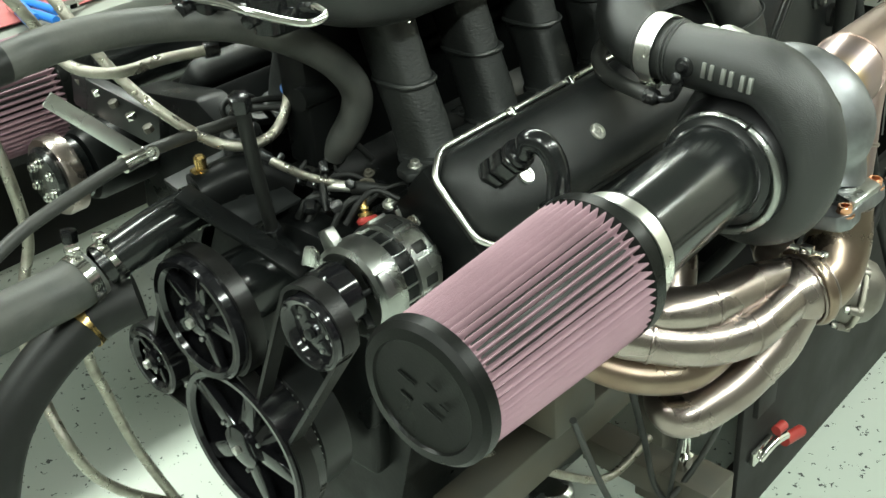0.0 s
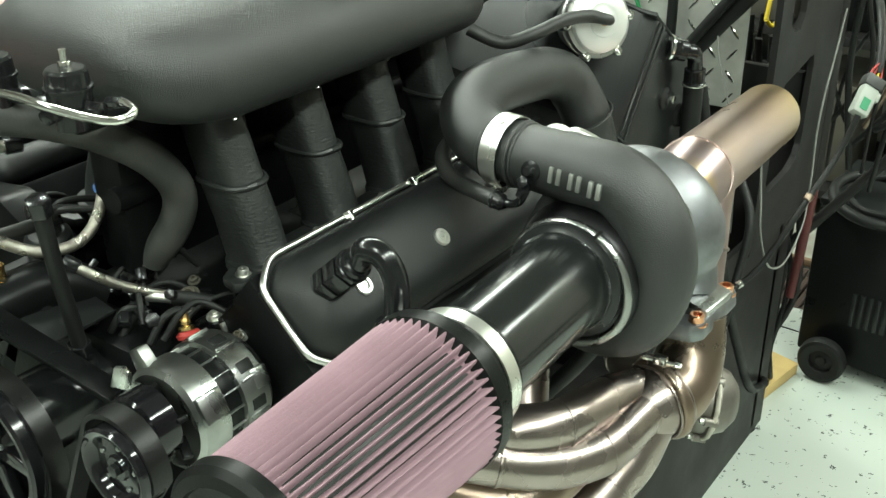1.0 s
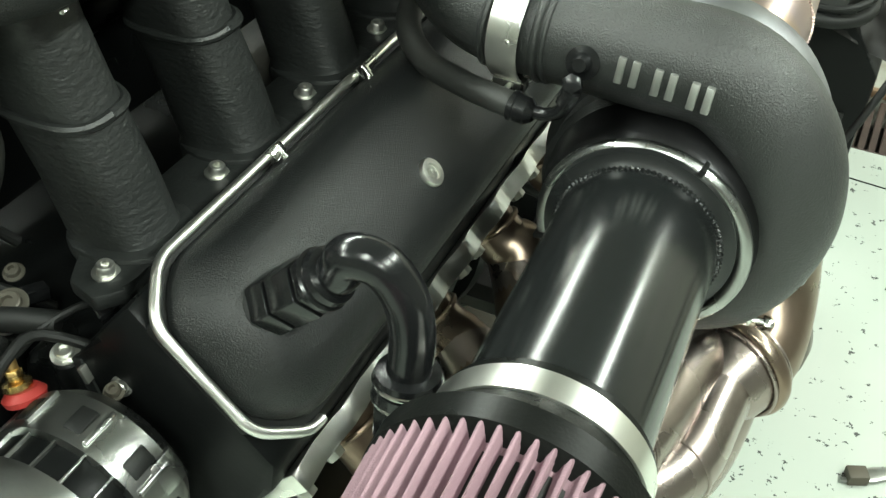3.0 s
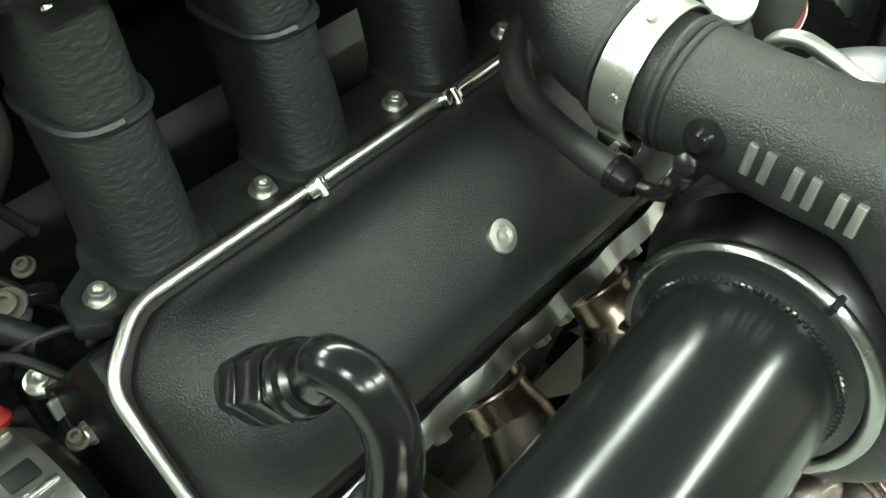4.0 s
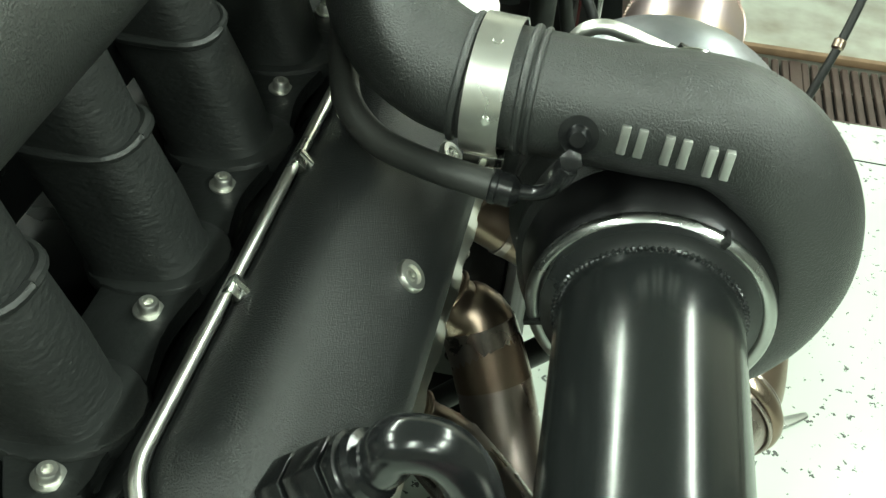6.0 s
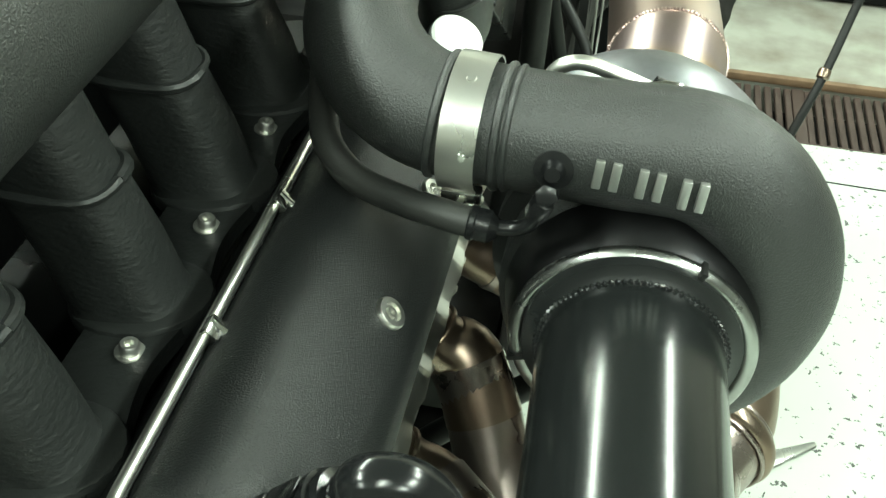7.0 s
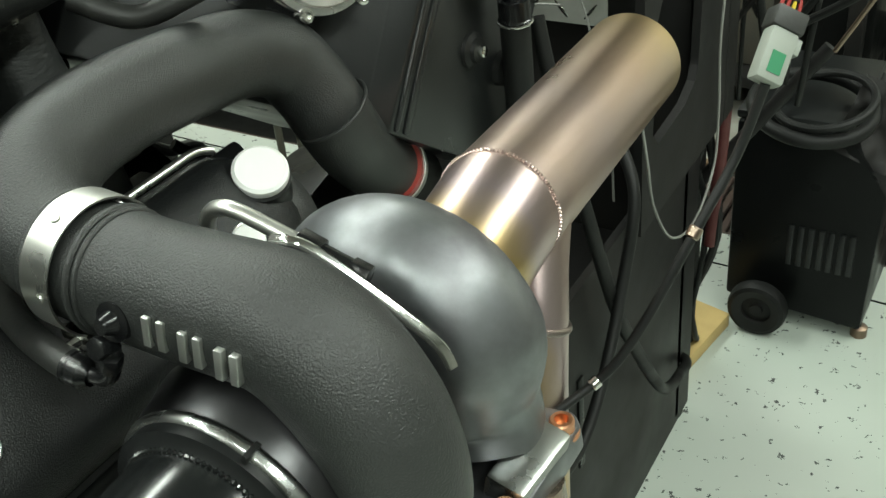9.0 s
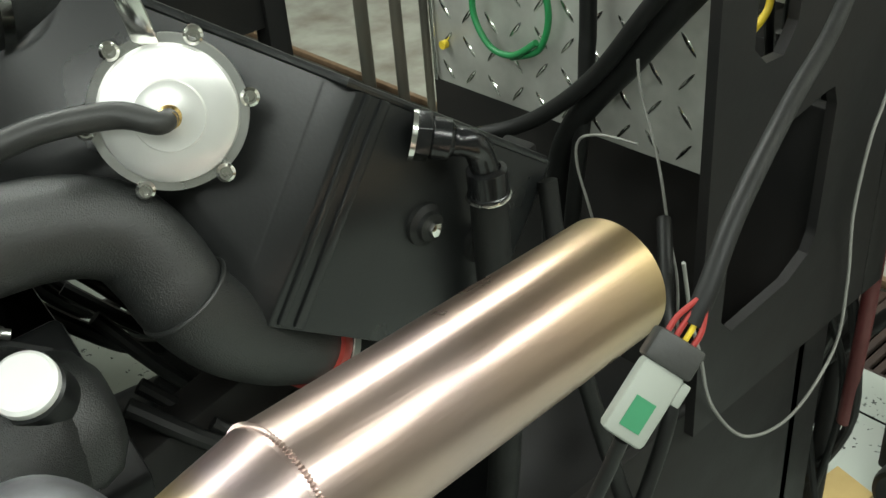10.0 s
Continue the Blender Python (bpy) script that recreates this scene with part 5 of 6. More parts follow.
part("sleeve", sweep([(-0.833, 0.734, 0.946), (-0.812, 0.743, 0.947), (-0.790, 0.752, 0.946)], 0.0085, 16, 3), RUBBER_DARK, harness)
part("strip", box((0.003, 0.026, 0.012), (-0.756, 0.742, 0.936), 0.0006, turn(0, -20, 6)), ZINC, harness, "bright edge strip")
for bx3, by3, bz3, r3 in ((-0.836, 0.757, 0.938, 0.0085), (-0.856, 0.783, 0.938, 0.0050), (-0.730, 0.728, 0.936, 0.0045)):
    cap_screw("screw", (bx3, by3, bz3), (0.1, -0.3, 0.95), harness, BEAM, r3, 0.006)
# dark mass added under the plenum, shaped as a rail with injectors
rail = thing("gap_rail", (CX + 0.03, 1.0, 1.04), "black rail and injectors added to keep the gap under the plenum dark", "fuel rail")
part("rail", sweep([(CX + 0.02, 0.72, 1.05), (CX + 0.02, 1.28, 1.05)], 0.014, 16, 1), BLOCK, rail)
for i in range(4):
    part("injector", lathe([(0, 0), (0.008, 0), (0.008, 0.05), (0, 0.05)], (CX + 0.03, 0.886 + 0.1235 * i, 1.0), (0.2, 0, 1), 14), BLOCK, rail)

# the far bank: cover, compressor and intake tube, dark behind the front drive
far_cover = thing("far_valve_cover", (-1.19, 1.0, 0.98), "satin black valve cover on the far bank", "valve cover")
part("body", prism([(0, 0.74), (0.14, 0.74), (0.14, 1.27), (0, 1.27)], (-1.117, 0, 1.013), Vector((-0.7071, 0, -0.7071)), Y, -0.044, 0.018, segs=4), WRINKLE_FINE, far_cover)
part("head", box((0.17, 0.56, 0.34), (-1.19, 1.0, 0.76), 0.01), BLOCK, far_cover)
far = thing("far_turbocharger", (-1.36, 1.0, 0.95), "black coated turbocharger on the far side of the engine", "turbocharger")
part("tube", lathe([(0.05, 0), (0.0556, 0), (0.0556, 0.32), (0.05, 0.32)], (-1.37, 0.66, 0.985), Y, 40), GLOSS, far)
part("housing", torus((-1.36, 1.03, 0.97), Y, 0.09, 0.04, 48, 20), WRINKLE, far)
drive = thing("accessory_pump", (-1.2, 0.68, 0.93), "black cast pump and its mounting behind the far pulley", "pump")
part("body", lathe([(0, 0), (0.048, 0), (0.052, 0.01), (0.052, 0.14), (0.04, 0.16), (0, 0.16)], (-1.235, 0.60, 0.915), Y, 36), BLOCK, drive)
part("mount", prism([(-0.14, -0.12), (0.10, -0.16), (0.14, 0.05), (0.05, 0.10), (-0.10, 0.08)], (-1.12, 0.74, 0.92), (1, 0, 0), (0, 0, 1), 0.05, 0.01), BLOCK, drive)
part("filter_plate", box((0.16, 0.02, 0.05), (-1.13, 0.62, 1.02), 0.005, turn(0, 12, 8)), SATIN, drive)
for k in range(5):
    part("mount_screw", hexagon((-1.19 + 0.035 * k, 0.608, 1.045 - 0.008 * k), (0, -0.3, 1), 0.012, 0.008), CHROME if k % 2 else BEAM, drive)


# ---- behind the engine: intercooler tank, blow-off valve, surge tank ----
U = Vector((0, 0.81, -0.586)).normalized()
V = Vector((0, 0.586, 0.81)).normalized()
XX = Vector((1, 0, 0))
IO = Vector((-0.645, 1.511, 1.116))


def on_tank(x, u, v):
    return IO + XX * x + U * u + V * v


cooler = thing("intercooler_tank", on_tank(-0.1, 0, -0.15), "matt black welded aluminium intercooler tank with bent side panel", "intercooler")
out = [(0, 0.245), (-0.012, 0.262), (-0.035, 0.268), (-0.32, 0.268), (-0.32, -0.20), (-0.20, -0.20), (-0.018, -0.012), (0, 0.006)]
part("body", prism(out, on_tank(0, 0, -0.185), XX, U, 0.185, 0.002), SATIN, cooler, "", 25)
for u0, w in ((0.012, 0.006), (0.028, 0.010)):
    part("bend_rib", prism([(u0, 0), (u0 + w, 0), (u0 + w, -0.18), (u0, -0.18)], on_tank(-0.002, 0, -0.002), U, V, 0.005, 0.002), SATIN, cooler)
part("top_weld", sweep([on_tank(-0.20, -0.20, 0), on_tank(-0.02, -0.013, 0), on_tank(-0.002, 0.006, 0), on_tank(-0.002, 0.24, 0)], 0.0035, 8, 2, wobble=0.25), SATIN, cooler)
for p in ((-0.644, 1.561, 0.979), (-0.641, 1.620, 0.934)):
    q = Vector(p)
    part("rubber_boss", lathe([(0, -0.004), (0.019, -0.004), (0.018, 0.003), (0.013, 0.006), (0.012, 0.010), (0, 0.010)], q, XX, 28), RUBBER_DARK, cooler)
    part("boss_bolt", hexagon(q + XX * 0.010, XX, 0.011, 0.006), CHROME, cooler)
HF = Vector((-0.645, 1.556, 1.060))
HD = Vector((0.60, 0.72, -0.25)).normalized() * 0.85
fitt = thing("coolant_fitting", HF, "black anodised angled hose end with bright locking rings", "hose fitting")
part("flange_ring", lathe([(0.010, 0), (0.0205, 0), (0.0205, 0.004), (0.010, 0.004)], HF, HD, 32), CHROME, fitt)
part("hex", hexagon(HF + HD * 0.004, HD, 0.034, 0.012, bevel=0.001), ANODISED, fitt)
part("swivel", lathe([(0.015, 0.015), (0.0165, 0.017), (0.0165, 0.030), (0.012, 0.034), (0.011, 0.045), (0, 0.045)], HF, HD, 28), ANODISED, fitt)
part("angle_tube", sweep([HF + HD * 0.04, HF + HD * 0.055, HF + HD * 0.064 + Vector((-0.006, 0.004, -0.010)), HF + HD * 0.066 + Vector((-0.008, 0.010, -0.032))], 0.0115, 20), ANODISED, fitt)
hb = HF + HD * 0.066 + Vector((-0.008, 0.010, -0.026))
part("hose_socket", lathe([(0.012, 0), (0.0165, 0.002), (0.0165, 0.022), (0.0175, 0.023), (0.0175, 0.028), (0.014, 0.030)], hb, (0, 0.05, -1), 28), ANODISED, fitt)
part("lock_ring", torus(hb + Vector((0, 0.001, -0.026)), (0, 0.05, -1), 0.0172, 0.0016, 32, 8), CHROME, fitt)
part("hose", sweep([hb + Vector((0, 0, -0.02)), hb + Vector((0, 0.003, -0.12)), hb + Vector((-0.005, 0.01, -0.28)), hb + Vector((-0.03, 0.0, -0.5)), hb + Vector((-0.06, -0.05, -0.75))], 0.0155, 20), RUBBER_DARK, fitt)

# throttle pipe from the plenum to the tank
tb = thing("throttle_pipe", (-0.86, 1.32, 1.20), "black throttle body pipe behind the plenum with a bright clamp", "intake pipe")
part("pipe", sweep([(-0.865, 1.25, 1.205), (-0.86, 1.31, 1.205), (-0.858, 1.36, 1.203), (-0.855, 1.41, 1.197), (-0.85, 1.46, 1.185)], 0.066, 40, 5), WRINKLE, tb, angle=60)
part("clamp", lathe([(0.0685, 0), (0.071, 0), (0.071, 0.008), (0.0685, 0.008)], (-0.858, 1.345, 1.2045), (0.1, 1, -0.05), 56), CHROME, tb)
part("clamp", lathe([(0.0665, 0), (0.069, 0), (0.0705, 0.014), (0.0685, 0.014)], (-0.856, 1.405, 1.198), (0.05, 1, -0.15), 56), BRUSHED, tb)

# blow-off valve
BN = Vector((0.86, -0.44, 0.26)).normalized()
BC = Vector((-0.661, 1.377, 1.138))
bov = thing("blow_off_valve", BC, "polished aluminium blow-off valve with a vacuum hose at its centre", "valve")
part("cap", lathe([(0, 0.0), (0.012, 0.0), (0.014, -0.001), (0.0225, -0.001), (0.0235, -0.0028), (0.038, -0.0045), (0.0435, -0.008), (0.0452, -0.014), (0.042, -0.016)], BC, BN, 64), BRIGHTCAP, bov, "bright spun aluminium cap")
part("flange", lathe([(0.03, -0.015), (0.0510, -0.015), (0.0516, -0.018), (0.0510, -0.022), (0.047, -0.023), (0.047, -0.030), (0.050, -0.031), (0.050, -0.036), (0.042, -0.037), (0.040, -0.060), (0, -0.065)], BC, BN, 64), ALLOY, bov)
part("stem", sweep([BC - BN * 0.04, BC - BN * 0.075, BC - BN * 0.10 + Vector((-0.03, 0.03, 0.0))], 0.028, 24), SATIN, bov)
bx, by, bz = frame_of(BN)
for k in range(6):
    a = radians(60 * k + 15)
    q = BC - BN * 0.021 + (bx * math.cos(a) + by * math.sin(a)) * 0.0525
    part("lug", lathe([(0, -0.004), (0.0065, -0.004), (0.0065, 0.008), (0.0045, 0.010), (0.0032, 0.010), (0.003, 0.005), (0, 0.005)], q, BN, 18), CHROME, bov)
part("nipple", lathe([(0.008, 0), (0.008, 0.003), (0.0055, 0.006), (0.0055, 0.014), (0, 0.014)], BC, BN, 18), BRASS, bov)
part("vacuum_hose", sweep([BC + BN * 0.006, BC + BN * 0.020 + Vector((-0.004, -0.006, 0)), (-0.668, 1.345, 1.149), (-0.680, 1.30, 1.152), (-0.70, 1.26, 1.140), (-0.735, 1.235, 1.128), (-0.775, 1.215, 1.145)], [0.0065, 0.0075, 0.0088, 0.0088, 0.0088, 0.0088, 0.0088], 18), RUBBER, bov)
part("mounting_tab", prism([(0, 0), (0.016, 0), (0.016, 0.045), (0.006, 0.052), (0, 0.045)], BC - BN * 0.02 + Vector((-0.015, -0.004, 0.038)), (0.6, 0.75, 0), (0, -0.2, 1), 0.003, 0.0006), CHROME, bov)

# surge tank with polished caps
surge = thing("surge_tank", (-0.665, 1.2, 0.95), "black coated surge tank with two polished screw caps", "tank")
part("body", lathe([(0, -0.005), (0.030, -0.002), (0.045, 0.008), (0.052, 0.022), (0.052, 0.15), (0.046, 0.165), (0.030, 0.176), (0, 0.18)], (-0.690, 1.115, 0.952), (0.10, 1, -0.02), 48), WRINKLE, surge, angle=60)
for p, r in (((-0.652, 1.241, 1.002), 0.0220), ((-0.623, 1.184, 0.982), 0.0130)):
    q, n = Vector(p), Vector((0.40, -0.30, 0.86)).normalized()
    part("neck", lathe([(r + 0.003, -0.02), (r + 0.001, 0.004), (r + 0.0015, 0.010), (r - 0.001, 0.012), (0, 0.012)], q, n, 32), SATIN, surge)
    part("cap", lathe([(r - 0.001, 0.011), (r, 0.013), (r - 0.0005, 0.0185), (r - 0.003, 0.0205), (0, 0.0208)], q, n, 40), CAPMETAL, surge, "bright spun aluminium cap")

# ---- test stand ----
stand = thing("test_stand", (-0.6, 1.75, 0.0), "black steel engine test stand with slotted side plates", "test stand")


def plate_with_hole(name, rim, hole, x, thick, mat_):
    """A plate in the y-z plane with one opening right through it."""
    bm = bmesh.new()
    n = 48
    cy, cz = sum(p[0] for p in hole) / len(hole), sum(p[1] for p in hole) / len(hole)

    def ring_at(poly, a):
        best = None
        d = Vector((math.cos(a), math.sin(a)))
        for i in range(len(poly)):
            p, q = Vector(poly[i]) - Vector((cy, cz)), Vector(poly[(i + 1) % len(poly)]) - Vector((cy, cz))
            e = q - p
            den = d.x * e.y - d.y * e.x
            if abs(den) < 1e-9:
                continue
            t = (p.x * e.y - p.y * e.x) / den
            s = (p.x * d.y - p.y * d.x) / den
            if t > 0 and -1e-6 <= s <= 1 + 1e-6:
                best = t if best is None else max(best, t)
        return Vector((cy, cz)) + d * best

    angles = sorted([2 * math.pi * k / n for k in range(n)] + [math.atan2(p[1] - cz, p[0] - cy) % (2 * math.pi) for p in list(rim) + list(hole)])
    loops = []
    for poly, dx in ((rim, 0), (hole, 0), (hole, -thick), (rim, -thick)):
        loops.append([bm.verts.new((x + dx, *ring_at(poly, a))) for a in angles])
    m = len(angles)
    for a, b in ((0, 1), (1, 2), (2, 3), (3, 0)):
        for k in range(m):
            bm.faces.new((loops[a][k], loops[a][(k + 1) % m], loops[b][(k + 1) % m], loops[b][k]))
    bmesh.ops.remove_doubles(bm, verts=bm.verts, dist=1e-5)
    return part(name, bm, mat_, stand)


HOLE = [(1.885, 0.735), (1.892, 0.885), (1.915, 0.918), (2.045, 0.938), (2.062, 0.938), (2.071, 0.915), (2.062, 0.76), (2.05, 0.738), (2.01, 0.72), (1.905, 0.712)]
plate_with_hole("side_plate", [(1.848, 0.60), (2.20, 0.60), (2.20, 0.985), (1.848, 0.985)], HOLE, -0.572, 0.012, DARKSTEEL)
plate_with_hole("side_plate", [(1.848, 0.985), (2.20, 0.985), (2.20, 1.45), (1.848, 1.45)], [(1.904, 1.03), (1.904, 1.20), (1.985, 1.20), (1.975, 1.035), (1.955, 1.008), (1.925, 1.010)], -0.572, 0.012, DARKSTEEL)
part("rear_post", box((0.06, 0.05, 0.85), (-0.60, 2.225, 1.025), 0.004), DARKSTEEL, stand)
part("side_panel", prism([(1.36, 0.02), (2.185, 0.02), (2.185, 0.60), (1.60, 0.60), (1.50, 0.56), (1.36, 0.40)], (-0.60, 0, 0), (0, 1, 0), (0, 0, 1), -0.012, 0.002), DARKSTEEL, stand)
# black strip on the panel imitates the shade of a slot
part("panel_slot_shade", box((0.004, 0.016, 0.16), (-0.5985, 1.70, 0.38), 0.001), BLOCK, stand)
part("base_rail", box((0.06, 1.3, 0.05), (-0.64, 1.50, 0.04), 0.004), DARKSTEEL, stand)
part("far_rail", box((0.06, 1.6, 0.05), (-1.25, 1.40, 0.04), 0.004), DARKSTEEL, stand)
part("back_panel", box((0.66, 0.02, 0.85), (-0.93, 2.12, 0.46), 0.003), DARKSTEEL, stand)
part("cross_beam", box((0.68, 0.07, 0.07), (-0.93, 1.43, 0.30), 0.004), DARKSTEEL, stand)
for cx, cy in ((-0.655, 2.165), (-1.25, 2.10), (-0.66, 1.0), (-1.2, 1.0)):
    part("levelling_foot", lathe([(0, 0), (0.03, 0), (0.03, 0.012), (0.012, 0.02), (0.010, 0.05), (0, 0.05)], (cx + 0.02, cy, 0.0), (0, 0, 1), 20), RUBBER_DARK, stand)
part("engine_beam", box((0.06, 0.62, 0.07), (-0.735, 1.06, 0.435), 0.004), BEAM, stand, "scuffed grey steel engine beam")
part("engine_beam", box((0.06, 0.62, 0.07), (-1.10, 1.06, 0.435), 0.004), BEAM, stand, "scuffed grey steel engine beam")
part("mount_post", box((0.055, 0.055, 0.34), (-0.735, 0.83, 0.25), 0.004), BEAM, stand)
part("mount_post", box((0.055, 0.055, 0.34), (-0.735, 1.30, 0.25), 0.004), BEAM, stand)
part("mount_block", box((0.10, 0.10, 0.10), (-0.725, 0.97, 0.55), 0.006), BEAM, stand)
part("outrigger_block", box((0.09, 0.075, 0.075), (-0.575, 1.16, 0.285), 0.003), BEAM, stand)
part("outrigger", box((0.20, 0.06, 0.05), (-0.68, 1.16, 0.285), 0.003), BEAM, stand)
part("jack_screw", lathe([(0.014, 0), (0.014, 0.03), (0.008, 0.035), (0.008, 0.08), (0, 0.08)], (-0.60, 1.16, 0.32), (0, 0, 1), 20), CHROME, stand)
part("mount_drum", lathe([(0, 0), (0.034, 0), (0.036, 0.004), (0.036, 0.05), (0.028, 0.056), (0, 0.056)], (-0.74, 0.99, 0.27), (0, 0, 1), 32), ALLOY, stand)
latch = thing("toggle_clamp", (-0.585, 1.45, 0.17), "bright toggle clamp with red rubber handles", "clamp")
part("base", box((0.012, 0.07, 0.03), (-0.593, 1.43, 0.17), 0.003), CHROME, latch)
part("arm", sweep([(-0.585, 1.41, 0.165), (-0.575, 1.44, 0.19), (-0.57, 1.48, 0.185)], 0.008, 12), CHROME, latch)
part("grip", sweep([(-0.575, 1.485, 0.165), (-0.572, 1.51, 0.160), (-0.57, 1.545, 0.150)], 0.012, 14), RED, latch)
part("grip", sweep([(-0.575, 1.445, 0.215), (-0.573, 1.47, 0.215)], 0.010, 14, 1), RED, latch)

# diamond plate panel: real raised bars
dp = thing("diamond_plate_panel", (-0.89, 1.99, 0.828), "bright diamond tread-plate panel bolted to the stand", "panel")
part("sheet", box((0.428, 0.004, 0.60), (-0.892, 1.991, 1.128), 0.001), PLATE, dp)
part("edge_strip", box((0.007, 0.010, 0.60), (-1.108, 1.989, 1.128), 0.001), CHROME, dp)
bm0 = bmesh.new()
lathe([(0, -0.0165), (0.0019, -0.012), (0.0030, 0.0), (0.0019, 0.012), (0, 0.016)], (0, 0, 0), (0, 0, 1), 8, bm0)
bmesh.ops.scale(bm0, vec=(1, 0.6, 1), verts=bm0.verts)
bar = mesh_of("tread_bar", bm0, CHROME)
n = 0
for i in range(10):
    for j in range(14):
        ob = new("tread_bar", bar)
        ob.parent = dp
        ob.matrix_parent_inverse = Matrix.Translation(-dp.location)
        x, z = -1.085 + i * 0.0425, 0.848 + j * 0.0425
        ob.matrix_basis = pose(x + random.uniform(-0.0006, 0.0006), 1.9888, z, 0, 40 if (i + j) % 2 else -40, 0)
for p in ((-1.085, 1.987, 0.885), (-1.085, 1.987, 0.985), (-0.70, 1.987, 1.05)):
    part("panel_tie", lathe([(0, 0), (0.006, 0), (0.006, 0.008), (0, 0.008)], p, (0, -1, 0), 12), YELLOW, dp)

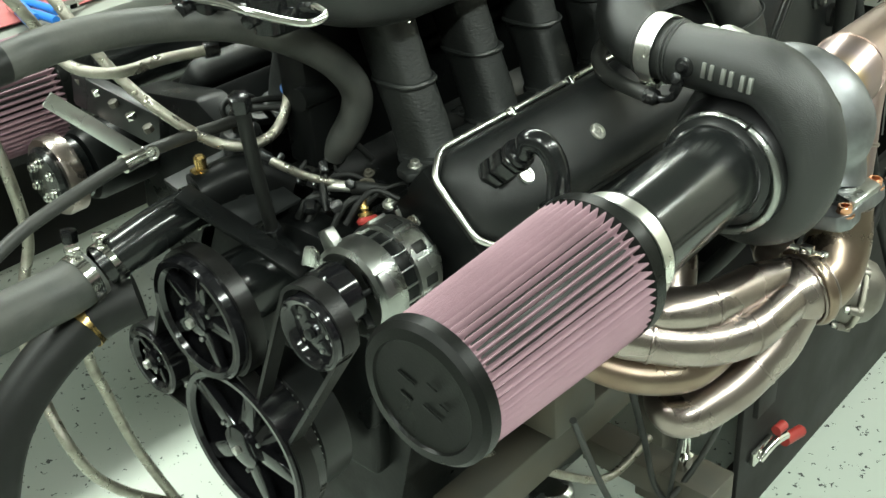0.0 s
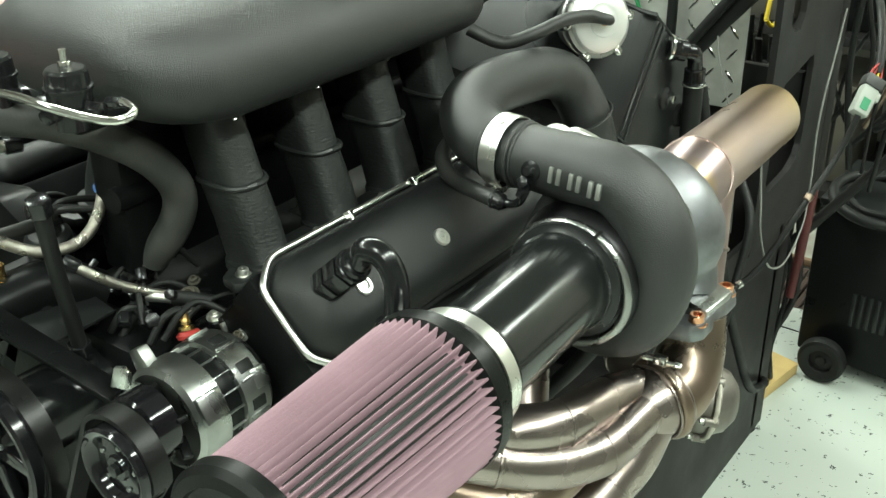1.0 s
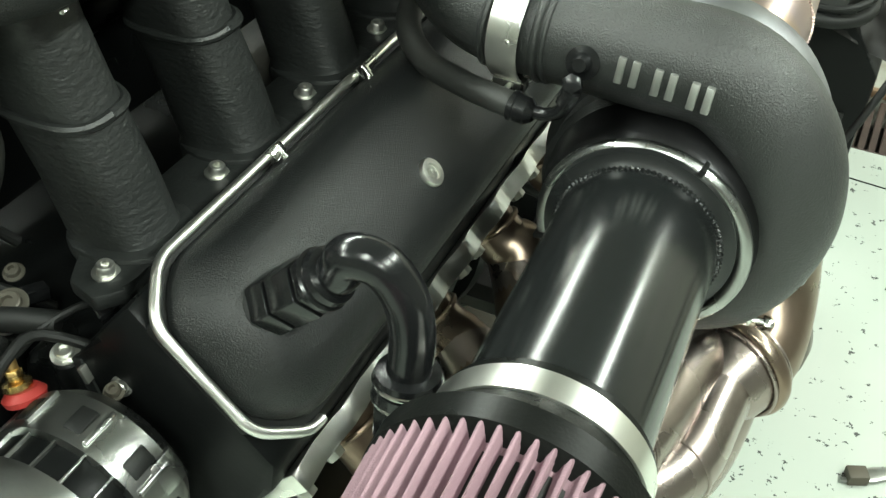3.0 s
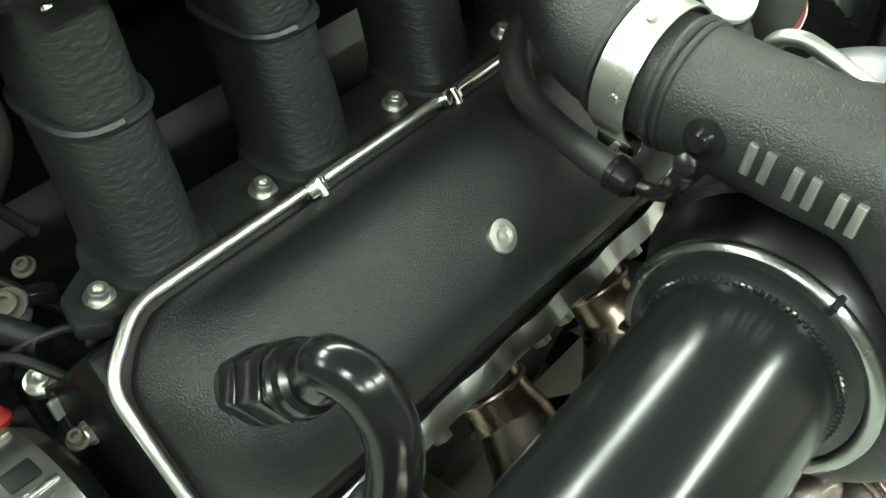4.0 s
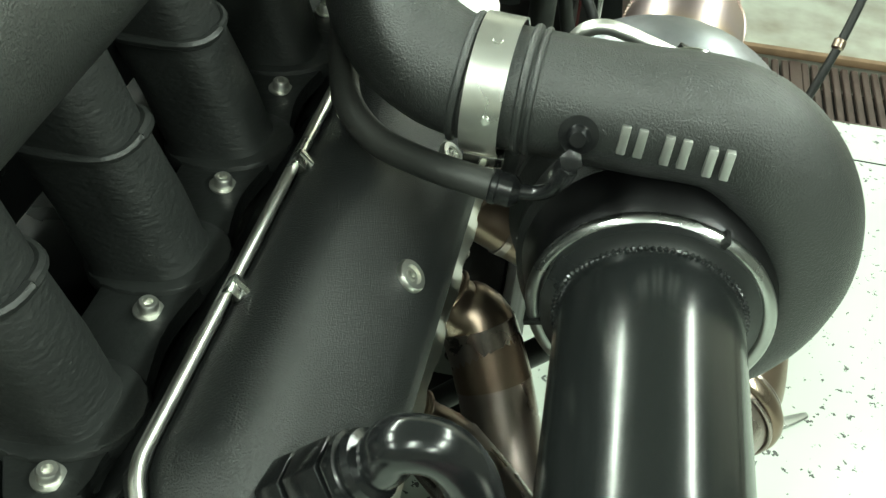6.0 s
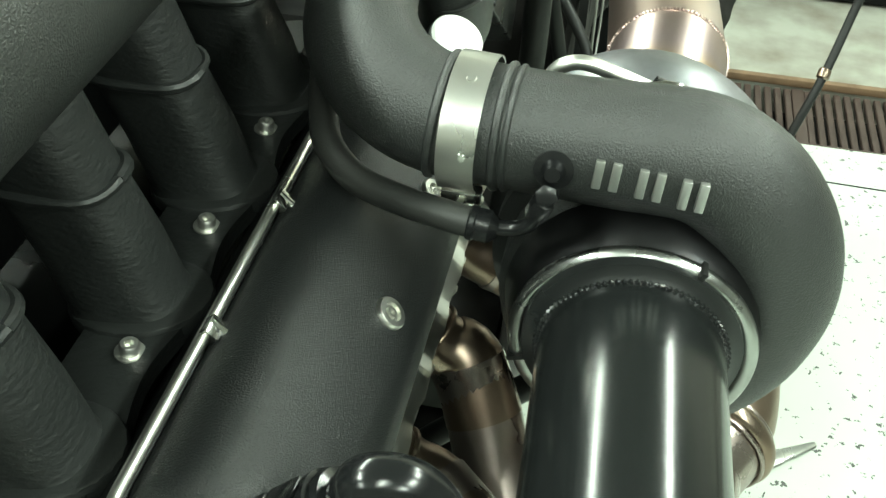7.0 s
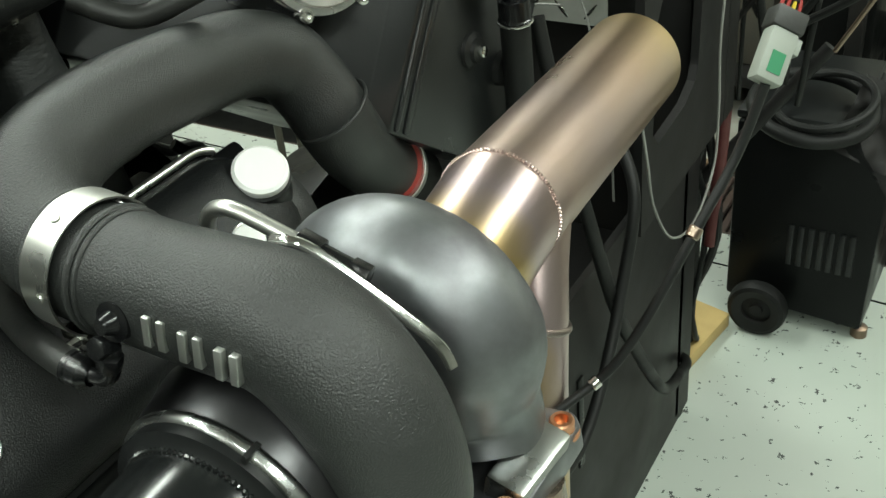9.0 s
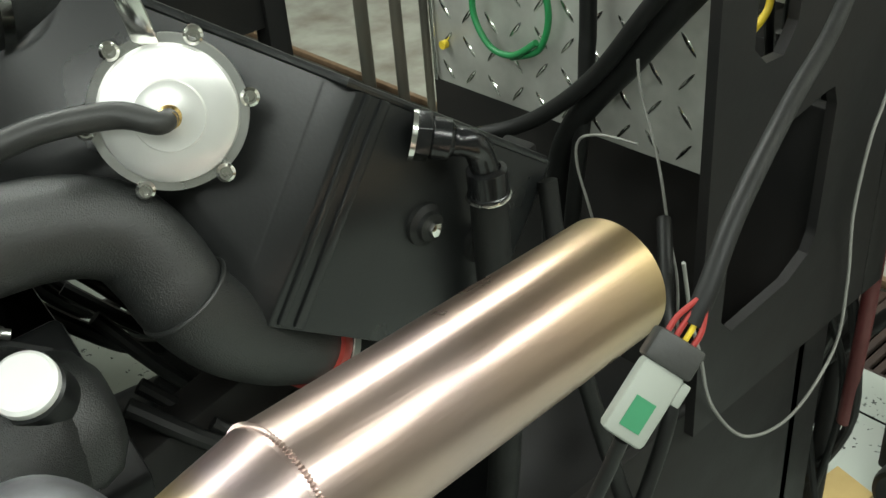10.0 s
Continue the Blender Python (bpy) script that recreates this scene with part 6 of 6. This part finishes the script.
loops = [
    ("wire_coil", "green insulated wire coil hung on the tread plate", material("green_wire", (0.02, 0.22, 0.07), 0.45), 0.0042, [(-0.952, 1.975, 0.903), (-0.905, 1.975, 0.925), (-0.889, 1.975, 0.975), (-0.910, 1.975, 1.025), (-0.960, 1.975, 1.035), (-1.005, 1.975, 1.0), (-1.013, 1.972, 0.950), (-0.985, 1.970, 0.912), (-0.945, 1.970, 0.909), (-0.905, 1.970, 0.935)]),
    ("wiring_loom", "thick taped black wiring loom crossing the tread plate", RUBBER_DARK, 0.015, [(-0.62, 1.95, 1.11), (-0.697, 1.955, 1.022), (-0.753, 1.955, 0.953), (-0.800, 1.955, 0.900), (-0.834, 1.955, 0.854), (-0.862, 1.96, 0.792), (-0.875, 1.96, 0.68), (-0.86, 1.95, 0.5)]),
    ("wiring_loom", "taped black loom standing against the tread plate", RUBBER_DARK, 0.010, [(-0.822, 1.965, 1.25), (-0.820, 1.965, 1.009), (-0.818, 1.96, 0.944), (-0.817, 1.955, 0.889), (-0.83, 1.95, 0.76), (-0.84, 1.94, 0.6)]),
    ("wiring_loom", "black loom branching over the tread plate", RUBBER_DARK, 0.010, [(-0.66, 1.935, 1.10), (-0.72, 1.935, 1.022), (-0.778, 1.935, 0.945), (-0.84, 1.93, 0.885), (-0.90, 1.92, 0.845), (-0.97, 1.89, 0.82)]),
    ("white_wire", "loose white wire arching out of the loom", WHITE_WIRE, 0.0016, [(-0.764, 1.92, 0.70), (-0.774, 1.92, 0.760), (-0.798, 1.92, 0.827), (-0.795, 1.92, 0.862), (-0.762, 1.92, 0.878), (-0.712, 1.92, 0.883)]),
    ("white_wire", "white wire dropping past the tread plate", WHITE_WIRE, 0.0016, [(-0.700, 1.90, 0.99), (-0.694, 1.90, 0.952), (-0.670, 1.90, 0.883), (-0.652, 1.90, 0.800), (-0.638, 1.90, 0.737), (-0.628, 1.89, 0.62)]),
    ("white_wire", "white wire drooping in a loop before the side plate", WHITE_WIRE, 0.0020, [(-0.56, 1.795, 0.86), (-0.56, 1.812, 0.79), (-0.56, 1.834, 0.724), (-0.56, 1.862, 0.642), (-0.56, 1.937, 0.548), (-0.56, 2.038, 0.514), (-0.56, 2.124, 0.564), (-0.56, 2.133, 0.662), (-0.56, 2.121, 0.762), (-0.56, 2.134, 0.850), (-0.56, 2.155, 0.897), (-0.56, 2.19, 1.0)]),
    ("power_cable", "black power cable sagging from the plug towards the turbocharger", RUBBER_DARK, 0.0038, [(-0.317, 1.402, 1.064), (-0.33, 1.388, 1.011), (-0.347, 1.352, 0.962), (-0.368, 1.325, 0.905), (-0.385, 1.305, 0.868), (-0.400, 1.291, 0.849), (-0.415, 1.262, 0.842), (-0.430, 1.232, 0.838)]),
    ("power_cable", "thick black cable rising from the plug", RUBBER_DARK, 0.0055, [(-0.315, 1.450, 1.105), (-0.317, 1.465, 1.118), (-0.33, 1.507, 1.139), (-0.36, 1.599, 1.152), (-0.40, 1.72, 1.160), (-0.46, 1.88, 1.20), (-0.52, 2.0, 1.3)]),
    ("heater_hose", "black rubber hose hanging behind the exhaust pipe", RUBBER_DARK, 0.008, [(-0.66, 1.90, 0.82), (-0.60, 1.83, 0.76), (-0.56, 1.79, 0.70), (-0.555, 1.74, 0.60), (-0.55, 1.66, 0.50), (-0.55, 1.58, 0.45), (-0.56, 1.50, 0.46), (-0.57, 1.45, 0.55), (-0.61, 1.41, 0.63), (-0.72, 1.38, 0.68)]),
    ("heater_hose", "black rubber hose crossing the stand behind the turbocharger", RUBBER_DARK, 0.009, [(-0.64, 1.70, 0.96), (-0.61, 1.69, 0.84), (-0.58, 1.71, 0.68), (-0.565, 1.74, 0.56), (-0.56, 1.80, 0.45), (-0.56, 1.92, 0.28), (-0.575, 2.05, 0.20), (-0.60, 2.14, 0.16), (-0.72, 2.18, 0.12)]),
    ("oil_drain_hose", "black hose under the turbocharger", RUBBER_DARK, 0.012, [(-0.49, 1.12, 0.90), (-0.52, 1.13, 0.80), (-0.60, 1.16, 0.68), (-0.70, 1.18, 0.55)]),
    ("spark_lead", "grey wire dangling beneath the header", RUBBER, 0.005, [(-0.60, 0.86, 0.62), (-0.61, 0.95, 0.42), (-0.62, 1.02, 0.31), (-0.60, 1.10, 0.28), (-0.55, 1.16, 0.42), (-0.50, 1.10, 0.62)]),
    ("spark_lead", "black wire hanging beneath the header", RUBBER_DARK, 0.005, [(-0.58, 0.95, 0.66), (-0.59, 1.02, 0.48), (-0.60, 1.08, 0.33), (-0.58, 1.15, 0.22)]),
    ("spark_lead", "thin grey wire dropping below the header", RUBBER, 0.004, [(-0.52, 1.05, 0.66), (-0.56, 1.08, 0.48), (-0.60, 1.12, 0.30), (-0.62, 1.14, 0.15)]),
    ("oil_line", "dull steel line crossing under the air filter", BRAID, 0.007, [(-0.80, 0.80, 0.50), (-0.75, 0.88, 0.46), (-0.70, 0.97, 0.385), (-0.67, 1.05, 0.34), (-0.66, 1.15, 0.36)]),
    ("yellow_lead", "coiled yellow lead behind the slotted plate", YELLOW, 0.004, [(-0.62, 1.91, 1.03), (-0.62, 1.95, 1.01), (-0.62, 2.0, 1.03), (-0.62, 1.99, 1.08), (-0.62, 1.93, 1.08), (-0.62, 1.91, 1.03)]),
]
for nm, label, mt, r, pts in loops:
    ob = thing(nm, pts[len(pts) // 2], label, "cable")
    part("line", sweep(pts, r, 12, 8), mt, ob)
plug = thing("inline_plug", (-0.317, 1.42, 1.085), "grey-white inline plug with a green label and coloured cores", "plug")
PA = Vector((0.004, 0.046, 0.042)).normalized()
PX = Vector((0.8, 0.42, -0.5))
PX = (PX - PA * PX.dot(PA)).normalized()
PB = basis(PX, PA, PX.cross(PA))
pc = Vector((-0.317, 1.416, 1.078))
part("body", box((0.022, 0.040, 0.016), pc, 0.003, PB), WHITE_PLASTIC, plug)
part("label_patch", box((0.0105, 0.016, 0.001), pc - PA * 0.006 + PX.cross(PA) * 0.0082, 0, PB), GREEN, plug, "green paper label")
part("label_patch", box((0.0105, 0.016, 0.001), pc - PA * 0.006 - PX.cross(PA) * 0.0082, 0, PB), GREEN, plug, "green paper label")
part("collar", box((0.025, 0.016, 0.019), pc + PA * 0.027, 0.002, PB), RUBBER, plug)
part("latch", box((0.006, 0.012, 0.010), pc + PA * 0.012 + PX * 0.0125, 0.001, PB), WHITE_PLASTIC, plug)
for k, mt in enumerate((RED, RED, YELLOW, RED)):
    q = pc + PA * 0.033 + PX * (-0.007 + 0.0045 * k)
    part("core", sweep([q, q + PA * 0.01, q + PA * 0.022 - PX * (-0.004 + 0.003 * k)], 0.0015, 8), mt, plug)
tie = thing("brass_splice", (-0.347, 1.352, 0.962), "copper splice on the hanging cable", "splice")
part("sleeve", lathe([(0.0040, -0.005), (0.0055, -0.0035), (0.0055, 0.0035), (0.0040, 0.005)], (-0.347, 1.353, 0.963), (0.25, 0.65, 0.75), 16), BROWNSTEEL, tie)
part("ring", lathe([(0.0038, -0.004), (0.0052, -0.003), (0.0052, 0.003), (0.0038, 0.004)], (-0.400, 1.291, 0.849), (-0.4, -0.8, -0.35), 16), CHROME, tie)

# dark drive unit that loads the engine, behind the bell housing
dyno = thing("brake_unit", (-0.93, 1.6, 0.3), "dark water-brake drive unit coupled behind the engine", "dynamometer")
part("bell_housing", lathe([(0, 0), (0.195, 0), (0.200, 0.012), (0.15, 0.030), (0.10, 0.08), (0.09, 0.20), (0, 0.20)], (CX, 1.30, 0.64), Y, 48), BLOCK, dyno)
part("drum", lathe([(0, 0), (0.16, 0), (0.19, 0.02), (0.19, 0.22), (0.16, 0.25), (0, 0.25)], (CX, 1.50, 0.56), Y, 48), BLOCK, dyno)
part("deck", box((0.66, 0.62, 0.03), (-0.95, 1.72, 0.46), 0.004), DARKSTEEL, dyno)
part("tie_bar", box((0.04, 0.60, 0.05), (-0.74, 1.50, 0.86), 0.004, turn(8, 0, 4)), DARKSTEEL, dyno)
part("tie_bar", box((0.30, 0.05, 0.05), (-0.80, 1.44, 0.80), 0.004), DARKSTEEL, dyno)
for k in range(14):
    a = Vector((-1.04 + 0.028 * k, 1.345 + 0.03 * math.sin(k * 2.2), 0.95 - 0.008 * k + 0.03 * math.sin(k * 1.3)))
    part("lead", sweep([a, a + Vector((0.04, 0.06, -0.08 - 0.02 * math.sin(k))), a + Vector((0.02 * math.cos(k), 0.16, -0.16)), a + Vector((0.05, 0.24, -0.34))], 0.006 + 0.001 * (k % 3), 10), RUBBER_DARK, dyno)

part("rear_cover", prism([(-0.15, 0.82), (0.15, 0.82), (0.13, 0.93), (0.07, 0.965), (-0.07, 0.965), (-0.13, 0.93)], (CX, 1.315, 0), (1, 0, 0), (0, 0, 1), 0.03, 0.008), BLOCK, dyno)

shelf = thing("storage_shelf", (-1.1, 3.55, 0), "black steel shelf stacked with dark boxes against the wall", "shelf")
for sx in (-1.75, -0.58):
    for sy in (3.35, 3.75):
        part("post", box((0.04, 0.04, 1.9), (sx, sy, 0.95), 0.003), DARKSTEEL, shelf)
for sz in (0.12, 0.62, 1.12, 1.62):
    part("board", box((1.2, 0.44, 0.03), (-1.165, 3.55, sz), 0.003), DARKSTEEL, shelf)
for k in range(14):
    w, h = random.uniform(0.14, 0.26), random.uniform(0.18, 0.40)
    part("crate", box((w, 0.34, h), (-1.66 + 0.26 * (k % 5), 3.55 + random.uniform(-0.03, 0.03), (0.137, 0.637, 1.137)[k // 5] + h / 2), 0.006), (BLOCK, DARKSTEEL, SATIN, BEAM)[k % 4], shelf)

# ---- far floor: wheeled bin, timber, clutter ----
bin_ = thing("wheeled_bin", (-0.5, 2.7, 0.0), "black wheeled plastic tool bin with slatted front", "bin")
part("body", prism([(-0.630, 0.05), (-0.360, 0.03), (-0.350, 0.34), (-0.425, 0.45), (-0.630, 0.45)], (0, 2.50, 0), (1, 0, 0), (0, 0, 1), -0.30, 0.008), BLOCK, bin_)
for k in range(7):
    part("slat", box((0.011, 0.006, 0.09), (-0.51 + 0.019 * k, 2.498, 0.20), 0.001), SATIN, bin_)
part("rim", box((0.21, 0.30, 0.018), (-0.53, 2.66, 0.458), 0.005), SATIN, bin_)
for wx in (-0.553,):
    w = part("wheel", lathe([(0.030, -0.012), (0.048, -0.018), (0.056, -0.015), (0.059, -0.006), (0.059, 0.010), (0.053, 0.018), (0.03, 0.018)], (wx, 2.462, 0.060), Y, 48), RUBBER_DARK, bin_)
    part("hub", lathe([(0, -0.010), (0.012, -0.012), (0.014, -0.006), (0.030, -0.004), (0.034, -0.013), (0.041, -0.014), (0.041, 0.0), (0, 0.0)], (wx, 2.462, 0.060), Y, 36), DARKSTEEL, w)
part("foot", lathe([(0, 0), (0.016, 0), (0.016, 0.02), (0, 0.03)], (-0.365, 2.53, 0.0), (0, 0, 1), 16), BROWNSTEEL, bin_)
foil = thing("crumpled_sheet", (-0.39, 2.62, 0.44), "crumpled dark plastic sheet on the bin", "plastic sheet")
bm = bmesh.new()
bmesh.ops.create_grid(bm, x_segments=16, y_segments=16, size=0.075)
for v in bm.verts:
    v.co.z = 0.022 * noise.noise(v.co * 18) + 0.006 * noise.noise(v.co * 45)
bmesh.ops.solidify(bm, geom=list(bm.faces), thickness=0.0012)
bmesh.ops.transform(bm, matrix=pose(-0.375, 2.55, 0.45, 55, 25, 10), verts=bm.verts)
part("sheet", bm, DARKSTEEL, foil, angle=60)
hoop = thing("hose_hoop", (-0.48, 2.40, 0.55), "black rubber hose hoop lying over the bin", "hose")
part("hoop", torus((-0.50, 2.52, 0.49), (0.1, -0.15, 1), 0.105, 0.013, 48, 12), RUBBER_DARK, hoop)
part("hoop", torus((-0.48, 2.51, 0.51), (-0.1, -0.2, 1), 0.085, 0.008, 48, 10), RUBBER_DARK, hoop)
wood = thing("timber_offcut", (-0.66, 2.36, 0.0), "pale yellow pine board lying on the floor", "board")
part("board", prism([(-0.704, 2.30), (-0.645, 2.215), (-0.605, 2.455), (-0.685, 2.475)], (0, 0, 0.002), (1, 0, 0), (0, 1, 0), 0.032, 0.002), WOOD, wood)
scrap = thing("bracket_scrap", (-0.20, 1.70, 0.0), "grey angle bracket lying on the floor", "bracket")
part("tongue", prism([(-0.215, 1.728), (-0.16, 1.752), (-0.086, 1.815), (-0.090, 1.824), (-0.17, 1.782), (-0.215, 1.748)], (0, 0, 0.001), (1, 0, 0), (0, 1, 0), 0.008, 0.002), ALT_CASE, scrap)
part("block", box((0.035, 0.028, 0.022), (-0.192, 1.748, 0.012), 0.003, turn(0, 0, 25)), BEAM, scrap)
rack = thing("cable_rack", (-0.62, 2.3, 0.3), "dark steel cable rack with hanging leads behind the stand", "rack")
part("strut", sweep([(-0.66, 2.34, 0.0), (-0.64, 2.34, 1.4)], 0.016, 12, 1), DARKSTEEL, rack)
part("strut", sweep([(-0.72, 2.30, 0.30), (-0.46, 2.40, 0.66)], 0.012, 12, 1), DARKSTEEL, rack)
for k in range(10):
    a = Vector((-0.60 + 0.035 * k, 2.27 + 0.02 * math.sin(k * 3), 1.35))
    pts = [a, a + Vector((0.02 * math.sin(k * 2.3), 0, -0.3)), a + Vector((0.05 * math.sin(k * 1.7) - 0.01 * k, 0.03, -0.5)), a + Vector((0.04 * math.cos(k * 2.9) - 0.02 * k, 0.05, -0.62 - 0.05 * (k % 4)))]
    part("cable", sweep(pts, 0.004 + 0.0015 * (k % 3), 10, 6), (RUBBER_DARK, DARKSTEEL, RUBBER_DARK, RUBBER_DARK, BROWNSTEEL)[k % 5], rack)

tangle = thing("cable_tangle", (-0.60, 2.35, 0.0), "tangle of black cables hanging to the floor behind the stand", "cables")
for k in range(16):
    a = Vector((-0.76 + 0.017 * (k % 8), 2.235 + 0.03 * (k // 8) + 0.015 * math.sin(k * 2.7), 0.95 - 0.05 * (k % 3)))
    pts = [a, a + Vector((0.03 * math.sin(k * 1.9), 0.03, -0.30)), a + Vector((0.05 * math.sin(k * 1.2), 0.05 + 0.02 * math.cos(k), -0.58)), Vector((a.x - 0.02 + 0.03 * math.cos(k * 2.1), 2.30 + 0.015 * (k % 5), 0.10)), Vector((a.x - 0.05 + 0.04 * math.cos(k * 2.1), 2.33 + 0.02 * (k % 4), 0.012))]
    part("cable", sweep(pts, 0.006 + 0.002 * (k % 3), 10, 6), (RUBBER_DARK, DARKSTEEL, RUBBER)[k % 3], tangle)
part("red_hose", sweep([(-0.60, 2.24, 0.86), (-0.585, 2.25, 0.72), (-0.59, 2.27, 0.55), (-0.61, 2.30, 0.30)], 0.011, 14, 6), DULLRED, tangle, "dull red hose")

# ---- beyond: posts, cabinet, work bench ----
for px, py, r in ((-2.62, 3.0, 0.022), (-2.45, 3.0, 0.018), (-1.85, 2.6, 0.010), (-1.80, 2.62, 0.008)):
    ob = thing("hanging_pipe", (px, py, 0), "thin grey conduit standing from floor to ceiling", "conduit", "conduits")
    part("pipe", lathe([(0, 0), (r, 0), (r, CEILING), (0, CEILING)], (px, py, 0), (0, 0, 1), 16), BEAM, ob)
bench = thing("work_bench", (-2.2, 1.2, 0.0), "steel work bench covered with a red towel", "bench")
part("top", box((0.86, 2.4, 0.04), (-2.24, 1.1, 0.90), 0.004), BENCH, bench)
for bx2, by2 in ((-1.85, 0.0), (-1.85, 2.2), (-2.62, 0.0), (-2.62, 2.2)):
    part("leg", box((0.05, 0.05, 0.88), (bx2, by2, 0.44), 0.004), DARKSTEEL, bench)
part("back_board", box((0.02, 2.2, 0.80), (-2.60, 1.1, 0.46), 0.003), DARKSTEEL, bench)
for k in range(4):
    dr = part("drawer_front", box((0.02, 0.535, 0.20), (-1.845, 0.28 + 0.55 * k, 0.775), 0.003), DARKSTEEL, bench)
    part("handle", box((0.012, 0.30, 0.014), (-1.830, 0.28 + 0.55 * k, 0.82), 0.003), SATIN, dr)
part("drawer_box", box((0.70, 2.2, 0.20), (-2.22, 1.1, 0.775), 0.003), DARKSTEEL, bench)
towel = thing("shop_towel", (-2.25, 1.05, 0.92), "crumpled red shop towel spread over the bench", "towel")
bm = bmesh.new()
bmesh.ops.create_grid(bm, x_segments=50, y_segments=90, size=1)
for v in bm.verts:
    v.co = Vector((-2.255 + v.co.x * 0.39, 1.0 + v.co.y * 1.05, 0.9235 + 0.007 * max(0, noise.noise(v.co * 4)) + 0.004 * noise.noise(v.co * 19) + 0.0035))
bmesh.ops.solidify(bm, geom=list(bm.faces), thickness=0.002)
part("cloth", bm, RED_CLOTH, towel, angle=60)
for k in range(2):
    ob = thing("pliers", (-1.98, 0.80 + 0.09 * k, 0.935), "pliers with blue plastic handles on the towel", "pliers", "pliers")
    b0 = Vector((-1.93 + 0.05 * k, 0.895 - 0.03 * k, 0.942))
    for s in (-1, 1):
        part("handle", sweep([b0, b0 + Vector((0.05, -0.004 + 0.012 * s, 0.003)), b0 + Vector((0.12, -0.012 + 0.022 * s, 0.002))], 0.008, 12), BLUE, ob)
    part("jaw", box((0.05, 0.018, 0.012), b0 + Vector((-0.025, 0.006, 0)), 0.003, turn(0, 0, -10)), CHROME, ob)
sp = thing("spanner", (-1.90, 1.08, 0.935), "bright open-ended spanner on the bench edge", "spanner")
part("shank", sweep([(-1.845, 0.960, 0.938), (-1.875, 1.060, 0.938)], [0.007, 0.008], 10, 1, squash=0.5), CHROME, sp)
part("head", lathe([(0, -0.004), (0.020, -0.004), (0.020, 0.004), (0, 0.004)], (-1.88, 1.075, 0.938), (0, 0, 1), 20), CHROME, sp)
part("head", lathe([(0, -0.004), (0.017, -0.004), (0.017, 0.004), (0, 0.004)], (-1.842, 0.950, 0.938), (0, 0, 1), 20), CHROME, sp)
bot = thing("spray_bottle", (-2.16, 1.13, 0.93), "white tube with a green cap lying on the towel", "bottle")
part("tube", sweep([(-2.045, 1.20, 0.952), (-1.98, 1.225, 0.955), (-1.87, 1.25, 0.952)], [0.017, 0.018, 0.014], 24), WHITE_PLASTIC, bot)
part("cap", lathe([(0, -0.02), (0.027, -0.02), (0.029, 0.0), (0.029, 0.02), (0, 0.022)], (-2.055, 1.185, 0.958), (0.75, -0.6, 0.25), 28), material("green_cap", (0.02, 0.35, 0.17), 0.4), bot, "green screw cap")
coil = thing("wire_ring", (-1.95, 0.985, 0.935), "twisted wire ring lying on the towel", "wire")
part("ring", torus((-1.95, 0.985, 0.937), (0, 0.05, 1), 0.040, 0.0022, 48, 8), BEAM, coil)
part("ring", torus((-1.946, 0.988, 0.940), (0.08, 0, 1), 0.037, 0.0020, 48, 8), BRASS, coil)
driver = thing("socket_driver", (-2.10, 1.12, 0.94), "chrome socket driver with a red handle", "tool")
part("shaft", sweep([(-2.13, 1.085, 0.948), (-2.08, 1.15, 0.948)], [0.012, 0.009], 16, 1), CHROME, driver)
part("handle", sweep([(-2.17, 1.03, 0.948), (-2.15, 1.058, 0.948), (-2.13, 1.085, 0.948)], [0.013, 0.016, 0.012], 16, 3), RED, driver, "red plastic handle")
box_y = thing("yellow_case", (-2.42, 1.22, 0.93), "yellow plastic parts case on the bench", "case")
part("case", box((0.18, 0.14, 0.05), (-2.42, 1.22, 0.957), 0.006, turn(0, 0, 20)), YELLOW, box_y)
tray = thing("parts_tray", (-2.25, 1.55, 0.93), "white plastic parts tray on the bench", "tray")
part("tray", box((0.25, 0.30, 0.04), (-2.28, 1.55, 0.952), 0.01), lamp_white, tray)
for k in range(16):
    q = Vector((-1.92 - 0.38 * random.random(), 0.72 + 0.40 * random.random(), 0.937))
    ob = thing("loose_bolt", q, "small loose steel bolt on the towel", "bolt", "loose bolts")
    part("head", hexagon(q, (0, 0.3, 1), 0.014, 0.007), (CHROME, BEAM)[k % 2], ob)
    part("shank", lathe([(0.004, 0), (0.004, 0.03), (0, 0.03)], q, (math.sin(k), math.cos(k), 0.05), 10), CHROME, ob)
cab = thing("white_cabinet", (0.2, 3.7, 0.0), "white steel cabinet on a black plinth against the wall", "cabinet")
part("body", box((1.2, 0.30, 0.9), (0.35, 3.715, 0.58), 0.006), lamp_white, cab)
part("plinth", box((1.18, 0.27, 0.10), (0.35, 3.715, 0.06), 0.004), BLOCK, cab)
